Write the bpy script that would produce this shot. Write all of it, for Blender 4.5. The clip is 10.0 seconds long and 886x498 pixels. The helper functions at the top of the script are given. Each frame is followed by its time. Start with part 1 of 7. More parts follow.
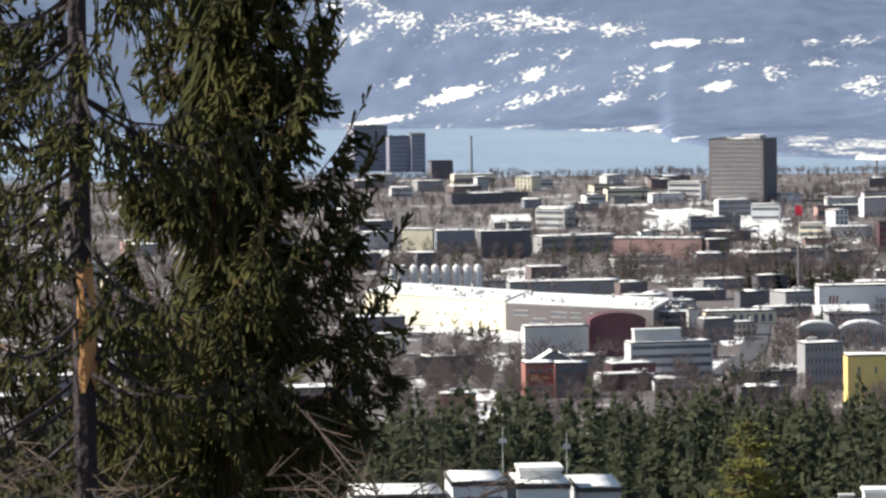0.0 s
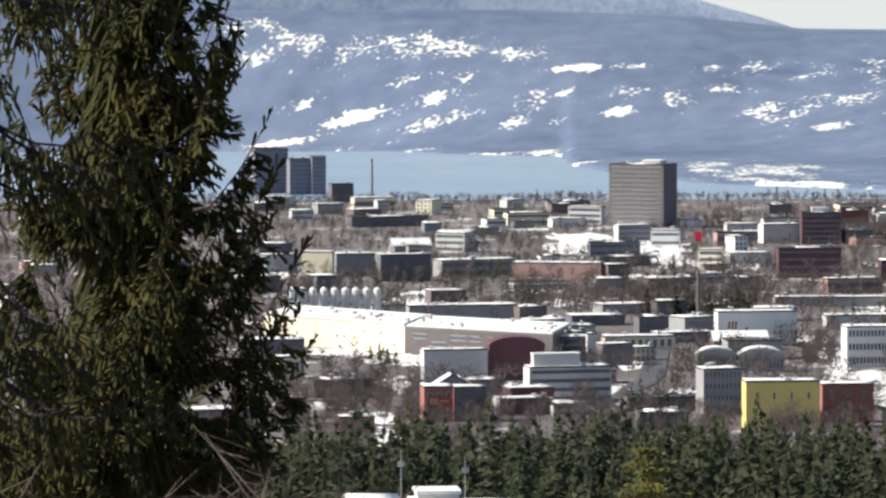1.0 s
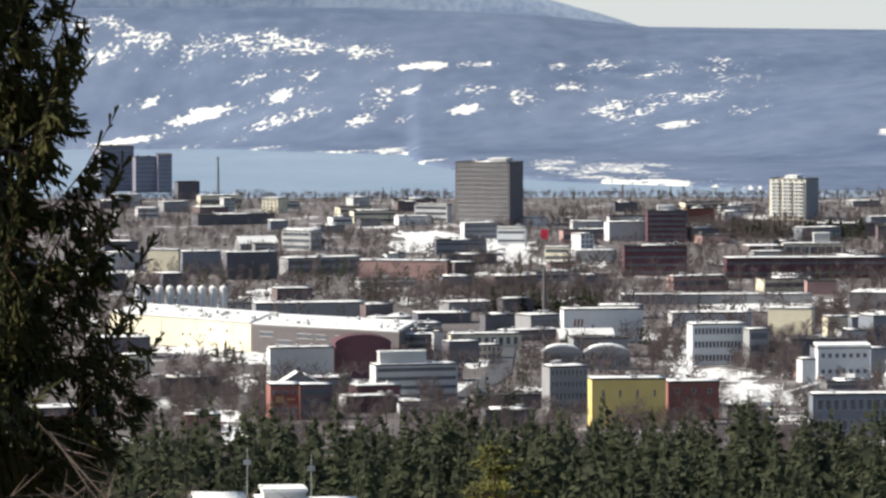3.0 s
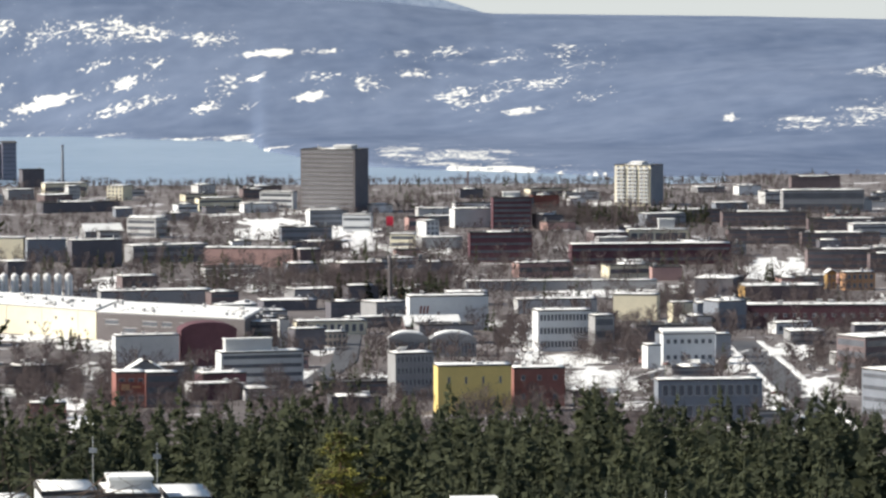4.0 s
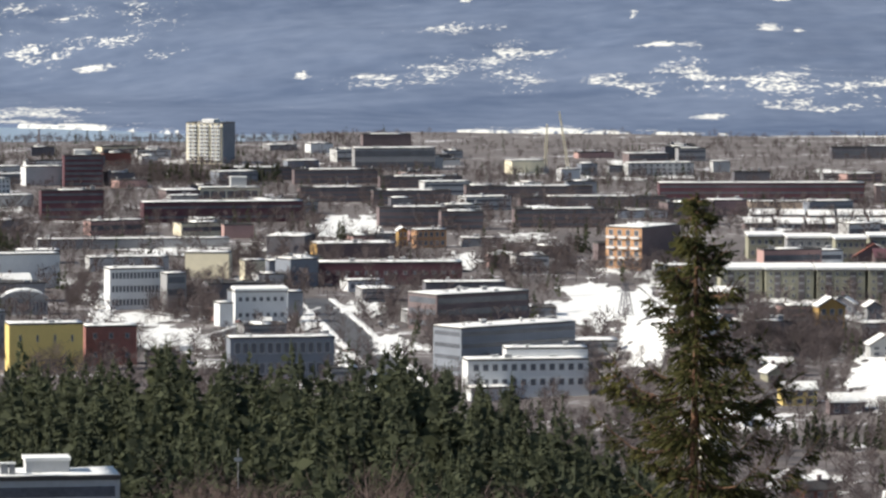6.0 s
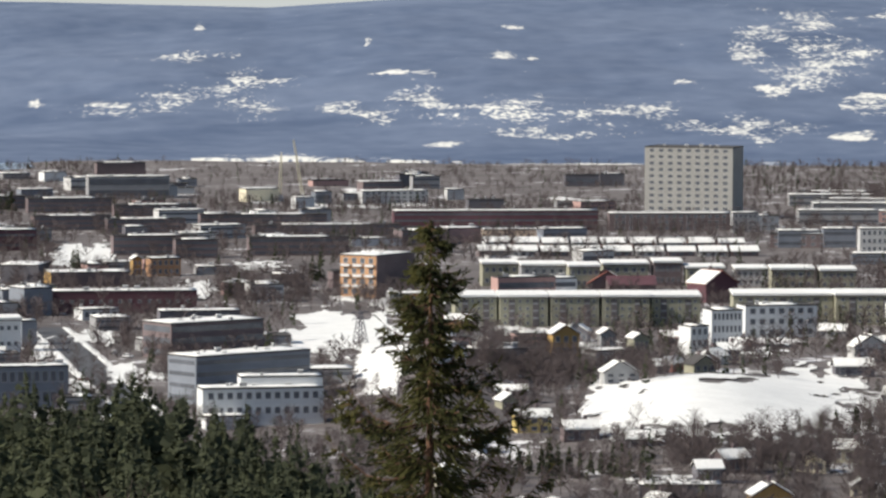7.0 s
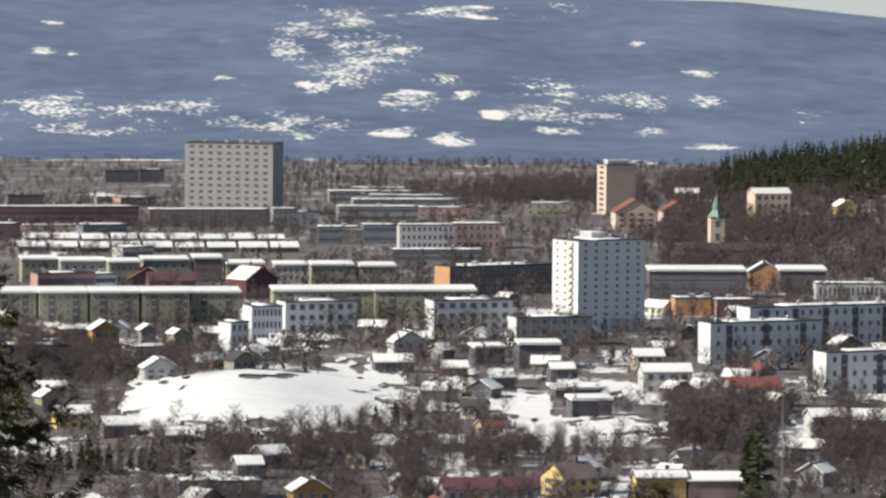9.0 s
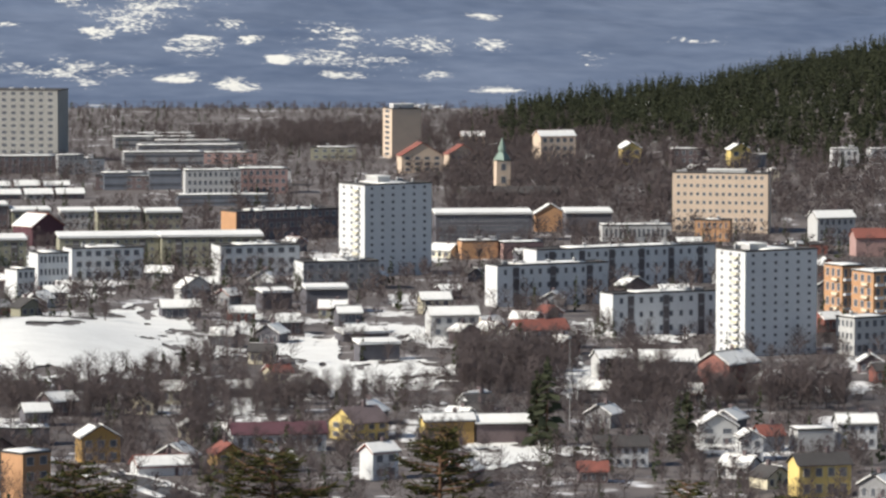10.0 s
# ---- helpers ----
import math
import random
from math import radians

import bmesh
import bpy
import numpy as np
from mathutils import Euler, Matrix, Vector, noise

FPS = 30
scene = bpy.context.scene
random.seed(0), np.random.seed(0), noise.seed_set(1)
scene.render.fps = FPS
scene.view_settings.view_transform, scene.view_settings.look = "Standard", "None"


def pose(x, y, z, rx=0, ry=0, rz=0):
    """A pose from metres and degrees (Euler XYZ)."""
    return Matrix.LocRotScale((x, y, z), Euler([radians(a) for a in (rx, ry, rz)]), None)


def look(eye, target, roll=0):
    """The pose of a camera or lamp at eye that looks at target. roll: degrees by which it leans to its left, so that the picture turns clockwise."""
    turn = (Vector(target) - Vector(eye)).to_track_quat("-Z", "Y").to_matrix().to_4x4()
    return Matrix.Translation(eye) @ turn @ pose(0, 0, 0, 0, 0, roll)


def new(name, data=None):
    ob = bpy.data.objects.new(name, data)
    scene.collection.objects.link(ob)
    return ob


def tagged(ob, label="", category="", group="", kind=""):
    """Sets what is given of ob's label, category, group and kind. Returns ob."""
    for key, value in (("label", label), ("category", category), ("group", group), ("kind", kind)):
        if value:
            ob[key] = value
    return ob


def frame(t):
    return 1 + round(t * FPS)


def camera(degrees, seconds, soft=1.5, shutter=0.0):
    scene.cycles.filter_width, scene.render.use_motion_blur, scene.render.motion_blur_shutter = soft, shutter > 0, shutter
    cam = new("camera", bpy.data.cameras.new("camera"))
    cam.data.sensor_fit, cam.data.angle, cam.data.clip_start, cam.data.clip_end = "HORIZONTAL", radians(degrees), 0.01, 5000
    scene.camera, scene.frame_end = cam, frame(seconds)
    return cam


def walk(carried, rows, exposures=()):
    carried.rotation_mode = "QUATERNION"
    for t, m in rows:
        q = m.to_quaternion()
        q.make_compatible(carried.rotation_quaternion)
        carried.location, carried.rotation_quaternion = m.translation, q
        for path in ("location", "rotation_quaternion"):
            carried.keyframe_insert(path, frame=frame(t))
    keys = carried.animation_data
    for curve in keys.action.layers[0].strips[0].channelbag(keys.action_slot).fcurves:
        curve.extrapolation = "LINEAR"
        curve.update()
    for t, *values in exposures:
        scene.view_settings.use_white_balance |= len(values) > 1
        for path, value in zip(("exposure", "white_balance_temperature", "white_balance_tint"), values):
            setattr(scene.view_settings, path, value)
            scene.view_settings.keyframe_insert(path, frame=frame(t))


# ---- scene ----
H = 164.0          # eye above the valley floor
cam = camera(10.0, 10.0, soft=2.6)


def aim(yaw, tilt, roll):
    return pose(0, 0, H, 90 + tilt, 0, -yaw) @ pose(0, 0, 0, 0, 0, roll)


ROWS = [
    (0, -0, -3.453, -0.68), (0.1, 0.116, -3.422, -0.64), (0.2, 0.296, -3.327, -0.6), (0.3, 0.437, -3.213, -0.56),
    (0.4, 0.566, -3.169, -0.52), (0.5, 0.672, -3.2, -0.48), (0.6, 0.771, -3.267, -0.418), (0.7, 0.899, -3.287, -0.356),
    (0.8, 1.02, -3.231, -0.294), (0.9, 1.116, -3.2, -0.232), (1, 1.137, -3.199, -0.171), (1.2, 1.135, -3.219, -0.068),
    (1.3, 1.091, -3.207, -0.017), (1.4, 1.052, -3.213, 0.034), (1.5, 1.091, -3.226, 0.085), (1.6, 1.2, -3.22, 0.081),
    (1.7, 1.302, -3.215, 0.076), (1.8, 1.469, -3.164, 0.071), (1.9, 1.597, -3.149, 0.066), (2, 1.698, -3.142, 0.061),
    (2.1, 1.873, -3.154, 0.047), (2.2, 2.02, -3.155, 0.033), (3.3, 3.223, -3.25, -0.126), (3.4, 3.351, -3.254, -0.141),
    (3.5, 3.478, -3.257, -0.155), (3.6, 3.633, -3.256, -0.153), (3.7, 3.793, -3.257, -0.151), (3.8, 3.985, -3.252, -0.15),
    (3.9, 4.28, -3.31, -0.148), (4, 4.63, -3.377, -0.146), (4.1, 5.035, -3.351, -0.135), (4.2, 5.387, -3.352, -0.124),
    (4.3, 5.682, -3.379, -0.113), (4.4, 5.964, -3.431, -0.102), (4.5, 6.23, -3.469, -0.091), (4.6, 6.457, -3.567, -0.064),
    (4.7, 6.648, -3.695, -0.037), (4.8, 6.815, -3.849, -0.01), (4.9, 6.968, -3.971, 0.017), (5, 7.166, -4.053, 0.044),
    (5.1, 7.372, -4.112, 0.07), (5.2, 7.592, -4.201, 0.096), (6.3, 10.337, -3.314, -0.022), (6.4, 10.633, -3.057, -0.083),
    (6.5, 10.876, -2.946, -0.144), (6.6, 11.119, -2.947, -0.087), (6.7, 11.401, -3.023, -0.03), (6.8, 11.735, -3.246, 0.027),
    (6.9, 12.094, -3.436, 0.083), (7, 12.488, -3.533, 0.14), (7.1, 12.913, -3.536, 0.156), (7.2, 13.336, -3.502, 0.171),
    (7.3, 13.714, -3.436, 0.186), (7.4, 14.085, -3.384, 0.202), (7.5, 14.473, -3.375, 0.217), (7.6, 14.815, -3.367, 0.222),
    (7.7, 15.129, -3.365, 0.227), (7.8, 15.424, -3.369, 0.231), (7.9, 15.725, -3.37, 0.236), (8, 15.995, -3.369, 0.241),
    (8.1, 16.192, -3.377, 0.237), (8.2, 16.365, -3.389, 0.233), (8.3, 16.494, -3.407, 0.23), (8.4, 16.564, -3.425, 0.226),
    (8.5, 16.584, -3.439, 0.222), (8.6, 16.674, -3.455, 0.276), (8.7, 16.834, -3.485, 0.33), (8.8, 17.103, -3.515, 0.384),
    (8.9, 17.411, -3.538, 0.438), (9, 17.698, -3.549, 0.492), (9.1, 17.975, -3.546, 0.435), (9.2, 18.225, -3.55, 0.377),
    (9.3, 18.462, -3.554, 0.32), (9.4, 18.718, -3.555, 0.263), (9.5, 19.001, -3.554, 0.205), (9.6, 19.27, -3.617, 0.195),
    (9.7, 19.515, -3.723, 0.184), (9.8, 19.696, -3.893, 0.173), (9.9, 19.928, -4.057, 0.162), (10, 20.122, -4.166, 0.151),
]
walk(cam, [(t, aim(a, b, c)) for t, a, b, c in ROWS], [(0, 0.84), (3.5, 0.65), (5, 0.66), (7.5, 0.38), (10, 0.36)])

# ---- world and sun ----
SUN_AZ, SUN_EL = -92.0, 35.0       # from the left of the view, degrees
world = bpy.data.worlds.new("world")
scene.world = world
world.use_nodes = True
wn = world.node_tree.nodes
sky = wn.new("ShaderNodeTexSky")
sky.sky_type, sky.sun_disc = "NISHITA", False
sky.sun_elevation, sky.sun_rotation = radians(SUN_EL), radians(SUN_AZ)
sky.air_density, sky.dust_density, sky.ozone_density = 1.0, 0.6, 1.0
wn["Background"].inputs["Strength"].default_value = 0.07
world.node_tree.links.new(sky.outputs[0], wn["Background"].inputs["Color"])
sun = new("sun", bpy.data.lights.new("sun", "SUN"))
sun.data.energy, sun.data.angle, sun.data.color = 4.8, radians(0.5), (1.0, 0.935, 0.82)
sa, se = radians(SUN_AZ), radians(SUN_EL)
sun.matrix_world = look((math.sin(sa) * math.cos(se) * 100, math.cos(sa) * math.cos(se) * 100, math.sin(se) * 100), (0, 0, 0))


# ---- materials ----
def material(name, color, rough=0.85, vary=0.25, scale=0.6, color2=None, bump=0.0, fine=6.0, metal=0.0, random_tint=0.0, thin=0.0):
    """Surface colour broken up by two sizes of noise, in metres."""
    m = bpy.data.materials.new(name)
    m.use_nodes = True
    nt = m.node_tree
    b = nt.nodes["Principled BSDF"]
    b.inputs["Roughness"].default_value, b.inputs["Metallic"].default_value = rough, metal
    co = nt.nodes.new("ShaderNodeTexCoord")
    big, small = nt.nodes.new("ShaderNodeTexNoise"), nt.nodes.new("ShaderNodeTexNoise")
    big.inputs["Scale"].default_value, small.inputs["Scale"].default_value = scale * 0.25, fine * 0.25
    big.inputs["Detail"].default_value, small.inputs["Detail"].default_value = 4, 3
    add = nt.nodes.new("ShaderNodeMath")
    add.operation, add.inputs[2].default_value = "MULTIPLY_ADD", 0.0
    add.inputs[1].default_value = 0.55
    nt.links.new(co.outputs["Object"], big.inputs["Vector"])
    nt.links.new(co.outputs["Object"], small.inputs["Vector"])
    nt.links.new(small.outputs["Fac"], add.inputs[0])
    tot = nt.nodes.new("ShaderNodeMath")
    tot.operation = "MULTIPLY_ADD"
    tot.inputs[1].default_value = 0.6
    nt.links.new(big.outputs["Fac"], tot.inputs[0])
    nt.links.new(add.outputs[0], tot.inputs[2])
    ramp = nt.nodes.new("ShaderNodeValToRGB")
    c2 = color2 or tuple(c * (1 - vary) for c in color)
    ramp.color_ramp.elements[0].position, ramp.color_ramp.elements[1].position = 0.42, 0.72
    ramp.color_ramp.elements[0].color, ramp.color_ramp.elements[1].color = (*c2, 1), (*color, 1)
    nt.links.new(tot.outputs[0], ramp.inputs[0])
    out = ramp.outputs[0]
    if random_tint:
        info = nt.nodes.new("ShaderNodeObjectInfo")
        hsv = nt.nodes.new("ShaderNodeHueSaturation")
        val = nt.nodes.new("ShaderNodeMath")
        val.operation, val.inputs[1].default_value, val.inputs[2].default_value = "MULTIPLY_ADD", random_tint, 1 - random_tint / 2
        nt.links.new(info.outputs["Random"], val.inputs[0])
        nt.links.new(val.outputs[0], hsv.inputs["Value"])
        nt.links.new(out, hsv.inputs["Color"])
        out = hsv.outputs[0]
    nt.links.new(out, b.inputs["Base Color"])
    if bump:
        bp = nt.nodes.new("ShaderNodeBump")
        bp.inputs["Strength"].default_value, bp.inputs["Distance"].default_value = bump, 0.3
        nt.links.new(small.outputs["Fac"], bp.inputs["Height"])
        nt.links.new(bp.outputs[0], b.inputs["Normal"])
    if thin:
        # leaves and twigs let part of the light through
        tr, mx = nt.nodes.new("ShaderNodeBsdfTranslucent"), nt.nodes.new("ShaderNodeMixShader")
        mx.inputs[0].default_value = thin
        b.inputs["Specular IOR Level"].default_value = 0.15
        nt.links.new(out, tr.inputs["Color"])
        nt.links.new(b.outputs[0], mx.inputs[1])
        nt.links.new(tr.outputs[0], mx.inputs[2])
        nt.links.new(mx.outputs[0], nt.nodes["Material Output"].inputs["Surface"])
    return m


SNOW = material("snow", (0.85, 0.845, 0.82), 0.7, 0.14, 0.4, bump=0.25, fine=3)
SNOW_OLD = material("old_snow", (0.82, 0.82, 0.82), 0.75, 0, 0.5, color2=(0.5, 0.48, 0.46), bump=0.3, fine=2)
WALLS = {
    "white": material("white_render", (0.66, 0.67, 0.68), 0.8, 0.12),
    "cream": material("cream_render", (0.72, 0.66, 0.5), 0.8, 0.14),
    "pale": material("pale_grey_render", (0.5, 0.5, 0.5), 0.85, 0.15),
    "grey": material("grey_concrete", (0.3, 0.3, 0.31), 0.88, 0.2),
    "dark": material("dark_cladding", (0.13, 0.125, 0.145), 0.8, 0.25),
    "slate": material("blue_grey_cladding", (0.2, 0.22, 0.26), 0.75, 0.2),
    "brick": material("brown_brick", (0.17, 0.13, 0.135), 0.9, 0.25),
    "red": material("red_cladding", (0.3, 0.125, 0.105), 0.8, 0.25),
    "maroon": material("maroon_brick", (0.115, 0.05, 0.064), 0.9, 0.25),
    "orange": material("orange_render", (0.5, 0.28, 0.15), 0.85, 0.2),
    "pink": material("pink_beige_render", (0.62, 0.49, 0.38), 0.85, 0.12),
    "yellow": material("yellow_render", (0.72, 0.55, 0.2), 0.85, 0.12),
    "ochre": material("ochre_wood", (0.42, 0.26, 0.09), 0.85, 0.2),
    "olive": material("olive_grey_render", (0.3, 0.29, 0.22), 0.9, 0.18),
    "rose": material("dull_rose_render", (0.42, 0.27, 0.25), 0.9, 0.18),
    "green": material("verdigris_copper", (0.2, 0.28, 0.24), 0.7, 0.25),
    "tile": material("red_roof_tile", (0.26, 0.09, 0.07), 0.85, 0.3),
    "rooftar": material("dark_roof_felt", (0.07, 0.065, 0.065), 0.9, 0.3),
    "umber": material("grey_brown_panels", (0.13, 0.115, 0.12), 0.8, 0.2),
    "stone": material("grey_stone_panels", (0.33, 0.325, 0.31), 0.85, 0.15),
    # grey concrete with the lilac cast of haze put into its colour
    "haze": material("hazed_grey_concrete", (0.2, 0.195, 0.24), 0.85, 0.2),
    "steel": material("pale_steel", (0.45, 0.46, 0.47), 0.45, 0.2, metal=0.3),
}
GLASS_DARK = material("dark_window_glass", (0.14, 0.15, 0.175), 0.2, 0.4)
FRAME = material("window_frame_paint", (0.5, 0.5, 0.5), 0.6, 0.2)
# snow and rock of the mountain, paled and blued in colour for haze
MOUNTAIN = material("hazed_snowy_mountain", (0.32, 0.38, 0.48), 1.0, 0, 0.08, color2=(0.19, 0.25, 0.36), fine=0.6)
BARK = material("spruce_bark", (0.16, 0.085, 0.05), 0.95, 0.45, 6, bump=0.5, fine=30)
NEEDLE_FRESH = material("fresh_spruce_needles", (0.2, 0.19, 0.028), 0.8, 0, 3, color2=(0.03, 0.04, 0.012), fine=16)
NEEDLE = material("spruce_needles", (0.085, 0.08, 0.024), 0.85, 0, 3, color2=(0.024, 0.03, 0.013), fine=16, thin=0.15)
NEEDLE_FAR = material("far_conifer_needles", (0.078, 0.086, 0.05), 0.95, 0, 0.2, color2=(0.043, 0.05, 0.034), fine=1, random_tint=0.6, thin=0.45)
TWIG = material("bare_twigs", (0.135, 0.11, 0.11), 0.95, 0.35, 0.3, thin=0.3)
TWIG_BIRCH = material("birch_twigs", (0.15, 0.11, 0.1), 0.95, 0.3, 0.3, thin=0.3)
BARE_WOOD = material("stripped_orange_wood", (0.5, 0.27, 0.1), 0.8, 0, 3, color2=(0.3, 0.14, 0.06), bump=0.3, fine=20)
BARK_DARK = material("dark_violet_bark", (0.034, 0.025, 0.03), 0.95, 0.45, 5, bump=0.5, fine=25)
TWIG_DEAD = material("dead_grey_twigs", (0.13, 0.095, 0.075), 0.95, 0.4, 4)
ASPHALT = material("wet_asphalt", (0.09, 0.09, 0.095), 0.7, 0.3, 0.3)


def ground_material():
    """Trodden snow, brown earth and asphalt in patches."""
    m = bpy.data.materials.new("winter_ground")
    m.use_nodes = True
    nt = m.node_tree
    b = nt.nodes["Principled BSDF"]
    b.inputs["Roughness"].default_value = 0.85
    co = nt.nodes.new("ShaderNodeTexCoord")
    mix = None
    facs = []
    for sc, det in ((0.02, 6), (0.11, 6)):
        n = nt.nodes.new("ShaderNodeTexNoise")
        n.inputs["Scale"].default_value, n.inputs["Detail"].default_value = sc, det
        nt.links.new(co.outputs["Object"], n.inputs["Vector"])
        facs.append(n)
    add = nt.nodes.new("ShaderNodeMath")
    add.operation = "ADD"
    nt.links.new(facs[0].outputs["Fac"], add.inputs[0])
    nt.links.new(facs[1].outputs["Fac"], add.inputs[1])
    ramp = nt.nodes.new("ShaderNodeValToRGB")
    ramp.color_ramp.elements[0].position, ramp.color_ramp.elements[0].color = 0.25, (0.045, 0.038, 0.038, 1)
    ramp.color_ramp.elements[1].position, ramp.color_ramp.elements[1].color = 0.66, (0.78, 0.78, 0.8, 1)
    e = ramp.color_ramp.elements.new(0.57)
    e.color = (0.15, 0.13, 0.125, 1)
    half = nt.nodes.new("ShaderNodeMath")
    half.operation, half.inputs[1].default_value = "MULTIPLY", 0.5
    nt.links.new(add.outputs[0], half.inputs[0])
    nt.links.new(half.outputs[0], ramp.inputs[0])
    nt.links.new(ramp.outputs[0], b.inputs["Base Color"])
    return m


def hill_material():
    """Far forest painted blue-grey as haze, with clearings, roofs and fields white with snow."""
    m = bpy.data.materials.new("hazed_wooded_hills")
    m.use_nodes = True
    nt = m.node_tree
    b = nt.nodes["Principled BSDF"]
    b.inputs["Roughness"].default_value = 1.0
    b.inputs["Specular IOR Level"].default_value = 0.0
    co = nt.nodes.new("ShaderNodeTexCoord")

    def noise_at(sx, sy, detail, off):
        mp = nt.nodes.new("ShaderNodeMapping")
        mp.inputs["Scale"].default_value, mp.inputs["Location"].default_value = (sx, sy, 0.0), (off, off, 0)
        n = nt.nodes.new("ShaderNodeTexNoise")
        n.inputs["Scale"].default_value, n.inputs["Detail"].default_value = 1.0, detail
        nt.links.new(co.outputs["Object"], mp.inputs["Vector"])
        nt.links.new(mp.outputs[0], n.inputs["Vector"])
        return n.outputs["Fac"]

    def math_node(op, a, c, d=None):
        k = nt.nodes.new("ShaderNodeMath")
        k.operation = op
        for i, v in enumerate((a, c, d)):
            if v is None:
                continue
            if isinstance(v, (int, float)):
                k.inputs[i].default_value = v
            else:
                nt.links.new(v, k.inputs[i])
        return k.outputs[0]
    broad = noise_at(0.004, 0.006, 3, 3.0)
    mid = noise_at(0.04, 0.03, 4, 11.0)
    fine = noise_at(0.2, 0.13, 5, 29.0)
    # both wood tones hold the blue of the air in between
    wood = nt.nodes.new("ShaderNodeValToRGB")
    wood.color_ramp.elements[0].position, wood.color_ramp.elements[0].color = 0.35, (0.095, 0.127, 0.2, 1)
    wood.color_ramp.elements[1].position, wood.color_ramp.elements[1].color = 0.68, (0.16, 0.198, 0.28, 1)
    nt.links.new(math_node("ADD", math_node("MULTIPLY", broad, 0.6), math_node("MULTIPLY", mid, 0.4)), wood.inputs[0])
    cover = nt.nodes.new("ShaderNodeAttribute")
    cover.attribute_name = "snow_cover"
    ragged = math_node("ADD", math_node("MULTIPLY", math_node("SUBTRACT", fine, 0.5), 1.9), math_node("MULTIPLY", math_node("SUBTRACT", mid, 0.5), 1.1))
    ramp = nt.nodes.new("ShaderNodeValToRGB")
    ramp.color_ramp.elements[0].position, ramp.color_ramp.elements[1].position = 0.46, 0.76
    nt.links.new(math_node("ADD", cover.outputs["Fac"], ragged), ramp.inputs[0])
    mix = nt.nodes.new("ShaderNodeMix")
    mix.data_type = "RGBA"
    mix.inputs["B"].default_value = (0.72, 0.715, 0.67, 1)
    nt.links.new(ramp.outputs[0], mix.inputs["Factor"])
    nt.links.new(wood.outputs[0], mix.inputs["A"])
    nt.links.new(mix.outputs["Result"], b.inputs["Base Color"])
    return m


GROUND, HILL = ground_material(), hill_material()
SEA = material("fjord_water", (0.24, 0.32, 0.42), 0.4, 0.0, 0.02, color2=(0.17, 0.25, 0.35), fine=0.2)


# ---- the lie of the land ----
def smooth(a, b, x):
    s = min(1.0, max(0.0, (x - a) / (b - a)))
    return s * s * (3 - 2 * s)


def between(xs, ys, x):
    return float(np.interp(x, xs, ys))


def ground(x, y):
    """Height of the valley and of the slopes round it."""
    far, az = math.hypot(x, y), math.degrees(math.atan2(x, y))
    z = between((0, 15, 60, 150, 350, 700, 1000, 1250), (162.4, 159, 146, 130, 104, 55, 16, 0), far)
    spur = smooth(-8, -4, az) * (1 - smooth(8.8, 14.0, az))
    z += 31 * spur * math.exp(-((far - 880) / 210) ** 2)
    # snowy knoll and wooded ridge in the north
    z += 9 * math.exp(-((az - 15.4) / 1.3) ** 2 - ((far - 1740) / 130) ** 2)
    z += 12 * math.exp(-((az - 12.4) / 0.8) ** 2 - ((far - 1830) / 150) ** 2)
    z += between((19.5, 20.7, 21.8, 23.1, 25.1, 28), (0, 5, 17, 27, 50, 60), az) * smooth(2350, 3150, far) * (1 - smooth(3250, 3600, far)) * (1 - smooth(60, 110, abs(az)))
    sea = (1 - smooth(6.6, 8.4, az)) * smooth(3560, 3640, far)
    z -= 5 * sea
    return z + 0.6 * noise.noise((x * 0.01, y * 0.01, 0)) * smooth(900, 1300, far)


def coast(az):
    """Where the far side of the fjord begins."""
    return between((-20, -1.4, 0, 1.16, 2.0, 2.45, 2.6, 3.2, 3.8, 4.7, 5.76, 6.6, 9.5, 13, 24), (4640, 4640, 4560, 4450, 4400, 4380, 4180, 3980, 3860, 3795, 3745, 3680, 3700, 3650, 3650), az)


def shore(az):
    """Where the hills begin to rise behind the low shore."""
    return between((-20, -1.4, 0, 1.16, 2.0, 4.5, 9.5, 13, 24), (4640, 4640, 4560, 4450, 4400, 4300, 3800, 3650, 3700), az)


def ridge(az):
    """How far below eye level the skyline lies, in metres at 4900 m."""
    return between((-20, 2, 4, 5.2, 8, 10.5, 12, 14.5, 18, 21, 22.7, 25, 40), (40, 42, 50, 61, 64, 69, 60, 55, 57, 62, 76, 90, 120), az)


def peak(az):
    """The same for the snowy mountain behind, at 4960 m."""
    return between((-20, 0, 2, 3.4, 4.1, 4.7, 5.5, 40), (-20, -18, 0, 20, 35, 50, 75, 120), az)


def hill(az, far):
    s = max(0.0, (far - shore(az)) / (4900 - shore(az)))
    x, y = far * math.sin(radians(az)), far * math.cos(radians(az))
    lump = noise.fractal((x * 0.004, y * 0.006, 7.0), 1.0, 2.0, 4)
    top = H - ridge(az)
    z = top * (0.2 * s + 0.8 * s * s * (3 - 2 * s)) if s < 1 else top - (far - 4900) * 0.4
    low = -8.0 + 9.5 * smooth(coast(az) - 6, coast(az) + 6, far) + 5.0 * smooth(coast(az), coast(az) + 250, far)
    return z + 9 * lump * s * max(0.0, 1 - s) * 3 + (low if s <= 0 else 6.5 * (1 - s) ** 2 * smooth(0, 250, shore(az) - coast(az)))


def mesh_of(name, verts, faces, mat):
    me = bpy.data.meshes.new(name)
    me.from_pydata(verts, [], faces)
    for mm in (mat if isinstance(mat, (list, tuple)) else [mat]):
        me.materials.append(mm)
    return me


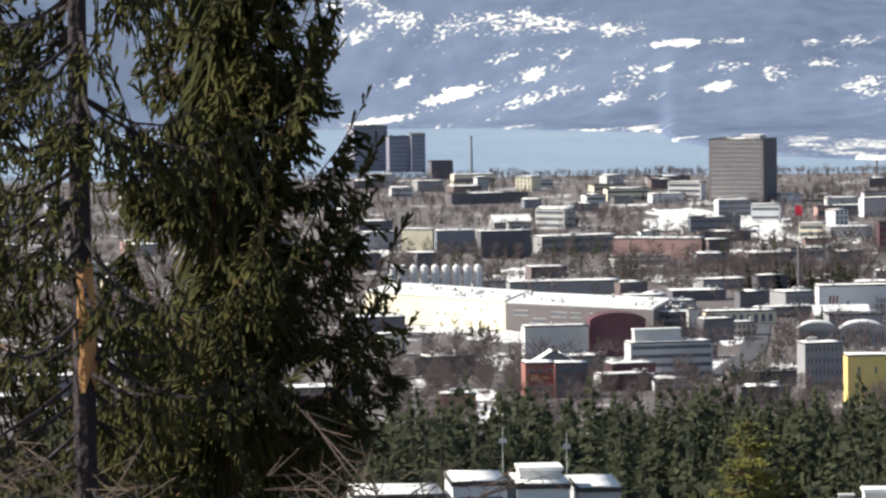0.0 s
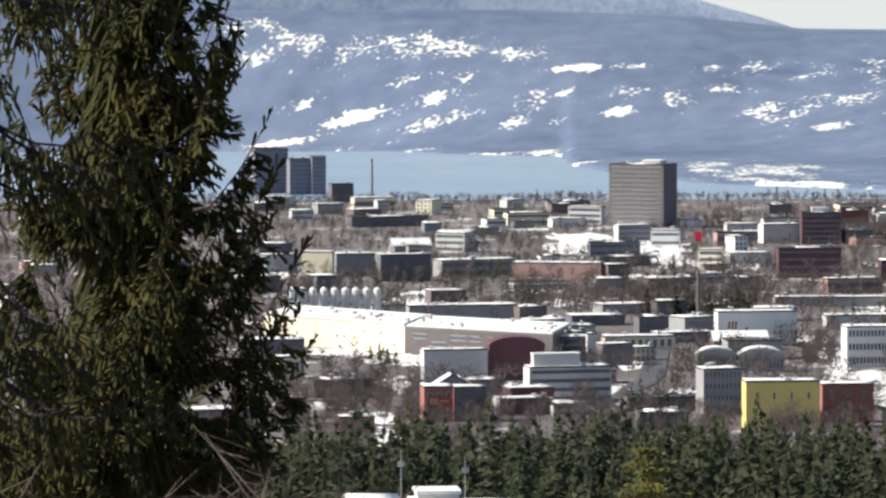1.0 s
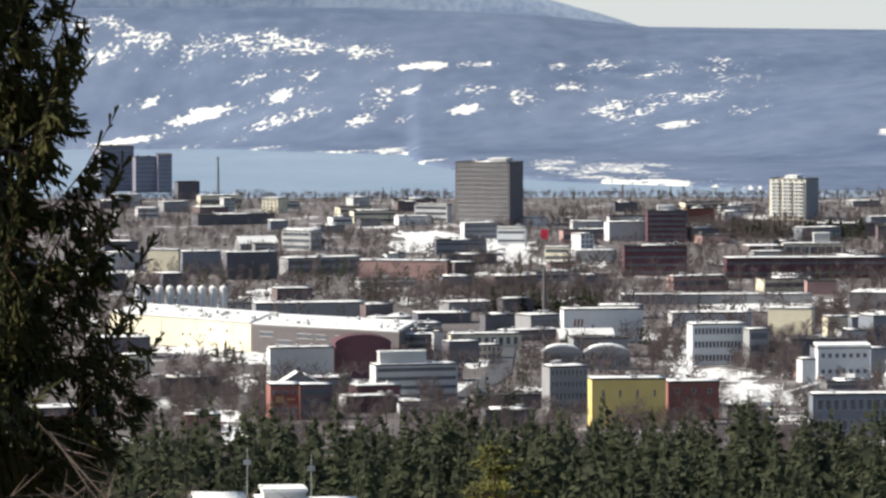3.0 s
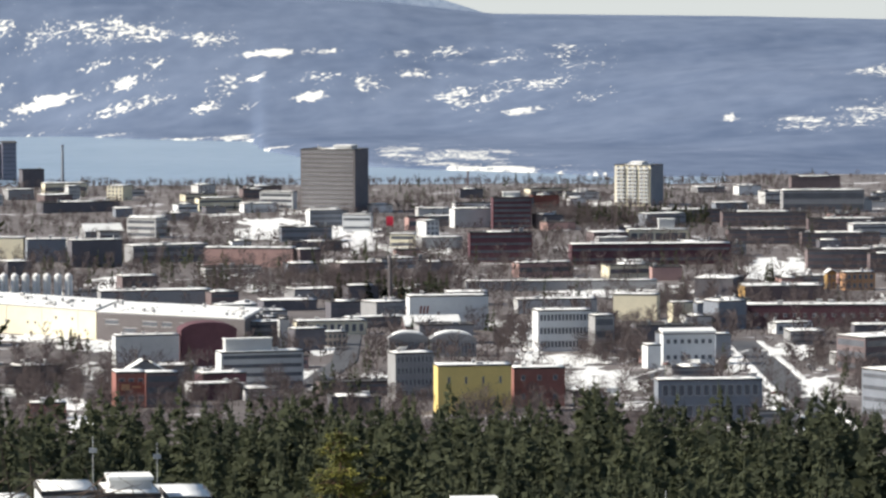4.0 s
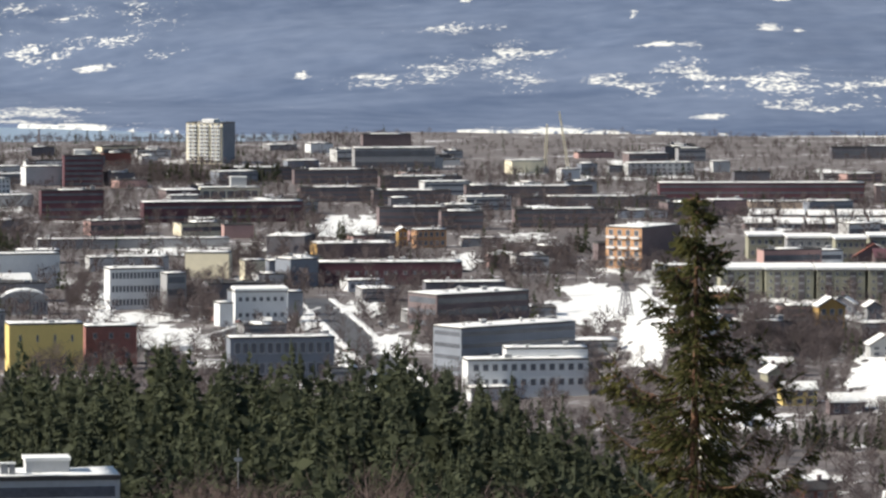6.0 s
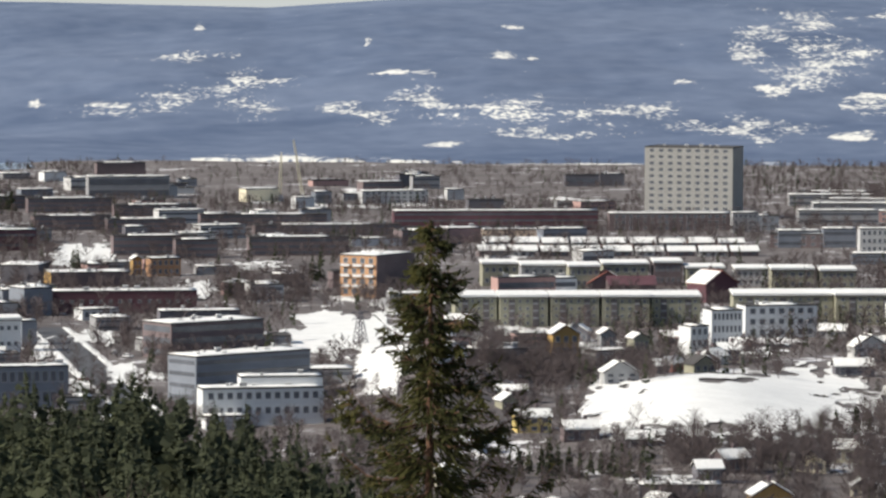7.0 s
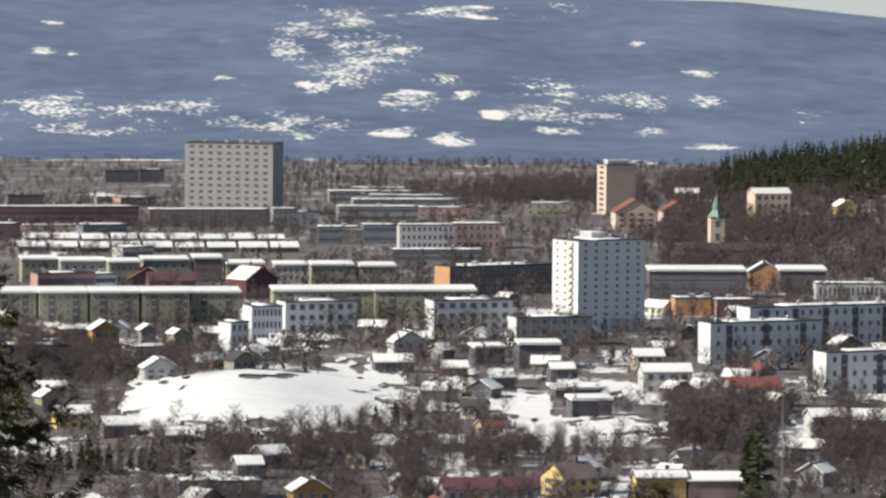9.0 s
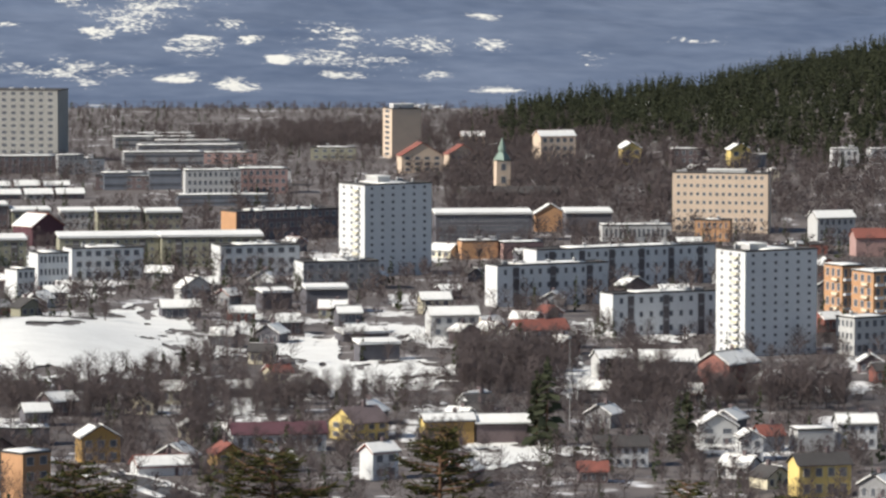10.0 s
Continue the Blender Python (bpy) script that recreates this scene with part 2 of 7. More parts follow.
def polar_sheet(name, azs, fars, height, mat, closed=False):
    verts, faces = [], []
    for a in azs:
        for d in fars:
            x, y = d * math.sin(radians(a)), d * math.cos(radians(a))
            verts.append((x, y, height(a, d, x, y)))
    n, k = len(fars), len(azs)
    for i in range(k if closed else k - 1):
        for j in range(n - 1):
            p, q = i * n + j, ((i + 1) % k) * n + j
            faces.append((p, p + 1, q + 1, q))
    me = mesh_of(name, verts, faces, mat)
    for p in me.polygons:
        p.use_smooth = True
    return new(name, me)


AZS = [-180 + 6 * i for i in range(28)] + [-12 + 0.25 * i for i in range(180)] + [33 + 7 * i for i in range(21)]
FARS = [0.02, 5, 15, 30, 60, 100, 150, 220, 300, 400, 500, 600] + [650 + 35 * i for i in range(90)] + [3850, 4200, 4600, 4985]
tagged(polar_sheet("ground", AZS, FARS, lambda a, d, x, y: ground(x, y), GROUND, closed=True),
       "patchy winter ground of snow, earth and asphalt", "ground", kind="structure")
tagged(polar_sheet("water", [-30 + i for i in range(40)], [3500 + 60 * i for i in range(18)], lambda a, d, x, y: -1.0, SEA),
       "calm pale blue fjord water below the hills", "water", kind="structure")


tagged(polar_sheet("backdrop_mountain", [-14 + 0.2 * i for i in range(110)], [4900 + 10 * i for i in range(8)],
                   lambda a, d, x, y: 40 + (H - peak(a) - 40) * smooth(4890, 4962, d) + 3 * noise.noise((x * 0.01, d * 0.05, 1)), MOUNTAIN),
       "snow-streaked mountain far behind the hills, paled by painted haze", "mountain", kind="structure")


def sky_wall():
    """Pale winter sky low over the hills, behind everything."""
    m = bpy.data.materials.new("pale_low_sky")
    m.use_nodes = True
    nt = m.node_tree
    nt.nodes.remove(nt.nodes["Principled BSDF"])
    em = nt.nodes.new("ShaderNodeEmission")
    em.inputs["Color"].default_value, em.inputs["Strength"].default_value = (0.6, 0.63, 0.62, 1), 0.75
    nt.links.new(em.outputs[0], nt.nodes["Material Output"].inputs["Surface"])
    verts, faces = [], []
    for i in range(60):
        a = radians(-20 + i)
        for z in (-5.0, 420.0):
            verts.append((4990 * math.sin(a), 4990 * math.cos(a), z))
    faces = [(2 * i, 2 * i + 2, 2 * i + 3, 2 * i + 1) for i in range(59)]
    return new("backdrop_sky", mesh_of("backdrop_sky", verts, faces, m))


tagged(sky_wall(), "pale hazy winter sky low over the hills", "sky", kind="structure")


# ---- building kit ----
def part(name, me, parent, label="", at=None):
    """One mesh as a child of a thing or of a part."""
    ob = new(name, me)
    ob.parent = parent
    if at is not None:
        ob.matrix_basis = at
    if label:
        ob["label"] = label
    return ob


def thing(name, x, y, turn, label, category, group="", z=None):
    """An empty at the base of a thing, on the ground."""
    ob = new(name)
    ob.empty_display_size = 0.5
    ob.matrix_basis = pose(x, y, ground(x, y) if z is None else z, 0, 0, turn)
    return tagged(ob, label, category, group)


MESHES = {}


def boxes(key, sizes, mat, bevel=0.0):
    """A mesh of boxes (x0, y0, z0, x1, y1, z1[, material slot]); alike ones are shared."""
    full = (key, tuple(sizes), tuple(m.name for m in mat) if isinstance(mat, (list, tuple)) else mat.name)
    if full in MESHES:
        return MESHES[full]
    verts, faces, slots = [], [], []
    for bx in sizes:
        x0, y0, z0, x1, y1, z1 = bx[:6]
        n = len(verts)
        verts += [(x0, y0, z0), (x1, y0, z0), (x1, y1, z0), (x0, y1, z0), (x0, y0, z1), (x1, y0, z1), (x1, y1, z1), (x0, y1, z1)]
        faces += [(n, n + 3, n + 2, n + 1), (n + 4, n + 5, n + 6, n + 7), (n, n + 1, n + 5, n + 4), (n + 1, n + 2, n + 6, n + 5),
                  (n + 2, n + 3, n + 7, n + 6), (n + 3, n, n + 4, n + 7)]
        slots += [bx[6] if len(bx) > 6 else 0] * 6
    me = mesh_of(key, verts, faces, mat)
    for p, s in zip(me.polygons, slots):
        p.material_index = s
    MESHES[full] = me
    return me


def prism(key, outline, y0, y1, mat):
    """An outline in x and z, drawn out from y0 to y1."""
    full = (key, tuple(outline), y0, y1, mat.name)
    if full in MESHES:
        return MESHES[full]
    n = len(outline)
    verts = [(x, y0, z) for x, z in outline] + [(x, y1, z) for x, z in outline]
    faces = [tuple(range(n)), tuple(range(2 * n - 1, n - 1, -1))]
    faces += [(i, i + n, (i + 1) % n + n, (i + 1) % n) for i in range(n)]
    me = mesh_of(key, verts, faces, mat)
    MESHES[full] = me
    return me


def drift(key, w, d, thick, mat, seed, cell=2.5):
    """A snow blanket with an uneven top and soft, ragged rims, lying on z = 0."""
    rng = random.Random(seed)
    nx, ny = max(2, min(14, int(w / cell))), max(2, min(8, int(d / cell)))
    verts, faces = [], []
    for j in range(ny + 1):
        for i in range(nx + 1):
            rim = i in (0, nx) or j in (0, ny)
            jx, jy = (rng.uniform(-0.2, 0.2), rng.uniform(-0.2, 0.2)) if not rim else (0, 0)
            verts.append((-w / 2 + w * i / nx + jx, -d / 2 + d * j / ny + jy, thick * (rng.uniform(0.6, 0.95) if rim else rng.uniform(0.7, 1.15))))
    n = len(verts)
    verts += [(x, y, 0.0) for x, y, z in verts]
    row = nx + 1
    for j in range(ny):
        for i in range(nx):
            a = j * row + i
            faces.append((a, a + 1, a + row + 1, a + row))
            faces.append((n + a, n + a + row, n + a + row + 1, n + a + 1))
    rim = [i for i in range(nx)] + [nx + j * row for j in range(ny)] + [ny * row + nx - i for i in range(nx)] + [(ny - j) * row for j in range(ny)]
    for a, b in zip(rim, rim[1:] + rim[:1]):
        faces.append((a, a + n, b + n, b))
    me = mesh_of(key, verts, faces, mat)
    for p in me.polygons[:2 * nx * ny]:
        p.use_smooth = True
    return me


def window_mesh(w, h, glass=GLASS_DARK):
    """A pane in a thin frame with a sill, facing -y, its back at y = 0."""
    f = min(0.14, w * 0.1)
    return boxes("window", ((-w / 2, -0.05, -h / 2, w / 2, 0.02, h / 2, 0), (-w / 2 - f, -0.12, -h / 2 - f, w / 2 + f, -0.0, -h / 2, 1),
                            (-w / 2 - f, -0.1, h / 2, w / 2 + f, 0.0, h / 2 + f, 1), (-w / 2 - f, -0.1, -h / 2, -w / 2, 0.0, h / 2, 1),
                            (w / 2, -0.1, -h / 2, w / 2 + f, 0.0, h / 2, 1)), (glass, FRAME))


def row_of_windows(parent, x0, x1, z, count, w, h, m=None, name="window", skip=0.0, rng=None):
    """Windows along a front from x0 to x1 at height z; m turns them to another side."""
    for i in range(count):
        if skip and rng and rng.random() < skip:
            continue
        x = x0 + (x1 - x0) * (i + 0.5) / count
        p = pose(x, 0, z)
        part(name, window_mesh(round(w, 2), round(h, 2)), parent, at=(m @ p) if m else p)


def facade(parent, w, d, h, floors, bays, side_bays, left, style, rng, ww=0.45, wh=0.5, ground_gap=0.0):
    """Windows on the front and on the side that is seen."""
    if not floors:
        return
    fh = (h - ground_gap) / floors
    for k in range(floors):
        z = ground_gap + fh * (k + 0.55)
        if style == "band":
            part("window_band", boxes("window_band", ((-w / 2 + 0.6, -d / 2 - 0.06, z - fh * wh / 2, w / 2 - 0.6, -d / 2 + 0.02, z + fh * wh / 2),), GLASS_DARK), parent)
            if side_bays:
                s = -1 if left else 1
                xa, xb = sorted((s * (w / 2 + 0.06), s * (w / 2 - 0.02)))
                part("window_band", boxes("window_band", ((xa, -d / 2 + 0.8, z - fh * wh / 2, xb, d / 2 - 0.8, z + fh * wh / 2),), GLASS_DARK), parent)
        else:
            if bays:
                row_of_windows(parent, -w / 2 + w * 0.03, w / 2 - w * 0.03, z, bays, w / bays * ww, fh * wh, pose(0, -d / 2, 0))
            if side_bays:
                m = pose(-w / 2, 0, 0, 0, 0, -90) if left else pose(w / 2, 0, 0, 0, 0, 90)
                row_of_windows(parent, -d / 2 + d * 0.05, d / 2 - d * 0.05, z, side_bays, d / side_bays * ww, fh * wh, m)


SEED = [100]


def block(name, label, category, x, y, turn, w, d, h, wall="grey", floors=0, bays=0, side_bays=0, left=True, style="grid", snow=0.9,
          roof="flat", hut=None, ww=0.45, wh=0.5, group="", side_wall=None, roof_mat="rooftar", z=None, gap=0.0, balconies="", stripes=0):
    """A flat-roofed building: walls, parapet, roof deck with snow, rooftop hut, windows."""
    SEED[0] += 1
    rng = random.Random(SEED[0])
    t = thing(name, x, y, turn, label, category, group, z)
    part("wall", boxes("wall", ((-w / 2, -d / 2, -3.0, w / 2, d / 2, h),), WALLS[wall]), t)
    p = 0.35
    # skin on the seen end; some carry sun or shade in their colour
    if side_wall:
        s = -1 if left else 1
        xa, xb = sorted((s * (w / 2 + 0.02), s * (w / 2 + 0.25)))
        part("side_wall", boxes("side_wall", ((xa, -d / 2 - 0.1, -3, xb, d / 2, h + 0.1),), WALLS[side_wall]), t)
    rm = WALLS[roof_mat]
    if roof == "flat":
        deck = part("roof", boxes("roof", ((-w / 2 - 0.15, -d / 2 - 0.15, h, w / 2 + 0.15, d / 2 + 0.15, h + 0.25), (-w / 2 - 0.15, -d / 2 - 0.15, h + 0.25, w / 2 + 0.15, -d / 2 + 0.2, h + 0.25 + p),
                                    (-w / 2 - 0.15, d / 2 - 0.2, h + 0.25, w / 2 + 0.15, d / 2 + 0.15, h + 0.25 + p), (-w / 2 - 0.15, -d / 2 + 0.2, h + 0.25, -w / 2 + 0.2, d / 2 - 0.2, h + 0.25 + p),
                                    (w / 2 - 0.2, -d / 2 + 0.2, h + 0.25, w / 2 + 0.15, d / 2 - 0.2, h + 0.25 + p)), rm), t)
        if snow:
            part("snow_cover", drift("snow_cover", (w - 0.1) * min(1, snow + 0.1), d - 0.1, 0.55, SNOW, SEED[0]), deck, at=pose(0, 0, h + 0.26))
    elif roof == "shed":
        o = [(-d / 2 - 0.6, h), (d / 2 + 0.6, h + 0.11 * d), (d / 2 + 0.6, h + 0.11 * d + 0.4), (-d / 2 - 0.6, h + 0.4)]
        part("roof", prism("roof", o, -w / 2 - 0.5, w / 2 + 0.5, rm), t, at=pose(0, 0, 0, 0, 0, 90))
        if snow:
            o = [(-d / 2 - 0.6, h + 0.42), (d / 2 + 0.6, h + 0.11 * d + 0.42), (d / 2 + 0.5, h + 0.11 * d + 1.2), (-d / 2 - 0.7, h + 1.35)]
            part("snow_cover", prism("snow_cover", o, -w / 2 - 0.4, w / 2 + 0.4, SNOW), t, at=pose(0, 0, 0, 0, 0, 90))
    elif roof == "gable" or roof == "gable_end":
        end = roof == "gable_end"
        span, run = (w, d) if end else (d, w)
        rise = span * 0.3
        turn90 = pose(0, 0, 0, 0, 0, 0 if end else 90)
        o = [(-span / 2, h), (span / 2, h), (0, h + rise)]
        part("gable", prism("gable", o, -run / 2 + 0.02, run / 2 - 0.02, WALLS[wall]), t, at=turn90)
        e = 0.6
        for s in (-1, 1):
            o = [(0, h + rise + 0.05), (s * (span / 2 + e), h - e * 2 * rise / span + 0.05), (s * (span / 2 + e), h - e * 2 * rise / span + 0.35), (0, h + rise + 0.4)]
            if s > 0:
                o = o[::-1]
            slope = part("roof", prism("roof", o, -run / 2 - e, run / 2 + e, rm), t, at=turn90)
            if snow and rng.random() < snow:
                k = rng.uniform(0.0, 0.25)
                sp = span / 2 + e
                zz = lambda q: h + rise - q * sp * 2 * rise / span
                o = [(s * k * sp, zz(k) + 0.4), (s * sp, zz(1) + 0.37), (s * sp, zz(1) + 0.8), (s * k * sp, zz(k) + 0.85)]
                if s > 0:
                    o = o[::-1]
                part("snow_cover", prism("snow_cover", o, -run / 2 - e * 0.8, run / 2 + e * 0.8, SNOW), slope)
        part("door", boxes("door", ((-0.55, -0.1, 0, 0.55, 0.0, 2.1), (-0.75, -0.9, -0.4, 0.75, 0.0, 0.0)), WALLS["brick"]), t, at=pose(w * 0.22, -d / 2, 0.1))
        part("chimney", boxes("chimney", ((-0.5, -0.4, 0, 0.5, 0.4, 2.0), (-0.6, -0.5, 2.0, 0.6, 0.5, 2.2)), WALLS["brick"]), t,
             at=pose(0 if end else w * 0.15, d * 0.12 if end else 0, h + rise - 0.4))
    elif roof == "barrel":
        o = [(-w / 2 - 0.4, h), (w / 2 + 0.4, h)] + [((w / 2 + 0.4) * math.cos(a), h + w * 0.17 * math.sin(a)) for a in np.linspace(0, math.pi, 15)[1:-1]]
        part("roof", prism("roof", o, -d / 2 - 0.4, d / 2 + 0.4, rm), t)
        if snow:
            o = [(0.9 * (w / 2) * math.cos(a), h + 0.1 + (w * 0.17) * math.sin(a)) for a in np.linspace(0.5, math.pi - 0.5, 11)]
            o += [(0.9 * (w / 2) * math.cos(a), h + 0.7 + (w * 0.17) * math.sin(a)) for a in np.linspace(math.pi - 0.5, 0.5, 11)]
            part("snow_cover", prism("snow_cover", o, -d / 2 + 0.6, d / 2 + 0.2, SNOW), t)
    if hut:
        hx, hw, hh = hut
        part("roof_hut", boxes("roof_hut", ((hx * w - hw / 2, -d * 0.2, h, hx * w + hw / 2, d * 0.25, h + hh), (hx * w - hw / 2 - 0.2, -d * 0.2 - 0.2, h + hh, hx * w + hw / 2 + 0.2, d * 0.25 + 0.2, h + hh + 0.4, 1)),
                               (WALLS["pale"], SNOW)), t)
    if roof == "flat" and w > 12:
        for i in range(min(7, int(w / 7))):
            vx, vy, vw, vh = rng.uniform(-0.45, 0.45) * w, rng.uniform(-0.35, 0.35) * d, rng.choice((0.7, 1.0, 1.6, 2.4)), rng.choice((0.9, 1.2, 1.8))
            part("roof_vent", boxes("roof_vent", ((-vw / 2, -0.5, 0, vw / 2, 0.5, vh), (-vw / 2 - 0.1, -0.6, vh, vw / 2 + 0.1, 0.6, vh + 0.15, 1)), (WALLS["grey"], SNOW)), deck, at=pose(vx, vy, h + 0.2))
    if balconies:
        fh = h / floors
        for k in range(1, floors):
            if "side" in balconies:
                b = part("balcony", boxes("balcony", ((-1.3, -1.9, 0, 0, 1.9, 0.15),), WALLS["pale"]), t, at=pose(-w / 2, -d * 0.2, fh * k))
                part("railing", boxes("railing", ((-1.3, -1.9, 0.15, -1.2, 1.9, 1.05), (-1.2, -1.9, 0.15, 0, -1.82, 1.05), (-1.2, 1.82, 0.15, 0, 1.9, 1.05)), WALLS["cream"]), b)
            if "front" in balconies:
                n = 3 if w < 30 else 5
                for i in range(n):
                    bw = w / n * 0.36
                    b = boxes("balcony", ((-bw, -1.4, 0, bw, 0, 0.15), (-bw, -1.4, 0.15, bw, -1.3, 1.0), (-bw, -1.3, 0.15, -bw + 0.08, 0, 1.0), (bw - 0.08, -1.3, 0.15, bw, 0, 1.0)), WALLS["white"])
                    part("balcony", b, t, at=pose(-w / 2 + w * (i + 0.5) / n, -d / 2, fh * k))
    for i in range(stripes):
        # stair bays and balcony recesses: dark panels, ground to eaves, recess shade painted
        sx = -w / 2 + w * (i + 0.5) / stripes
        part("bay_shade_panel", boxes("bay_shade_panel", ((-1.3, -0.16, 0, 1.3, 0.0, h - 0.6),) + tuple((-1.1, -0.22, k * h / max(1, floors) + 0.3, 1.1, -0.16, k * h / max(1, floors) + 1.1, 1) for k in range(1, floors)), (WALLS["umber"], WALLS["grey"])), t, at=pose(sx, -d / 2, 0))
    facade(t, w, d, h, floors, bays, side_bays, left, style, rng, ww, wh, gap)
    return t


def long_hall(label, front, back, h, wall, marks=0, bands=0):
    """A hall on a four-cornered plan: walls, roof deck, snow and a front with marks or window bands."""
    SEED[0] += 1
    rng = random.Random(SEED[0])
    (ax, ay), (bx, by) = front
    t = thing("factory", (ax + bx) / 2, (ay + by) / 2, math.degrees(math.atan2(by - ay, bx - ax)), label, "factory")
    inv = t.matrix_basis.inverted()
    plan = [inv @ Vector((x, y, 0)) for x, y in (*front, *back)]
    cen = sum(plan, Vector()) / 4

    def slab(name, grow, z0, z1, mat, parent):
        q = [cen + (p - cen) * grow for p in plan]
        v = [(p.x, p.y, z) for z in (z0, z1) for p in q]
        f = [(3, 2, 1, 0), (4, 5, 6, 7)] + [(i, (i + 1) % 4, (i + 1) % 4 + 4, i + 4) for i in range(4)]
        return part(name, mesh_of(name, v, f, mat), parent)
    slab("wall", 1.0, -2, h, WALLS[wall], t)
    deck = slab("roof", 1.006, h, h + 0.5, WALLS["grey"], t)
    slab("snow_cover", 0.985, h + 0.5, h + 0.9, SNOW, deck)
    wide = plan[1].x - plan[0].x
    for i in range(int(wide / 3.2)):
        x, y = plan[0].x + wide * rng.random(), rng.uniform(3, 0.85 * plan[2].y)
        vw, vh = rng.choice((0.7, 1.2, 2.2)), rng.choice((0.8, 1.2, 1.9))
        part("roof_vent", boxes("roof_vent", ((-vw / 2, -0.5, 0, vw / 2, 0.5, vh), (-vw / 2 - 0.1, -0.6, vh, vw / 2 + 0.1, 0.6, vh + 0.15, 1)), (WALLS["grey"], SNOW)), deck, at=pose(x, y, h + 0.4))
    for i in range(marks):
        part("vent_grille", boxes("vent_grille", ((-0.5, -0.15, -0.5, 0.5, 0.0, 0.5), (-0.6, -0.25, 0.5, 0.6, 0.0, 0.65)), WALLS["dark"]), t, at=pose(plan[0].x + wide * (i + rng.uniform(0.2, 0.8)) / marks, plan[0].y, h * rng.choice((0.3, 0.45, 0.68))))
    for i in range(marks // 2):
        part("downpipe", boxes("downpipe", ((-0.1, -0.16, 0, 0.1, 0.0, h - 0.4),), WALLS["pale"]), t, at=pose(plan[0].x + wide * (i + 0.5) / (marks // 2), plan[0].y, 0))
    for i in range(bands):
        x = plan[0].x + wide * (0.06 + 0.9 * i / bands)
        bw = wide / bands * rng.uniform(0.4, 0.75)
        z = h * rng.choice((0.35, 0.62))
        part("window_band", boxes("window_band", ((0, -0.1, z, bw, 0.0, z + 1.8), (-0.15, -0.16, z - 0.2, bw + 0.15, 0.0, z, 1), (-0.15, -0.14, z + 1.8, bw + 0.15, 0.0, z + 2.0, 1)), (GLASS_DARK, FRAME)), t, at=pose(x, plan[0].y, 0))
    return t


def place(az, far):
    a = radians(az)
    return far * math.sin(a), far * math.cos(a)


CLEARINGS, FIELDS = [], []


def clearing(az, far, half_w, half_d, cover):
    """Open or built-up ground on the far hills: how much of it is white."""
    CLEARINGS.append((az, far, half_w, half_d, cover))


def build_hills():
    azs, fars = [-14 + 0.5 * i for i in range(18)] + [-5 + 0.06 * i for i in range(535)] + [27.5 + 0.5 * i for i in range(18)], [3500 + 9 * i for i in range(165)]
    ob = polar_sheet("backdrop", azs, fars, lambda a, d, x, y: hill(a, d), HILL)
    tagged(ob, "far wooded hills, painted haze-blue, speckled with snow and houses", "hills", kind="structure")
    A, D = np.meshgrid(np.array(azs), np.array(fars), indexing="ij")
    cover = np.zeros_like(A)
    patchy = np.array([0.62 + 1.5 * noise.fractal((math.radians(a) * 4400 * 0.024 + d * 0.006, d * 0.013, 2.0), 0.9, 2.0, 5) for a in azs for d in fars]).reshape(A.shape)
    for az, far, hw, hd, c in CLEARINGS:
        r = ((np.radians(A - az) * far) / hw) ** 2 + ((D - far) / hd) ** 2
        r = r + 0.7 * (0.62 - patchy)
        c = 0.85 * c * (0.75 + 0.4 * patchy) if c > 0.65 else np.clip(1.1 * c * (0.62 + 0.55 * patchy), 0.4, 0.64)
        cover = np.maximum(cover, c * np.exp(-0.6 * np.clip(r, 0, None) ** 1.3))
    layer = ob.data.attributes.new("snow_cover", "FLOAT", "POINT")
    layer.data.foreach_set("value", (cover - 0.04).astype(np.float32).ravel())


def field(name, az, far, half_w, half_d, seed, label, surface, lift, mat=SNOW, rag=0.45):
    """A patch of open snow laid over the land, with a ragged rim."""
    verts, faces, index = [], [], {}
    FIELDS.append((az, far, half_w, half_d))
    nx, ny = max(14, min(60, int(half_w * 2))), max(10, min(40, int(half_d * 1.5)))
    a0 = radians(az)
    for j in range(ny + 1):
        for i in range(nx + 1):
            u, v = (i / nx * 2 - 1) * 1.3, (j / ny * 2 - 1) * 1.3
            d = far + v * half_d
            a = az + math.degrees(u * half_w / far)
            x, y = place(a, d)
            index[i, j] = (u * u + v * v + rag * 2 * noise.fractal((u * 2.2 + seed * 3.7, v * 2.2, seed), 1.0, 2.0, 4), len(verts))
            verts.append((x, y, {"ground": ground(x, y), "water": -1.0}.get(surface, hill(a, d)) + lift))
    for j in range(ny):
        for i in range(nx):
            q = [index[i, j], index[i + 1, j], index[i + 1, j + 1], index[i, j + 1]]
            keep = [p[1] for p in q if p[0] < 1]
            if len(keep) >= 3:
                faces.append(tuple(keep))
    me = mesh_of(name, verts, faces, mat)
    for p in me.polygons:
        p.use_smooth = True
    return tagged(new(name, me), label, "snow", kind="structure")


def grove(az, far, half_w, half_d, count, seed, label):
    """Where a thicket of leafless trees stands; they are built with the other trees."""
    GROVES.append((az, far, half_w, half_d, count, seed, label))


GROVES = []


ROADS = []


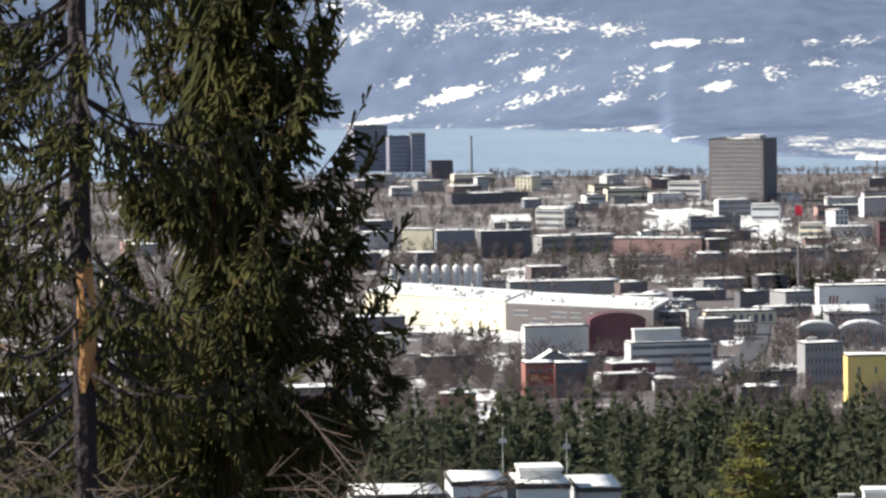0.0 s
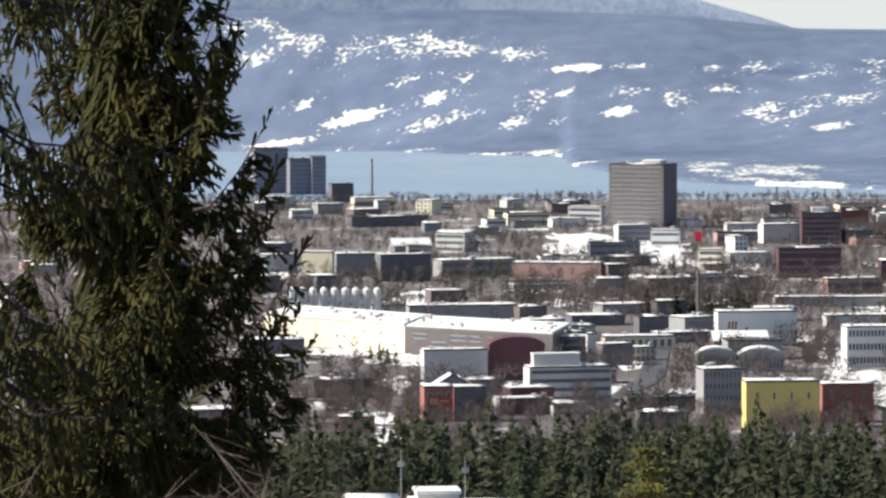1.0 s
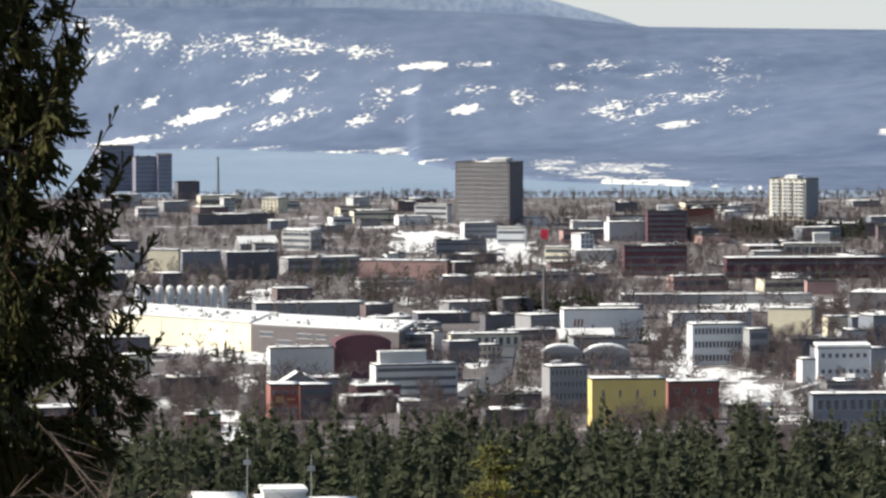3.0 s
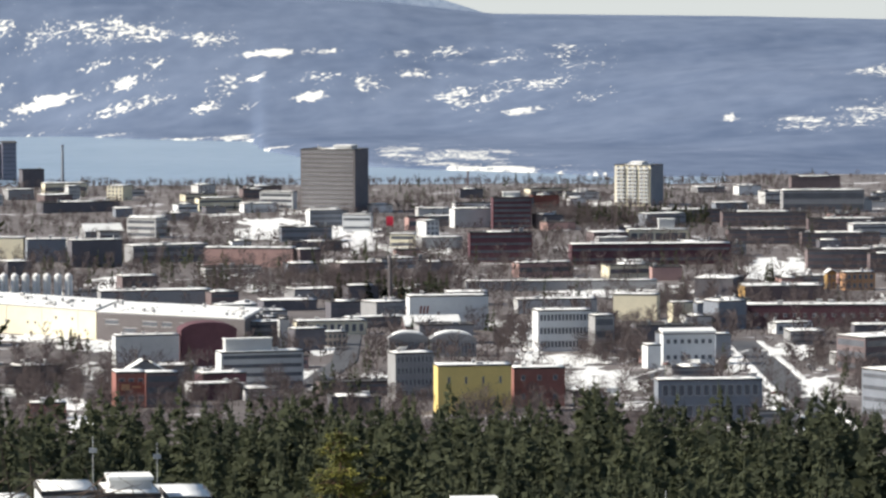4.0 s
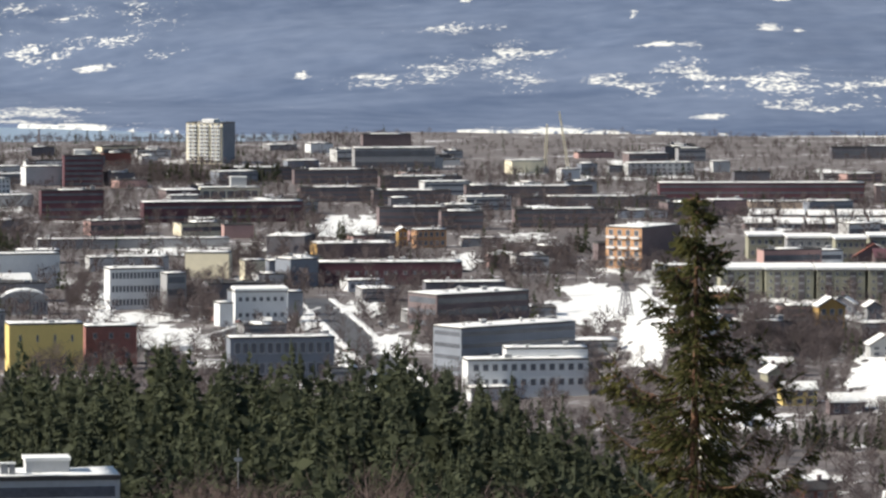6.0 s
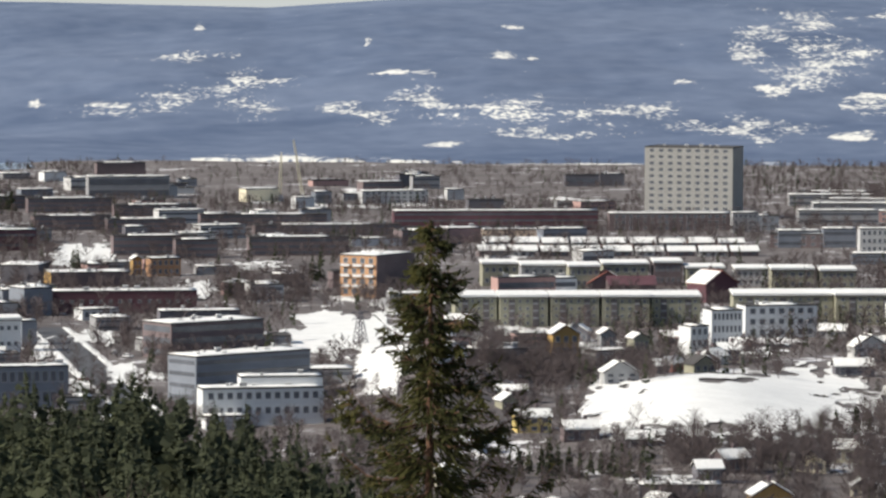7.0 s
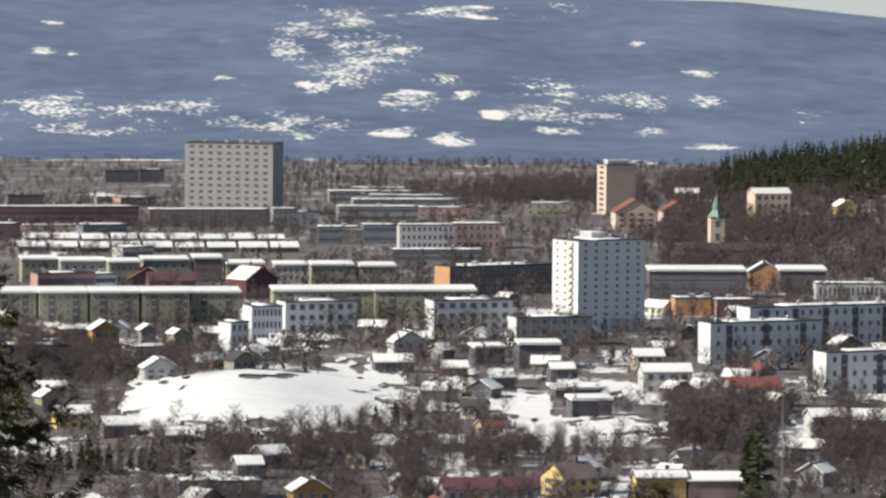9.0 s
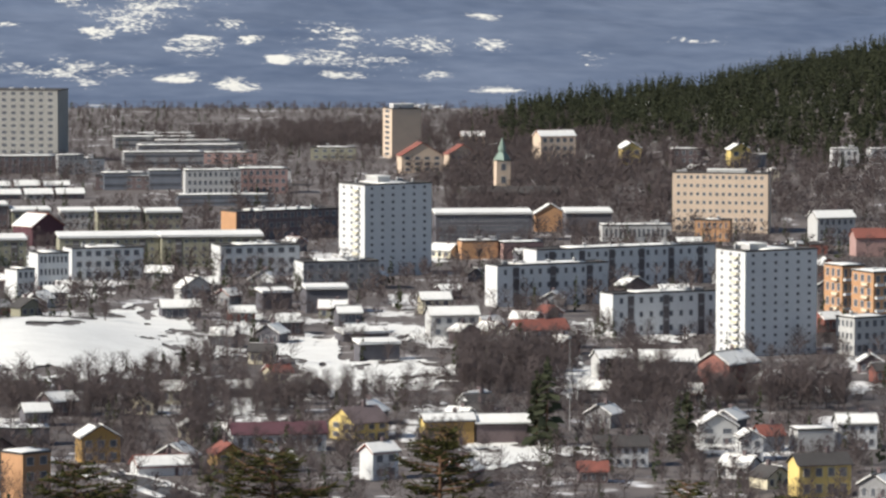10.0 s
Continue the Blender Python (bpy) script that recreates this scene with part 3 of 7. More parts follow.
def road(points, wide, label, banks=True):
    """A strip of asphalt laid over the land."""
    verts, faces = [], []
    fine = []
    for (x0, y0), (x1, y1) in zip(points, points[1:]):
        for k in range(8):
            fine.append((x0 + (x1 - x0) * k / 8, y0 + (y1 - y0) * k / 8))
    fine.append(points[-1])
    ROADS.extend(fine)
    for i, (x, y) in enumerate(fine):
        a, b = fine[max(0, i - 1)], fine[min(len(fine) - 1, i + 1)]
        d = Vector((b[0] - a[0], b[1] - a[1])).normalized() * wide / 2
        for s in (-1, 1):
            px, py = x - s * d.y, y + s * d.x
            verts.append((px, py, ground(px, py) + 0.4))
    faces = [(2 * i, 2 * i + 1, 2 * i + 3, 2 * i + 2) for i in range(len(fine) - 1)]
    tagged(new("road", mesh_of("road", verts, faces, ASPHALT)), label, "road", kind="structure")
    # ploughed banks along both sides
    for s in (-1, 1) if banks else ():
        verts, faces = [], []
        for i, (x, y) in enumerate(fine):
            a, b = fine[max(0, i - 1)], fine[min(len(fine) - 1, i + 1)]
            d = Vector((b[0] - a[0], b[1] - a[1])).normalized()
            for off, up in ((0.0, 0.25), (1.2, 0.45 + 0.15 * math.sin(i * 2.1)), (3.4, 0.1)):
                k = s * (wide / 2 + off)
                px, py = x - k * d.y, y + k * d.x
                verts.append((px, py, ground(px, py) + up))
        faces = [(3 * i + j, 3 * i + j + 1, 3 * i + j + 4, 3 * i + j + 3) for i in range(len(fine) - 1) for j in range(2)]
        tagged(new("snow_bank", mesh_of("snow_bank", verts, faces, SNOW)), "ploughed snow bank beside a road", "snow", kind="structure")


def ring(verts, faces, x, y, r0, r1, z0, z1, n=12, cap=True):
    k = len(verts)
    for z, r in ((z0, r0), (z1, r1)):
        verts += [(x + r * math.cos(2 * math.pi * i / n), y + r * math.sin(2 * math.pi * i / n), z) for i in range(n)]
    faces += [(k + i, k + (i + 1) % n, k + n + (i + 1) % n, k + n + i) for i in range(n)]
    if cap:
        faces.append(tuple(k + n + i for i in range(n)))


def silo(x, y, h, r):
    t = thing("silo", x, y, 0, "pale steel silo in a row behind the factory", "silo", "row of silos")
    v, f = [], []
    ring(v, f, 0, 0, r, r, -1, h - 1.2)
    part("shell", mesh_of("shell", v, f, WALLS["white"]), t)
    v, f = [], []
    ring(v, f, 0, 0, r * 1.04, r * 0.25, h - 1.2, h)
    part("cone_top", mesh_of("cone_top", v, f, SNOW_OLD), t)
    part("ladder", boxes("ladder", ((-0.25, -r - 0.15, 0, -0.18, -r, h - 1), (0.18, -r - 0.15, 0, 0.25, -r, h - 1)), WALLS["grey"]), t)


def chimney(x, y, h, r, mat):
    t = thing("factory_chimney", x, y, 0, "tall slim chimney above the low roofs", "chimney")
    v, f = [], []
    ring(v, f, 0, 0, r * 1.25, r * 0.8, -1, h)
    part("shaft", mesh_of("shaft", v, f, WALLS[mat]), t)
    v, f = [], []
    ring(v, f, 0, 0, r * 0.95, r * 0.95, h - 1.2, h + 0.2)
    part("rim", mesh_of("rim", v, f, WALLS["dark"]), t)


def strut(verts, faces, a, b, r):
    a, b = Vector(a), Vector(b)
    u = (b - a).orthogonal().normalized() * r
    v = (b - a).normalized().cross(u)
    n = len(verts)
    for p in (a, b):
        verts += [tuple(p + u), tuple(p + v), tuple(p - u), tuple(p - v)]
    faces += [(n + i, n + (i + 1) % 4, n + 4 + (i + 1) % 4, n + 4 + i) for i in range(4)]


def lattice(verts, faces, foot, h, w0, w1, n, r, lean=0.0):
    """A four-legged lattice mast."""
    def corner(k, s):
        w = w0 + (w1 - w0) * s
        return (foot[0] + w * (-1, 1, 1, -1)[k] + lean * s, foot[1] + w * (-1, -1, 1, 1)[k], foot[2] + h * s)
    for k in range(4):
        strut(verts, faces, corner(k, 0), corner(k, 1), r)
        for i in range(n):
            strut(verts, faces, corner(k, i / n), corner((k + 1) % 4, (i + 1) / n), r * 0.6)
            strut(verts, faces, corner((k + 1) % 4, i / n), corner(k, (i + 1) / n), r * 0.6)


def pylon(x, y, h, label):
    t = thing("power_pylon", x, y, 20, label, "pylon")
    v, f = [], []
    lattice(v, f, (0, 0, -0.5), h, 2.4, 0.5, 7, 0.16)
    part("mast", mesh_of("mast", v, f, WALLS["dark"]), t)
    for k in range(2):
        v, f = [], []
        z = h * (0.72 + 0.2 * k)
        for s in (-1, 1):
            strut(v, f, (0, 0, z), (s * 4.2, 0, z), 0.12)
            strut(v, f, (0, 0, z + 1.1), (s * 4.2, 0, z), 0.09)
        part("cross_arm", mesh_of("cross_arm", v, f, WALLS["dark"]), t)


def crane(x, y, h, lean):
    t = thing("crane", x, y, 0, "slim pale lattice crane over the low town", "crane")
    v, f = [], []
    lattice(v, f, (0, 0, 3), h - 3, 0.8, 0.35, 16, 0.14, lean)
    part("boom", mesh_of("boom", v, f, WALLS["cream"]), t)
    part("base", boxes("base", ((-2.5, -2, -0.5, 2.5, 2, 1.4), (-1.4, -1.4, 1.4, 1.6, 1.4, 3.2)), WALLS["white"]), t)


def sign_board(x, y, w, h):
    t = thing("sign_board", x, y, -8, "bright red sign board on two posts", "sign")
    part("panel", boxes("panel", ((-w / 2, -0.2, h * 0.35, w / 2, 0.2, h), (-w * 0.2, -0.26, h * 0.55, w * 0.2, -0.2, h * 0.8)), material("red_sign_paint", (0.65, 0.02, 0.06), 0.5)), t)
    for s in (-1, 1):
        part("post", boxes("post", ((s * w * 0.4 - 0.12, -0.1, -0.5, s * w * 0.4 + 0.12, 0.1, h * 0.35),), WALLS["grey"]), t)


def car(x, y, turn, colour, van):
    t = thing("van" if van else "car", x, y, turn, f"parked {'white' if van else colour} {'van' if van else 'car'} on trodden snow".replace("steel", "silver").replace("slate", "blue-grey"), "van" if van else "car", z=ground(x, y) + 0.42)
    paint = WALLS["white" if van else colour]
    L, hh = (2.7, 2.3) if van else (2.2, 0.95)
    part("body", prism("body", [(-L, 0.35), (L, 0.35), (L, hh * 0.75 if van else 0.75), (L - 0.5, hh), (-L + 0.1, hh), (-L, 0.8)], -0.88, 0.88, paint), t)
    if not van:
        part("cabin", prism("cabin", [(-1.7, 0.95), (1.1, 0.95), (0.5, 1.45), (-1.2, 1.45)], -0.76, 0.76, GLASS_DARK), t)
        part("snow_cover", boxes("snow_cover", ((-1.15, -0.74, 1.452, 0.45, 0.74, 1.6),), SNOW), t)
    for sx in (-1, 1):
        for sy in (-1, 1):
            o = [(sx * L * 0.62 + 0.33 * math.cos(a), 0.33 + 0.33 * math.sin(a)) for a in np.linspace(0, 2 * math.pi, 11)[:-1]]
            part("wheel", prism("wheel", o, sy * 0.9 - 0.1, sy * 0.9 + 0.1, WALLS["rooftar"]), t)


def spire(tower, w, h):
    """Copper cap in two stages with a thin finial on a church tower."""
    top = max(c[2] for ch in tower.children if ch.name.startswith("wall") for c in ch.bound_box)
    v, f = [], []
    ring(v, f, 0, 0, w * 0.68, w * 0.3, top + 0.3, top + h * 0.35, 4)
    ring(v, f, 0, 0, w * 0.26, w * 0.26, top + h * 0.35, top + h * 0.5, 8)
    ring(v, f, 0, 0, w * 0.3, 0.05, top + h * 0.5, top + h, 8)
    part("spire", mesh_of("spire", v, f, WALLS["green"]), tower, "green copper spire")


def mast(x, y, h):
    t = thing("mast", x, y, 0, "thin pale steel mast standing over the trees", "mast")
    v, f = [], []
    ring(v, f, 0, 0, 0.12, 0.05, -0.5, h, 8)
    part("pole", mesh_of("pole", v, f, WALLS["steel"]), t)
    part("crossbar", boxes("crossbar", ((-0.5, -0.04, h * 0.93, 0.5, 0.04, h * 0.95),), WALLS["steel"]), t)


def dome(x, y, r, h):
    """A storage dome with a ribbed shell."""
    t = thing("storage_dome", x, y, 0, "pale snow-dusted storage dome behind the halls", "dome")
    v, f = [], []
    n = 24
    for j in range(7):
        a = j / 6 * math.pi / 2
        for i in range(n):
            k = r * math.cos(a) * (1.0 if i % 2 else 0.975)
            v.append((k * math.cos(2 * math.pi * i / n), k * math.sin(2 * math.pi * i / n), h * math.sin(a)))
    f = [(j * n + i, j * n + (i + 1) % n, (j + 1) * n + (i + 1) % n, (j + 1) * n + i) for j in range(6) for i in range(n)]
    part("shell", mesh_of("shell", v, f, SNOW_OLD), t)
    v, f = [], []
    ring(v, f, 0, 0, r * 1.03, r * 1.03, -0.5, 0.8, 24)
    part("base_wall", mesh_of("base_wall", v, f, WALLS["grey"]), t)


def sign_bars(store, x, z, y):
    """A red mark on a plain front: three slanting bars."""
    for i in range(3):
        o = [(x + i * 1.5, z), (x + i * 1.5 + 0.8, z), (x + i * 1.5 + 1.2, z + 3.2), (x + i * 1.5 + 0.4, z + 3.2)]
        part("sign_bar", prism("sign_bar", o, y - 0.12, y - 0.01, WALLS["tile"]), store, "red painted bar of a sign")


# ---- the town ----

# by the fjord
block("office_building", "tall grey office tower near the fjord, tinted lilac as haze", "tower", -54.7, 3697.6, 16.0, 25.1, 22.2, 36.1, "haze", floors=12, style='band', wh=0.18, snow=0)
block("office_building", "stepped grey office tower beside a taller one", "tower", -31.6, 3671.3, 15.5, 15.9, 8.8, 29.0, "haze", floors=9, style='band', wh=0.18, snow=0)
block("office_building", "narrow grey office tower with a slanting top", "tower", -17.6, 3669.1, 10.3, 10.2, 8, 30.5, "haze", floors=10, style='band', wh=0.18, snow=0, roof='shed')
block("office_building", "dark low office block by the water", "office", -1.1, 3533.4, 16.7, 15.8, 8.9, 12.2, "dark", snow=0)
block("apartment_block", "pale grey block of flats among bare trees", "apartments", 25.6, 3336.9, 17.9, 7.9, 8, 9.5, "pale", floors=4, bays=4)
block("apartment_block", "cream block of flats among bare trees", "apartments", 56.9, 3346.0, -31.0, 12.0, 12.7, 9.2, "cream", floors=4, bays=4)
block("warehouse", "long pale low building by trees", "building", -41.7, 3435.5, 19.8, 17.6, 10.0, 7.5, "pale")
block("warehouse", "low grey shed with a white roof", "building", -9.8, 3357.8, 21.3, 18.1, 10.3, 6.5, "grey")
block("warehouse", "long dark low warehouse", "warehouse", 28.0, 3189.8, 17.8, 50.8, 12.8, 6.2, "dark", snow=0.3)
block("office_building", "stepped white office building", "office", 155.3, 3212.0, -22.9, 22.1, 8.4, 11.0, "white", floors=3, style='band')
# the dark right side is shade put into the wall colour
block("office_building", "dark grey-brown slab tower with lit window rows", "tower", 188.5, 3170.2, -23.6, 36.0, 24.7, 39.3, "umber", floors=14, bays=16, style='grid', ww=0.7, wh=0.35, snow=0.2, left=False, side_wall='dark', hut=(0.2, 12, 2.5))

# the far quarter
block("warehouse", "dark blue-grey warehouse with snowy roof", "warehouse", -34.4, 2715.6, 21.6, 17.8, 10.1, 9.4, "slate", left=True)
block("warehouse", "cream white warehouse with a grey roof", "warehouse", -12.7, 2689.5, -11.7, 16.7, 9.1, 12.3, "cream")
block("warehouse", "grey clad warehouse with snowy roof", "warehouse", 6.1, 2682.4, 8.3, 20.7, 11.1, 11.7, "slate")
block("warehouse", "dark warehouse under a long snowy roof", "warehouse", 31.7, 2632.7, 13.8, 27, 9, 13.8, "dark")
block("office_building", "pale grey hall with a white annex", "hall", 65.0, 2905.8, -31.4, 19, 13.5, 10.9, "pale", floors=3, style='band', left=False, side_bays=2)
block("warehouse", "long grey low warehouse with snow on it", "warehouse", 70.0, 2675.0, 19.7, 42.6, 12.8, 8.7, "grey", floors=2, style='band')
block("warehouse", "low shed with steep snowy roofs", "shed", 38.6, 2916.5, 16.3, 22.3, 12.5, 3.4, "grey", roof='gable')
block("warehouse", "dull pink warehouse with a snow-edged roof", "warehouse", 112.3, 2629.6, -12.9, 46.9, 11.8, 9.6, "rose", left=False)
block("warehouse", "dark brown shed beside a warehouse", "shed", 141.8, 2621.2, 17.5, 11.7, 8, 9.0, "brick")
block("office_building", "blue-grey office building with a white end", "office", 172.8, 3010.6, 8.9, 19.6, 11.3, 9.5, "slate", floors=3, style='band', side_wall='white')
block("office_building", "white office building with two dark window bands", "office", 188.4, 2941.5, -9.7, 16.9, 8.9, 9.8, "white", floors=2, style='band', wh=0.3)
block("warehouse", "pale grey low hall among offices", "hall", 240.9, 3052.6, 5.1, 19.4, 10.4, 7.9, "pale")
block("office_building", "small white tower with dark windows", "building", 226.1, 2899.7, 30.6, 9.1, 9.6, 8.4, "white", floors=3, bays=3)
# white skin on the left end paints in the sun on it
block("warehouse", "pale grey hall with a bright end", "hall", 258.6, 2985.4, 10.2, 23.1, 11.6, 10.8, "pale", side_wall='white')
block("warehouse", "cream low building with white roof bands", "building", 203.7, 2785.7, -12.2, 13.7, 8, 7.4, "cream", floors=2, style='band')
block("warehouse", "grey low workshop with snow on it", "workshop", 222.3, 2772.0, 10.0, 22.9, 12.7, 6.2, "grey")
block("office_building", "dark maroon brick office tower", "tower", 281.0, 2971.5, 0.6, 22.8, 12.0, 18.3, "maroon", snow=0.2, floors=6, style='band', hut=(0, 10, 3))
block("office_building", "broad maroon brick building with a grey roof", "office", 244.6, 2648.0, 0.7, 33, 10, 15.7, "maroon", floors=4, style='band', wh=0.3, snow=0.3)
block("apartment_block", "red building behind the dark tower", "building", 324.0, 3203.5, 5.7, 17.8, 9.7, 8.4, "tile", snow=0.3)
# slate on the right side of a cream tower: its shade, painted
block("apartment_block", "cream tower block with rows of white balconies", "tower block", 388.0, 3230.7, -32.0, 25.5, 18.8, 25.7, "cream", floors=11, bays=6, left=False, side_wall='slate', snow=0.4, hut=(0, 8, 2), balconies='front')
block("office_building", "cream flat-roofed hall on dark columns", "hall", 348.1, 2811.9, 0.9, 33.8, 10.4, 7.3, "cream", floors=1, bays=7, ww=0.7, hut=(0.15, 9, 6))
block("warehouse", "grey low block with a snowy roof", "building", 316.5, 2755.7, 9.0, 17.8, 9.9, 5.9, "grey")
block("office_building", "long maroon brick building with a snow-edged roof", "office", 321.2, 2626.9, 1.9, 84.0, 12.7, 10.4, "maroon", floors=2, style='band', wh=0.25)
block("viaduct_wall", "long grey concrete wall with snow along its top", "wall", 253.8, 2428.4, -1.0, 92.6, 9, 4.5, "grey")
block("warehouse", "dark grey low hall with a white roof", "hall", 324.4, 2380.3, -19.9, 18.5, 25.3, 8.4, "dark")
block("warehouse", "brown brick hall with an ochre end", "hall", 350.3, 2354.1, 1.9, 37.6, 17.6, 6.4, "brick", side_wall='ochre')
block("warehouse", "cream low building with snowy roof", "building", 283.6, 2206.9, 8.7, 9.8, 8, 8.9, "cream")
block("warehouse", "dark grey hall with a flat roof", "hall", 298.1, 2188.3, 0.4, 21.2, 11.3, 10.1, "slate")
block("warehouse", "long maroon hall with a white door", "hall", 341.0, 2183.7, -4.9, 62.6, 12.8, 9.3, "maroon", floors=1, bays=14, wh=0.15, ww=0.3)

# the works quarter
long_hall("large factory hall with a sunlit cream side", ((-34.7, 2206.7), (26.1, 2136.3)), ((37.0, 2196.0), (-22.0, 2262.0)), 12.0, "cream", marks=9)
long_hall("dark-sided factory wing under a snowy roof", ((26.3, 2136.0), (86.6, 2086.1)), ((97.0, 2146.0), (37.2, 2195.8)), 11.6, "umber", bands=7)
block("warehouse", "long low hall under thick snow", "hall", 55.7, 2345.5, 6.6, 51.8, 12.8, 6.9, "grey")
# left end whitened for sunlight, front kept pale grey
block("warehouse", "pale grey hall with a bright end", "hall", 43.8, 1991.5, 9.1, 25.2, 7.7, 12.8, "pale", side_wall='white')
block("warehouse", "maroon hall with an arched roof", "hall", 68.1, 1999.5, 6.0, 22.0, 11.7, 14.1, "maroon", roof='barrel', roof_mat='maroon', snow=0)
# whiter left end: sunlight put into the end wall colour
block("office_building", "pale grey office block with long window bands", "office", 84.5, 1898.4, 11.9, 31.6, 9.1, 13.4, "pale", floors=4, style='band', wh=0.4, hut=(-0.15, 18, 5), side_wall='white')
block("office_building", "grey-green office block with window bands", "office", 94.9, 2112.2, 8.4, 20.4, 11.1, 9.0, "grey", floors=3, style='band')
block("stair_tower", "narrow pale stair tower", "tower", 103.4, 2101.1, 9.1, 4.1, 4.1, 10.8, "pale", snow=0.5)
block("office_building", "dark office wing with snowy roof", "office", 111.3, 2070.0, 17.7, 13.3, 8, 8.8, "dark")
shop = block("shop", "red shop with a sign over its front", "shop", 33.9, 1821.1, 6, 11.0, 13.0, 12.4, "red", floors=2, bays=3, wh=0.3, snow=0.9)
part("sign", boxes("sign", ((-4.4, -6.75, 5.6, 4.2, -6.5, 9.4), (-3.6, -6.85, 6.4, -0.6, -6.75, 8.6, 1), (0.2, -6.85, 7.2, 3.4, -6.75, 7.9, 1)), (WALLS["tile"], WALLS["orange"])), shop, "red sign with orange bars")
block("shop", "glass-fronted shop wing beside a red one", "shop", 45.2, 1818.4, 6, 11.6, 9, 12.2, "brick", floors=3, style="band", wh=0.5, snow=0.9, side_wall="red")
block("shed", "grey shed with a low snowy gable", "shed", 40.5, 1869.6, 4, 17, 9, 8, "grey", roof="gable_end", snow=1)
block("warehouse", "low maroon shed with a white end", "shed", 65.0, 1847.8, 13.2, 18.3, 9.5, 5.7, "maroon", side_wall='white')
block("warehouse", "maroon workshop with a white roof edge", "workshop", 68.8, 1874.4, 16.6, 17.0, 9.6, 7.5, "maroon")
block("office_building", "pale grey office with upright ribs", "office", 154.4, 2232.6, 26.1, 15.5, 13.9, 8.6, "grey", floors=1, bays=12, wh=0.6)
store = block("store", "large white store with a plain front", "store", 178.1, 2178.6, 5.7, 34.6, 9.8, 14.6, "white")
sign_bars(store, -13.0, 7.5, min(c[1] for ch in store.children if ch.name.startswith("wall") for c in ch.bound_box))
block("warehouse", "dark brown shed with snowy roofs", "shed", 169.0, 2154.4, 5.7, 23.4, 12.6, 3.9, "brick", roof='gable')
block("hall", "arched hall with dark upright glazing", "hall", 150.4, 2035.7, -0.2, 15.8, 8.2, 6.8, "grey", roof='barrel', roof_mat='grey', floors=1, bays=12, wh=0.6, ww=0.5, snow=0.5)
block("hall", "arched hall with dark upright glazing", "hall", 168.6, 2034.8, -0.7, 18.5, 9.6, 6.4, "grey", roof='barrel', roof_mat='grey', floors=1, bays=12, wh=0.6, ww=0.5, snow=0.5)
block("office_building", "brown-grey office with a row of top windows", "office", 137.5, 1845.9, 11.9, 14.6, 10.5, 16.8, "grey", floors=4, bays=9)
block("office_building", "yellow rendered building with a bright end", "building", 155.4, 1790.5, 3.4, 26.4, 10.8, 16.8, "yellow", floors=1, bays=4, ww=0.1, wh=0.22, gap=6)
block("office_building", "dark red building joined to a yellow one", "building", 180.7, 1810.9, 2.3, 18.5, 9.8, 13.8, "red", floors=2, bays=3, ww=0.2, wh=0.25)
block("loading_shed", "low white-roofed loading shed", "shed", 157.0, 1807.6, 1.0, 24.8, 6, 5.0, "slate")
block("office_building", "white office with close rows of windows", "office", 215.8, 2060.5, 6.3, 22.6, 11.1, 16.4, "white", floors=3, bays=14, ww=0.6, wh=0.45)
block("office_building", "grey office wing with a snowy roof", "office", 230.4, 2046.1, 12.7, 8.4, 8, 15.1, "grey", floors=3, style='band')
block("warehouse", "cream white hall with snowy roof", "hall", 266.6, 2228.2, -14.8, 19.5, 10.4, 11.1, "cream")
block("warehouse", "low pale store with a white roof", "store", 235.4, 2277.6, 4, 36.4, 11.4, 6.2, "pale")
block("warehouse", "white hall with a snowy pitched roof", "hall", 257.0, 1979.0, 2.9, 20.7, 7.7, 12.5, "white", roof='shed', floors=2, bays=7, wh=0.25)
block("warehouse", "lower white wing of a hall", "hall", 241.1, 1966.3, 9.6, 5.4, 8, 9.0, "white")
block("warehouse", "dark blue-grey hall with snowy roof", "hall", 275.2, 2012.4, 2.0, 6.0, 8, 9.6, "slate")
block("office_building", "blue-grey workshop with a row of windows under a snowy roof", "workshop", 234.0, 1746.0, 1.9, 36.7, 9.5, 14.3, "slate", floors=2, bays=12, ww=0.6)
block("warehouse", "low shed with red, green and white panels", "shed", 4.3, 1773.2, 7.9, 12.4, 8, 5.7, "red")
block("warehouse", "cream low building with square windows", "building", -21.6, 2006.9, 20.8, 11.4, 8, 9.3, "cream", floors=1, bays=5)
block("warehouse", "dark long shed with snowy roof", "shed", -29.7, 2113.2, 6.8, 25.8, 13.5, 8.4, "dark")
block("warehouse", "grey low hall with snow behind offices", "hall", 99.5, 2218.2, 8.3, 21.0, 11.4, 5.9, "grey")
block("warehouse", "cream low store with a white roof", "store", 126.3, 2159.4, 7.7, 30.4, 9.6, 5.8, "cream", floors=1, bays=9)
block("warehouse", "beige shop building with dark windows", "shop", 122.0, 2093.4, 18.4, 13.2, 8, 5.6, "pink", floors=2, bays=6)
block("warehouse", "long white-roofed shed by a dome", "shed", 90.7, 2296.1, 17.9, 18.1, 10.2, 3.1, "pale")
block("warehouse", "low dark shed with a white roof", "shed", 115.5, 2310.4, 9.2, 24.8, 13.5, 4.3, "dark")
block("warehouse", "small grey sheds under snow", "shed", 131.1, 2383.3, 18.3, 23.3, 13.3, 4.4, "grey")

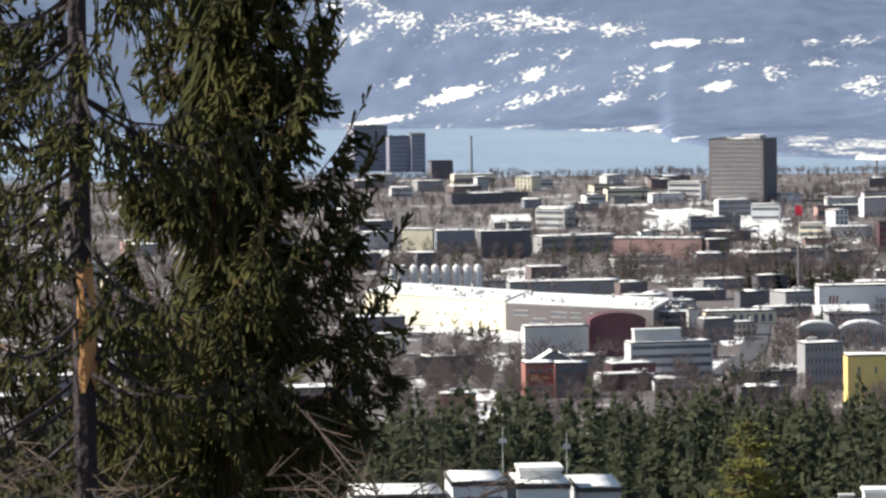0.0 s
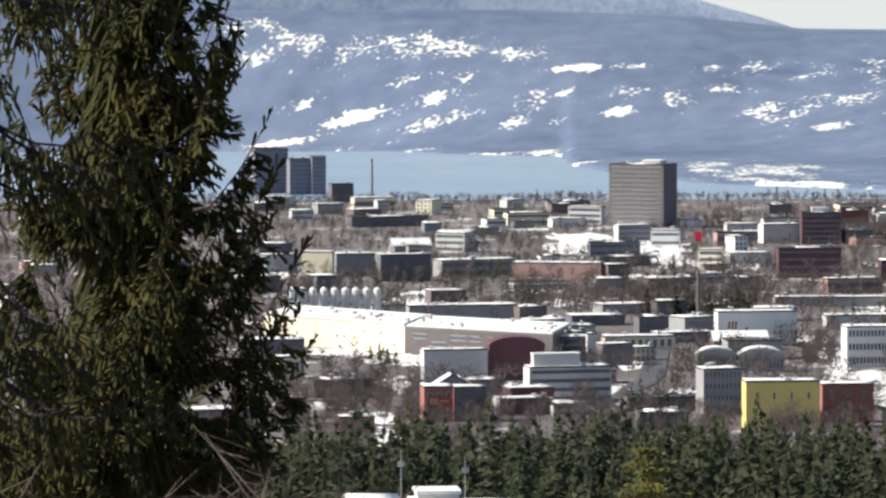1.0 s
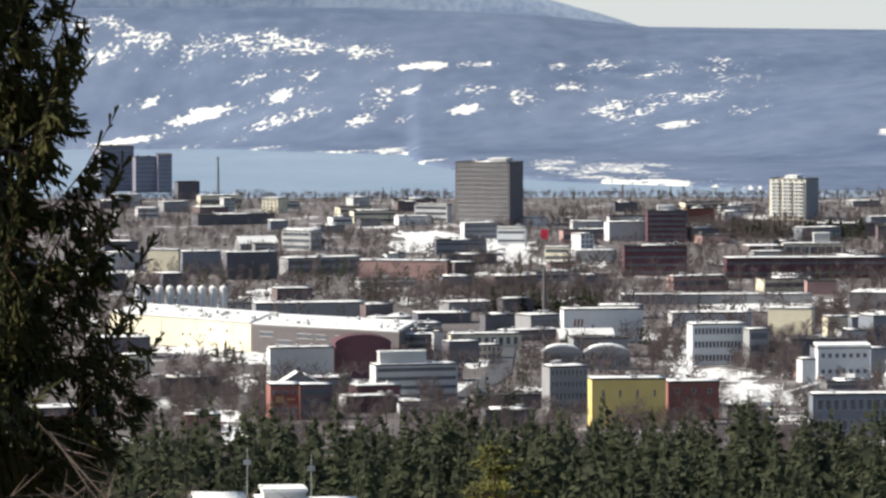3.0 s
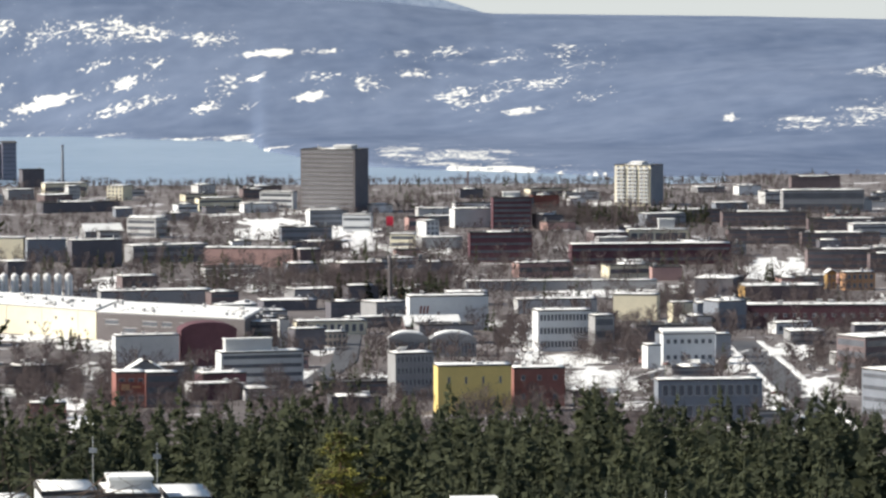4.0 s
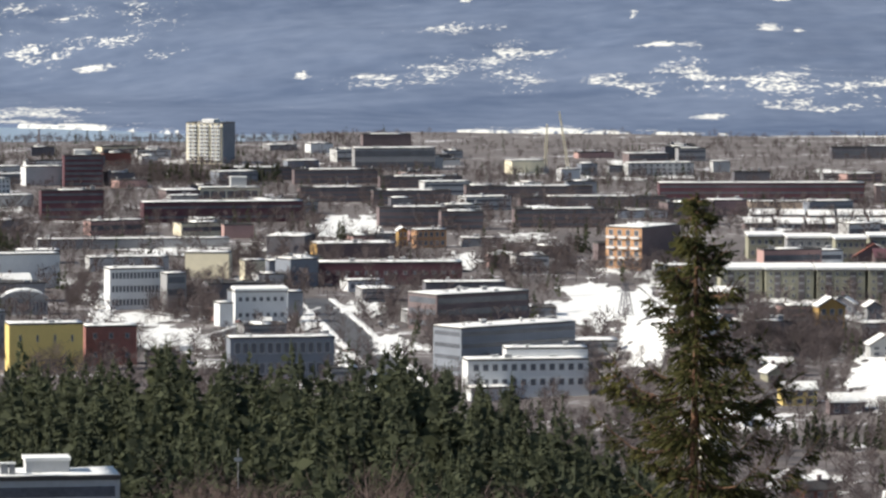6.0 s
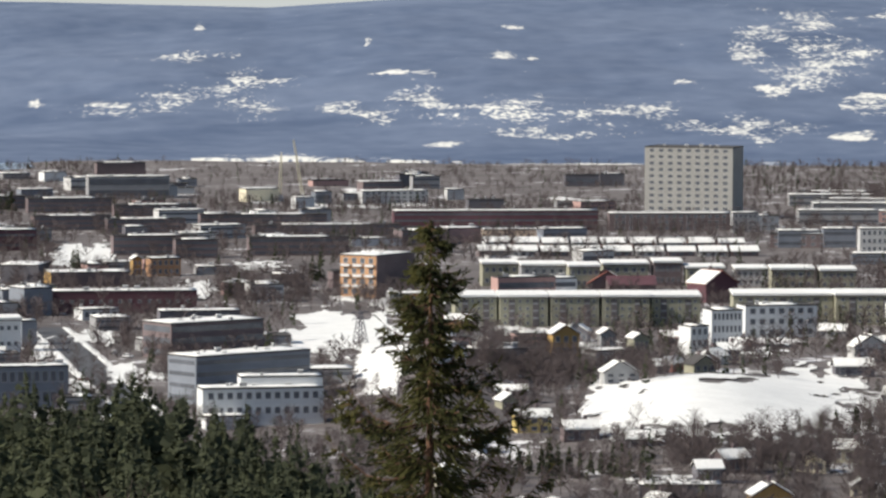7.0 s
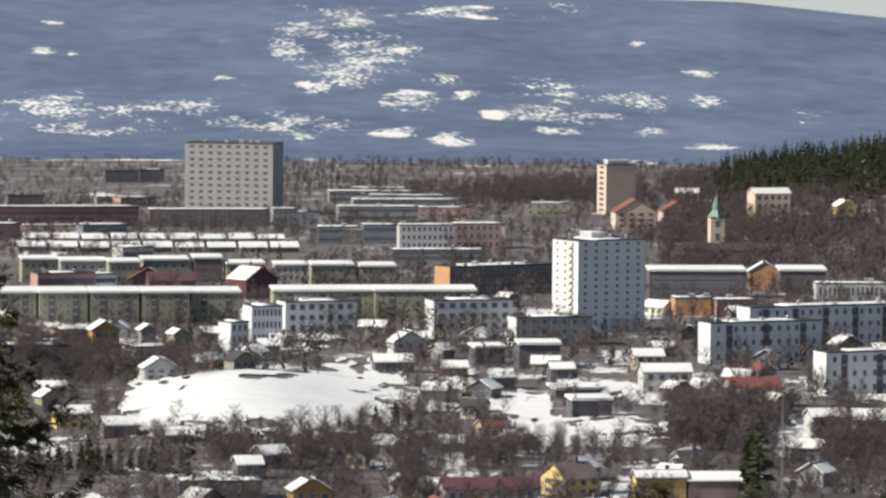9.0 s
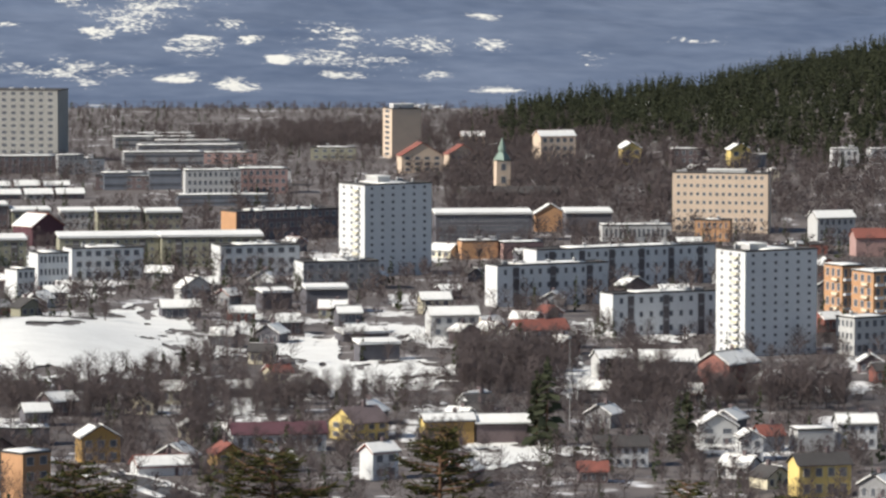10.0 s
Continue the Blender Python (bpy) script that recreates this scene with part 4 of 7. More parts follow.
# slab and terraces beyond the slope
block("office_building", "grey hall with broad white roof steps", "hall", 490.9, 3127.9, -0.9, 51.1, 12.8, 13.8, "grey", floors=2, style='band')
block("office_building", "brown-grey upper building on a hall", "building", 524.1, 3372.8, -0.8, 32.9, 10.1, 11.3, "brick", snow=0.5)
block("apartment_block", "long brown terrace with snow lines on its roof", "apartments", 431.9, 2977.2, -1.3, 50.0, 11, 8.1, "brick", floors=3, style='band', wh=0.35, snow=0.5, group='brown terraces')
block("apartment_block", "long brown terrace with snow lines on its roof", "apartments", 407.3, 2796.9, -1.3, 43.7, 11, 7.9, "brick", floors=3, style='band', wh=0.35, snow=0.5, group='brown terraces')
block("apartment_block", "long brown terrace with snow lines on its roof", "apartments", 475.9, 2932.0, -2.2, 48.7, 11, 6.3, "brick", floors=3, style='band', wh=0.35, snow=0.5, group='brown terraces')
block("apartment_block", "long brown terrace with snow lines on its roof", "apartments", 443.4, 2763.0, -2.1, 43.3, 11, 7.5, "brick", floors=3, style='band', wh=0.35, snow=0.5, group='brown terraces')
block("apartment_block", "long brown terrace with snow lines on its roof", "apartments", 417.8, 2574.7, -2.2, 43.7, 11, 9.8, "brick", floors=3, style='band', wh=0.35, snow=0.5, group='brown terraces')
block("apartment_block", "long brown terrace with snow lines on its roof", "apartments", 486.9, 2792.2, -2.9, 16.5, 11, 8.5, "brick", floors=3, style='band', wh=0.35, snow=0.5, group='brown terraces')
block("apartment_block", "long brown terrace with snow lines on its roof", "apartments", 526.3, 2823.7, -3.6, 60.6, 11, 6.1, "brick", floors=3, style='band', wh=0.35, snow=0.5, group='brown terraces')
block("apartment_block", "long brown terrace with snow lines on its roof", "apartments", 538.4, 2727.7, -4.2, 80.4, 11, 5.8, "brick", floors=3, style='band', wh=0.35, snow=0.5, group='brown terraces')
block("apartment_block", "long brown terrace with snow lines on its roof", "apartments", 490.7, 2561.8, -3.9, 51.9, 11, 9.3, "brick", floors=3, style='band', wh=0.35, snow=0.5, group='brown terraces')
block("apartment_block", "long brown terrace with snow lines on its roof", "apartments", 435.1, 2549.5, -2.7, 21.9, 11, 9.2, "brick", floors=3, style='band', wh=0.35, snow=0.5, group='brown terraces')
block("apartment_block", "long brown terrace with snow lines on its roof", "apartments", 390.7, 3027.3, -0.4, 43.2, 11, 7.6, "brick", floors=3, style='band', wh=0.35, snow=0.5, group='brown terraces')
block("house", "small ochre house with a gable", "house", 384.1, 2421.5, 6.5, 4.6, 4.6, 7.5, "ochre", roof='gable_end', floors=2, bays=2)
block("apartment_block", "orange low flats with white windows", "apartments", 396.0, 2413.0, 8.1, 15.1, 8.4, 8.3, "orange", floors=2, bays=5)
block("house", "orange house among terraces", "house", 478.7, 2757.9, 1.0, 10.9, 8, 2.5, "orange", roof='gable')
block("warehouse", "dark blue-grey clad hall", "hall", 298.8, 2174.8, 22.3, 14.1, 13, 11.9, "slate")
block("warehouse", "small white hut with windows", "hut", 323.5, 2147.4, 12.6, 17.0, 9.7, 4.3, "white", floors=1, bays=5)
block("office_building", "brown brick office with dark window bands", "office", 335.5, 1947.9, 25.6, 44.2, 19.4, 13.6, "brick", floors=3, style='band', side_bays=1)
block("office_building", "dark glazed upper office with a white roof", "office", 350.3, 2045.5, -1.7, 33, 10.2, 10.6, "dark")
block("office_building", "blue-grey slab office with pale bands", "office", 316.1, 1760.1, 28.3, 51.5, 16.1, 16.5, "slate", floors=4, side_bays=1, style='band', wh=0.35)
block("office_building", "white office building with rows of square windows", "office", 306.9, 1669.3, 0.2, 41.3, 11.3, 12.5, "white", floors=2, bays=12, ww=0.5, wh=0.42, gap=2.5)
block("office_building", "white upper storey with wide dark windows", "office", 314.7, 1675.0, -2.7, 27.8, 9, 15.6, "white", floors=1, bays=4, ww=0.75, wh=0.5)
block("warehouse", "low white annex of an office", "annex", 292.8, 1659.6, 7.6, 15.0, 8.4, 4.0, "white")
# the right side is browner and darker than the orange front
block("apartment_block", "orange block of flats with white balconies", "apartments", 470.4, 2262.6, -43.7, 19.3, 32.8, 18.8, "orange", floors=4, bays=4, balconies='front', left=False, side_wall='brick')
block("warehouse", "low cream sheds with snowy roofs", "shed", 564.8, 3077.1, 11.1, 21.4, 12.2, 7.7, "cream")
block("plinth_building", "white building at a crane foot", "building", 576.5, 2994.0, 9.6, 12.2, 8, 6.6, "white")
block("apartment_block", "pale far blocks of flats", "apartments", 644.5, 3052.8, 0.2, 41.5, 12.8, 7.4, "pale", floors=3, bays=10)
block("apartment_block", "pale far blocks of flats", "apartments", 689.0, 3079.0, 0.4, 10.8, 8, 6.4, "pale")

# the hotel and the flats before it
block("hotel", "large pale hotel slab with a grid of windows", "hotel", 783.2, 2857.6, -29.8, 52.8, 25.8, 41.3, "stone", floors=11, bays=9, ww=0.5, wh=0.5, left=False, snow=0)
block("apartment_block", "long maroon slab with a snow line", "apartments", 641.4, 2761.2, -7.1, 115.0, 12, 10.4, "maroon", floors=3, style='band', wh=0.3)
block("apartment_block", "brown flats with a white roof edge", "apartments", 737.1, 2741.4, -9.1, 68.7, 12, 9.5, "brick", floors=3, bays=16)
block("apartment_block", "grey flats with lit windows", "apartments", 772.2, 2711.3, -5.6, 14.5, 8, 10.8, "grey", floors=3, bays=5)
block("house", "long pale pink terrace", "terrace", 637.6, 2694.8, -7.3, 37.0, 8, 3.7, "pink")
block("house", "terraced house under thick snow", "house", 604.7, 2601.8, -3.1, 13.1, 8, 3.0, "white", roof='gable', floors=1, bays=3, group='terraced houses', snow=1)
block("house", "terraced house under thick snow", "house", 586.6, 2534.2, -3.0, 13.9, 8, 3.0, "brick", roof='gable', floors=1, bays=3, group='terraced houses', snow=1)
block("house", "terraced house under thick snow", "house", 619.7, 2598.3, -3.4, 13.1, 8, 2.7, "rose", roof='gable', floors=1, bays=3, group='terraced houses', snow=1)
block("house", "terraced house under thick snow", "house", 602.8, 2532.4, -3.4, 13.9, 8, 2.7, "pale", roof='gable', floors=1, bays=3, group='terraced houses', snow=1)
block("house", "terraced house under thick snow", "house", 634.7, 2594.6, -3.8, 13.1, 8, 2.5, "rose", roof='gable', floors=1, bays=3, group='terraced houses', snow=1)
block("house", "terraced house under thick snow", "house", 619.0, 2530.5, -3.8, 13.9, 8, 2.5, "brick", roof='gable', floors=1, bays=3, group='terraced houses', snow=1)
block("house", "terraced house under thick snow", "house", 650.2, 2592.9, -4.1, 13.1, 8, 2.5, "white", roof='gable', floors=1, bays=3, group='terraced houses', snow=1)
block("house", "terraced house under thick snow", "house", 635.3, 2528.6, -4.1, 13.9, 8, 2.5, "pale", roof='gable', floors=1, bays=3, group='terraced houses', snow=1)
block("house", "terraced house under thick snow", "house", 665.7, 2591.0, -4.4, 13.1, 8, 2.5, "rose", roof='gable', floors=1, bays=3, group='terraced houses', snow=1)
block("house", "terraced house under thick snow", "house", 651.5, 2526.5, -4.5, 13.9, 8, 2.5, "brick", roof='gable', floors=1, bays=3, group='terraced houses', snow=1)
block("house", "terraced house under thick snow", "house", 681.2, 2589.0, -4.8, 13.1, 8, 2.5, "rose", roof='gable', floors=1, bays=3, group='terraced houses', snow=1)
block("house", "terraced house under thick snow", "house", 667.3, 2522.4, -4.8, 13.9, 8, 2.5, "pale", roof='gable', floors=1, bays=3, group='terraced houses', snow=1)
block("house", "terraced house under thick snow", "house", 696.8, 2587.0, -5.1, 13.1, 8, 2.5, "white", roof='gable', floors=1, bays=3, group='terraced houses', snow=1)
block("house", "terraced house under thick snow", "house", 683.1, 2518.2, -5.2, 13.9, 8, 2.5, "brick", roof='gable', floors=1, bays=3, group='terraced houses', snow=1)
block("house", "terraced house under thick snow", "house", 712.8, 2586.7, -5.4, 13.2, 8, 2.5, "rose", roof='gable', floors=1, bays=3, group='terraced houses', snow=1)
block("house", "terraced house under thick snow", "house", 698.8, 2513.8, -5.5, 13.9, 8, 2.5, "pale", roof='gable', floors=1, bays=3, group='terraced houses', snow=1)
block("house", "terraced house under thick snow", "house", 728.4, 2584.5, -5.8, 13.2, 8, 2.5, "rose", roof='gable', floors=1, bays=3, group='terraced houses', snow=1)
block("house", "terraced house under thick snow", "house", 715.0, 2511.3, -5.9, 14.0, 8, 2.5, "brick", roof='gable', floors=1, bays=3, group='terraced houses', snow=1)
block("apartment_block", "small block of flats with a thick snow roof", "apartments", 540.4, 2317.8, -5.1, 17.1, 10, 10.1, "olive", floors=2, bays=5, wh=0.4, snow=1, roof='shed', group='small flats')
block("apartment_block", "small block of flats with a thick snow roof", "apartments", 558.4, 2305.3, -5.6, 21.3, 10, 9.8, "grey", floors=2, bays=5, wh=0.4, snow=1, roof='shed', group='small flats')
block("apartment_block", "small block of flats with a thick snow roof", "apartments", 575.0, 2293.0, -6.1, 14.6, 10, 9.9, "olive", floors=2, bays=5, wh=0.4, snow=1, roof='shed', group='small flats')
block("apartment_block", "small block of flats with a thick snow roof", "apartments", 598.1, 2305.7, -6.6, 21.4, 10, 9.8, "olive", floors=2, bays=5, wh=0.4, snow=1, roof='shed', group='small flats')
block("apartment_block", "small block of flats with a thick snow roof", "apartments", 617.8, 2302.5, -7.0, 13.3, 10, 10.6, "brick", floors=2, bays=5, wh=0.4, snow=1, roof='shed', group='small flats')
block("apartment_block", "small block of flats with a thick snow roof", "apartments", 634.9, 2297.9, -7.5, 17.9, 10, 8.0, "olive", floors=2, bays=5, wh=0.4, snow=1, roof='shed', group='small flats')
block("apartment_block", "small block of flats with a thick snow roof", "apartments", 656.1, 2294.0, -8.0, 15.0, 10, 7.4, "pale", floors=2, bays=5, wh=0.4, snow=1, roof='shed', group='small flats')
block("apartment_block", "small block of flats with a thick snow roof", "apartments", 670.4, 2273.2, -8.4, 19.9, 10, 8.7, "olive", floors=2, bays=5, wh=0.4, snow=1, roof='shed', group='small flats')
block("apartment_block", "small block of flats with a thick snow roof", "apartments", 691.3, 2269.0, -9.0, 16.7, 10, 8.2, "olive", floors=2, bays=5, wh=0.4, snow=1, roof='shed', group='small flats')
block("barn", "dark house with a broad red-brown roof", "house", 610.7, 2195.7, 24.5, 18.5, 13.4, 8.6, "maroon", roof='gable_end', roof_mat='tile', snow=0.5)
block("house", "brown house with a tile roof", "house", 585.4, 2290.4, -4.3, 19.0, 10.3, 2.5, "brick", roof='gable_end', roof_mat='tile')
block("house", "long brown house with a dark tile roof", "house", 594.7, 2280.4, -5.7, 22.1, 11.8, 2.7, "brick", roof='gable', roof_mat='maroon', snow=0)
block("apartment_block", "olive-grey block of flats with a snowy roof edge", "apartments", 472.7, 2073.6, -5.9, 17.6, 12, 12.1, "olive", floors=4, bays=6, ww=0.3, wh=0.36, snow=1, roof='shed', stripes=2, group='olive slab')
block("apartment_block", "olive-grey block of flats with a snowy roof edge", "apartments", 492.4, 2069.0, -6.4, 20.2, 12, 12.2, "olive", floors=4, bays=6, ww=0.3, wh=0.36, snow=1, roof='shed', stripes=2, group='olive slab')
block("apartment_block", "olive-grey block of flats with a snowy roof edge", "apartments", 513.8, 2065.8, -7.0, 20.3, 12, 12.2, "olive", floors=4, bays=6, ww=0.3, wh=0.36, snow=1, roof='shed', stripes=2, group='olive slab')
block("apartment_block", "olive-grey block of flats with a snowy roof edge", "apartments", 535.1, 2062.5, -7.6, 20.0, 12, 12.3, "olive", floors=4, bays=6, ww=0.3, wh=0.36, snow=1, roof='shed', stripes=2, group='olive slab')
block("apartment_block", "olive-grey block of flats with a snowy roof edge", "apartments", 557.0, 2062.9, -8.1, 20.8, 12, 12.2, "olive", floors=4, bays=6, ww=0.3, wh=0.36, snow=1, roof='shed', stripes=2, group='olive slab')
block("apartment_block", "grey-green block of flats with a snowy roof edge", "apartments", 605.6, 2067.9, -9.3, 42.5, 12, 12.0, "olive", floors=4, bays=11, ww=0.3, wh=0.36, snow=1, roof='shed', stripes=3, group='olive slab')
block("apartment_block", "grey-green block of flats with a snowy roof edge", "apartments", 647.5, 2055.2, -10.5, 43.2, 12, 12.2, "olive", floors=4, bays=11, ww=0.3, wh=0.36, snow=1, roof='shed', stripes=3, group='olive slab')
block("apartment_block", "long dark brick block with an orange gable", "apartments", 727.0, 2200.0, 14.0, 56.2, 13.0, 13.0, "brick", side_wall='orange', floors=3, bays=14, snow=0.5)
block("apartment_block", "low grey flats with snow on the roof", "apartments", 845.6, 2774.8, -10.0, 46.1, 12, 8.1, "grey", floors=2, style='band', wh=0.35)
block("apartment_block", "low grey flats with snow on the roof", "apartments", 900.1, 2898.2, -10.3, 63.3, 12, 5.2, "grey", floors=2, style='band', wh=0.35)
block("apartment_block", "low grey flats with snow on the roof", "apartments", 902.5, 2974.9, -9.9, 53.0, 12, 6.4, "grey", floors=2, style='band', wh=0.35)
block("apartment_block", "low grey flats with snow on the roof", "apartments", 772.7, 2428.8, -10.7, 48.9, 12, 5.2, "slate", floors=2, style='band', wh=0.35)
block("apartment_block", "low grey flats with snow on the roof", "apartments", 763.9, 2578.0, -9.5, 22.7, 12, 8.7, "slate", floors=2, style='band', wh=0.35)
block("apartment_block", "low grey flats with snow on the roof", "apartments", 784.4, 2571.8, -10.0, 17.2, 12, 9.8, "slate", floors=2, style='band', wh=0.35)
block("apartment_block", "pale flats with dark windows", "apartments", 794.3, 2518.6, -9.5, 29.3, 9, 12.6, "pale", floors=3, bays=10)
block("apartment_block", "pale rose flats with dark windows", "apartments", 825.0, 2528.1, -10.1, 25.0, 13.3, 12.7, "rose", floors=3, bays=7)
block("apartment_block", "white flats with dark balcony recesses", "apartments", 546.4, 1948.9, 0.5, 12.6, 13.1, 14.9, "white", floors=3, bays=7, ww=0.5, side_wall='white', snow=0.4)
block("apartment_block", "white flats with dark balcony recesses", "apartments", 583.6, 1999.2, 0.1, 30.3, 13.4, 13.0, "white", floors=3, bays=7, ww=0.5, side_wall='white', snow=0.4)
block("apartment_block", "white flats with dark balcony recesses", "apartments", 648.0, 1994.6, -1.6, 33.9, 13.5, 12.6, "white", floors=3, bays=7, ww=0.5, side_wall='white', snow=0.4)
# white flats with the shaded front coloured grey, the sunlit end white
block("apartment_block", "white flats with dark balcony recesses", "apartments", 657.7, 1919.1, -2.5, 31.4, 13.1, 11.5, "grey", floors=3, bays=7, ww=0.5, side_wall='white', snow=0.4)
block("apartment_block", "white flats with a bright end wall", "apartments", 517.7, 1888.5, 14.7, 8.0, 9.6, 13.0, "white", floors=3, bays=3, snow=0.3)
block("tower_block", "white tower block with a sunlit balcony side", "tower block", 702.3, 1986.9, 12.8, 33.0, 20.2, 37.9, "white", floors=13, bays=6, side_bays=3, ww=0.22, wh=0.34, balconies='side', snow=0.3, hut=(-0.1, 6, 3))
block("tower_block", "white tower block with a sunlit balcony side", "tower block", 710.7, 1612.2, 8.5, 29.4, 19.1, 36.3, "white", floors=13, bays=6, side_bays=3, ww=0.22, wh=0.34, balconies='side', snow=0.3, hut=(-0.2, 7, 2))

block("apartment_block", "long low brown flats with a snow-lined roof", "apartments", 926.5, 3038.5, -17.0, 49.5, 10.0, 5, "brick", floors=2, bays=9, wh=0.4, snow=0.6)
block("apartment_block", "long low grey flats with a snow-lined roof", "apartments", 911.9, 2931.8, -17.3, 64.9, 10.0, 6, "grey", floors=2, bays=12, wh=0.4, snow=0.6)
block("apartment_block", "long low blue-grey flats with a snow-lined roof", "apartments", 778.1, 2736.3, -15.9, 41.2, 10.0, 8, "slate", floors=2, bays=8, wh=0.4, snow=0.6)
block("apartment_block", "long low pale grey flats with a snow-lined roof", "apartments", 837.6, 2590.8, -17.9, 45.5, 10.0, 8, "pale", floors=2, bays=9, wh=0.4, snow=0.6)
block("apartment_block", "long low olive flats with a snow-lined roof", "apartments", 961.6, 2812.6, -18.9, 26.5, 10.0, 7, "olive", floors=2, bays=5, wh=0.4, snow=0.6)
block("apartment_block", "long low dull pink flats with a snow-lined roof", "apartments", 890.5, 2797.0, -17.7, 35.9, 10.0, 6, "rose", floors=2, bays=7, wh=0.4, snow=0.6)
block("apartment_block", "long low dark flats with a snow-lined roof", "apartments", 818.6, 2953.5, -15.5, 40.9, 10.0, 6, "dark", floors=2, bays=8, wh=0.4, snow=0.6)
block("apartment_block", "long low brown flats with a snow-lined roof", "apartments", 766.7, 2576.3, -16.6, 35.9, 10.0, 7, "brick", floors=2, bays=7, wh=0.4, snow=0.6)

# church hill
block("tower_block", "beige tower block with a dark top", "tower block", 1007.8, 2821.9, 0.5, 18.4, 15.6, 28.4, "pink", floors=9, bays=0, side_bays=1, snow=0, hut=(0, 13, 2.5))
block("house", "beige villa with a tile roof", "house", 962.3, 2664.6, -7.7, 23.7, 12.9, 9.3, "pink", roof='gable_end', roof_mat='tile', floors=3, bays=4, snow=0.4)
block("house", "beige villa with white trim", "house", 989.7, 2672.3, -3.9, 17.1, 9.5, 7.8, "pink", roof='gable_end', roof_mat='tile', floors=2, bays=4, snow=0.4)
block("house", "beige villa on the slope", "house", 1063.2, 2851.4, -12.4, 13.9, 8, 6.7, "pink", roof='gable', roof_mat='tile', floors=2, bays=3)
block("house", "large beige villa with a bright end", "house", 1028.4, 2627.1, 3.8, 21.5, 10.4, 13.7, "pink", roof='gable', roof_mat='tile', floors=3, bays=5)
block("house", "yellow house on the slope", "house", 1043.3, 2554.2, -4.7, 8.4, 8, 8.6, "yellow", roof='gable_end')
block("church_nave", "dark church nave with a low roof", "church", 913.3, 2388.4, -12.9, 47, 9, 5.6, "brick", roof='gable', roof_mat='rooftar', snow=0)
tower = block("church_tower", "pale church tower with a green spire", "church", 916.7, 2414.6, -8.8, 7.3, 7, 19.8, "pink", floors=3, bays=1, ww=0.3, snow=0)
spire(tower, 7.0, 12.0)
block("apartment_block", "dark brick terrace with a snowy roof", "apartments", 810.3, 2159.8, -12.6, 44.2, 12, 11.9, "dark", floors=3, bays=16, snow=1, roof='shed')
block("house", "orange brick gable house", "house", 862.1, 2206.8, -17.3, 14.8, 8, 8.1, "orange", roof='gable_end', snow=1)
block("apartment_block", "dark brick terrace with a snowy roof", "apartments", 869.8, 2179.6, -13.8, 21.5, 12, 10.1, "dark", snow=1, roof='shed')
block("warehouse", "low beige workshop with small windows", "workshop", 876.4, 2140.4, -9.6, 28.2, 9, 6.9, "pink", floors=1, bays=9)
block("warehouse", "low orange shed with a white roof", "shed", 770.1, 2058.1, -8.2, 16.1, 8.8, 7.7, "orange")
block("warehouse", "low shed with a white roof", "shed", 788.0, 2054.0, -1.6, 18.4, 10.4, 6.9, "rose")
block("apartment_block", "pink-beige slab of flats with small windows", "apartments", 937.7, 2179.6, -31.3, 45.0, 12, 27.5, "pink", floors=7, bays=14, ww=0.4, wh=0.35, snow=0, hut=(0.05, 18, 1.5))
block("apartment_block", "orange low building before a slab", "building", 910.9, 2126.5, -31.2, 16.0, 8.5, 9.6, "orange", floors=2, bays=6, ww=0.3, snow=0.3)
block("apartment_block", "pale low flats with a snowy roof", "apartments", 876.3, 2136.5, -14.3, 31.9, 9.9, 7.3, "pale", floors=1, bays=14)
block("apartment_block", "long grey flats with a bright end wall", "apartments", 774.8, 1905.1, 6.8, 82.7, 11.2, 15.5, "white", floors=3, bays=20, stripes=6, wh=0.38, ww=0.3, side_wall='white', snow=0.5)
block("apartment_block", "grey flats with a bright end wall", "apartments", 712.0, 1826.0, 7.3, 48.6, 9.9, 15.8, "white", floors=3, bays=12, stripes=3, wh=0.38, ww=0.3, side_wall='white', snow=0.5)
block("apartment_block", "grey flats with a bright end wall", "apartments", 703.0, 1690.2, 5.9, 43.4, 9.7, 15.4, "white", floors=3, bays=10, stripes=3, wh=0.38, ww=0.3, side_wall='white', snow=0.4)
block("apartment_block", "orange and white flats with balconies", "apartments", 787.2, 1713.8, 7.4, 9.9, 12.7, 21.5, "orange", floors=4, bays=4, side_bays=3, balconies='front side')
block("apartment_block", "orange and white flats with balconies", "apartments", 773.9, 1655.9, 7.0, 13.2, 14.9, 23.4, "orange", floors=5, bays=4, side_bays=3, balconies='front side')
block("apartment_block", "white flats below orange ones", "apartments", 741.2, 1599.1, 10.2, 13.9, 11.1, 12.8, "pale", floors=3, bays=4, side_bays=4)
block("apartment_block", "stepped flats with snow-striped roofs", "apartments", 950.2, 2083.4, 0.4, 18.6, 10.7, 12.4, "pale", roof='gable', floors=3, bays=6)
block("house", "house with a bright red roof", "house", 940.7, 2015.7, -10.3, 20.6, 11.4, 8.5, "rose", roof='gable', roof_mat='tile', snow=0)
block("warehouse", "long shed with a red roof", "shed", 913.0, 2038.2, -11.7, 25.0, 13.7, 4.1, "tile", snow=0.2)
block("house", "yellow house on the wooded slope", "house", 1040.5, 2544.6, -7.5, 10.6, 8, 8.5, "yellow", roof='gable_end', floors=2, bays=2, snow=1)
block("house", "yellow house on the wooded slope", "house", 1072.3, 2470.4, -5.6, 11.3, 8, 9.4, "yellow", roof='gable_end', floors=2, bays=2, snow=1)
block("house", "brick house on the wooded slope", "house", 1060.1, 2513.2, -14.1, 17.0, 9.1, 8.0, "brick", roof='flat', floors=2, bays=4, snow=1)
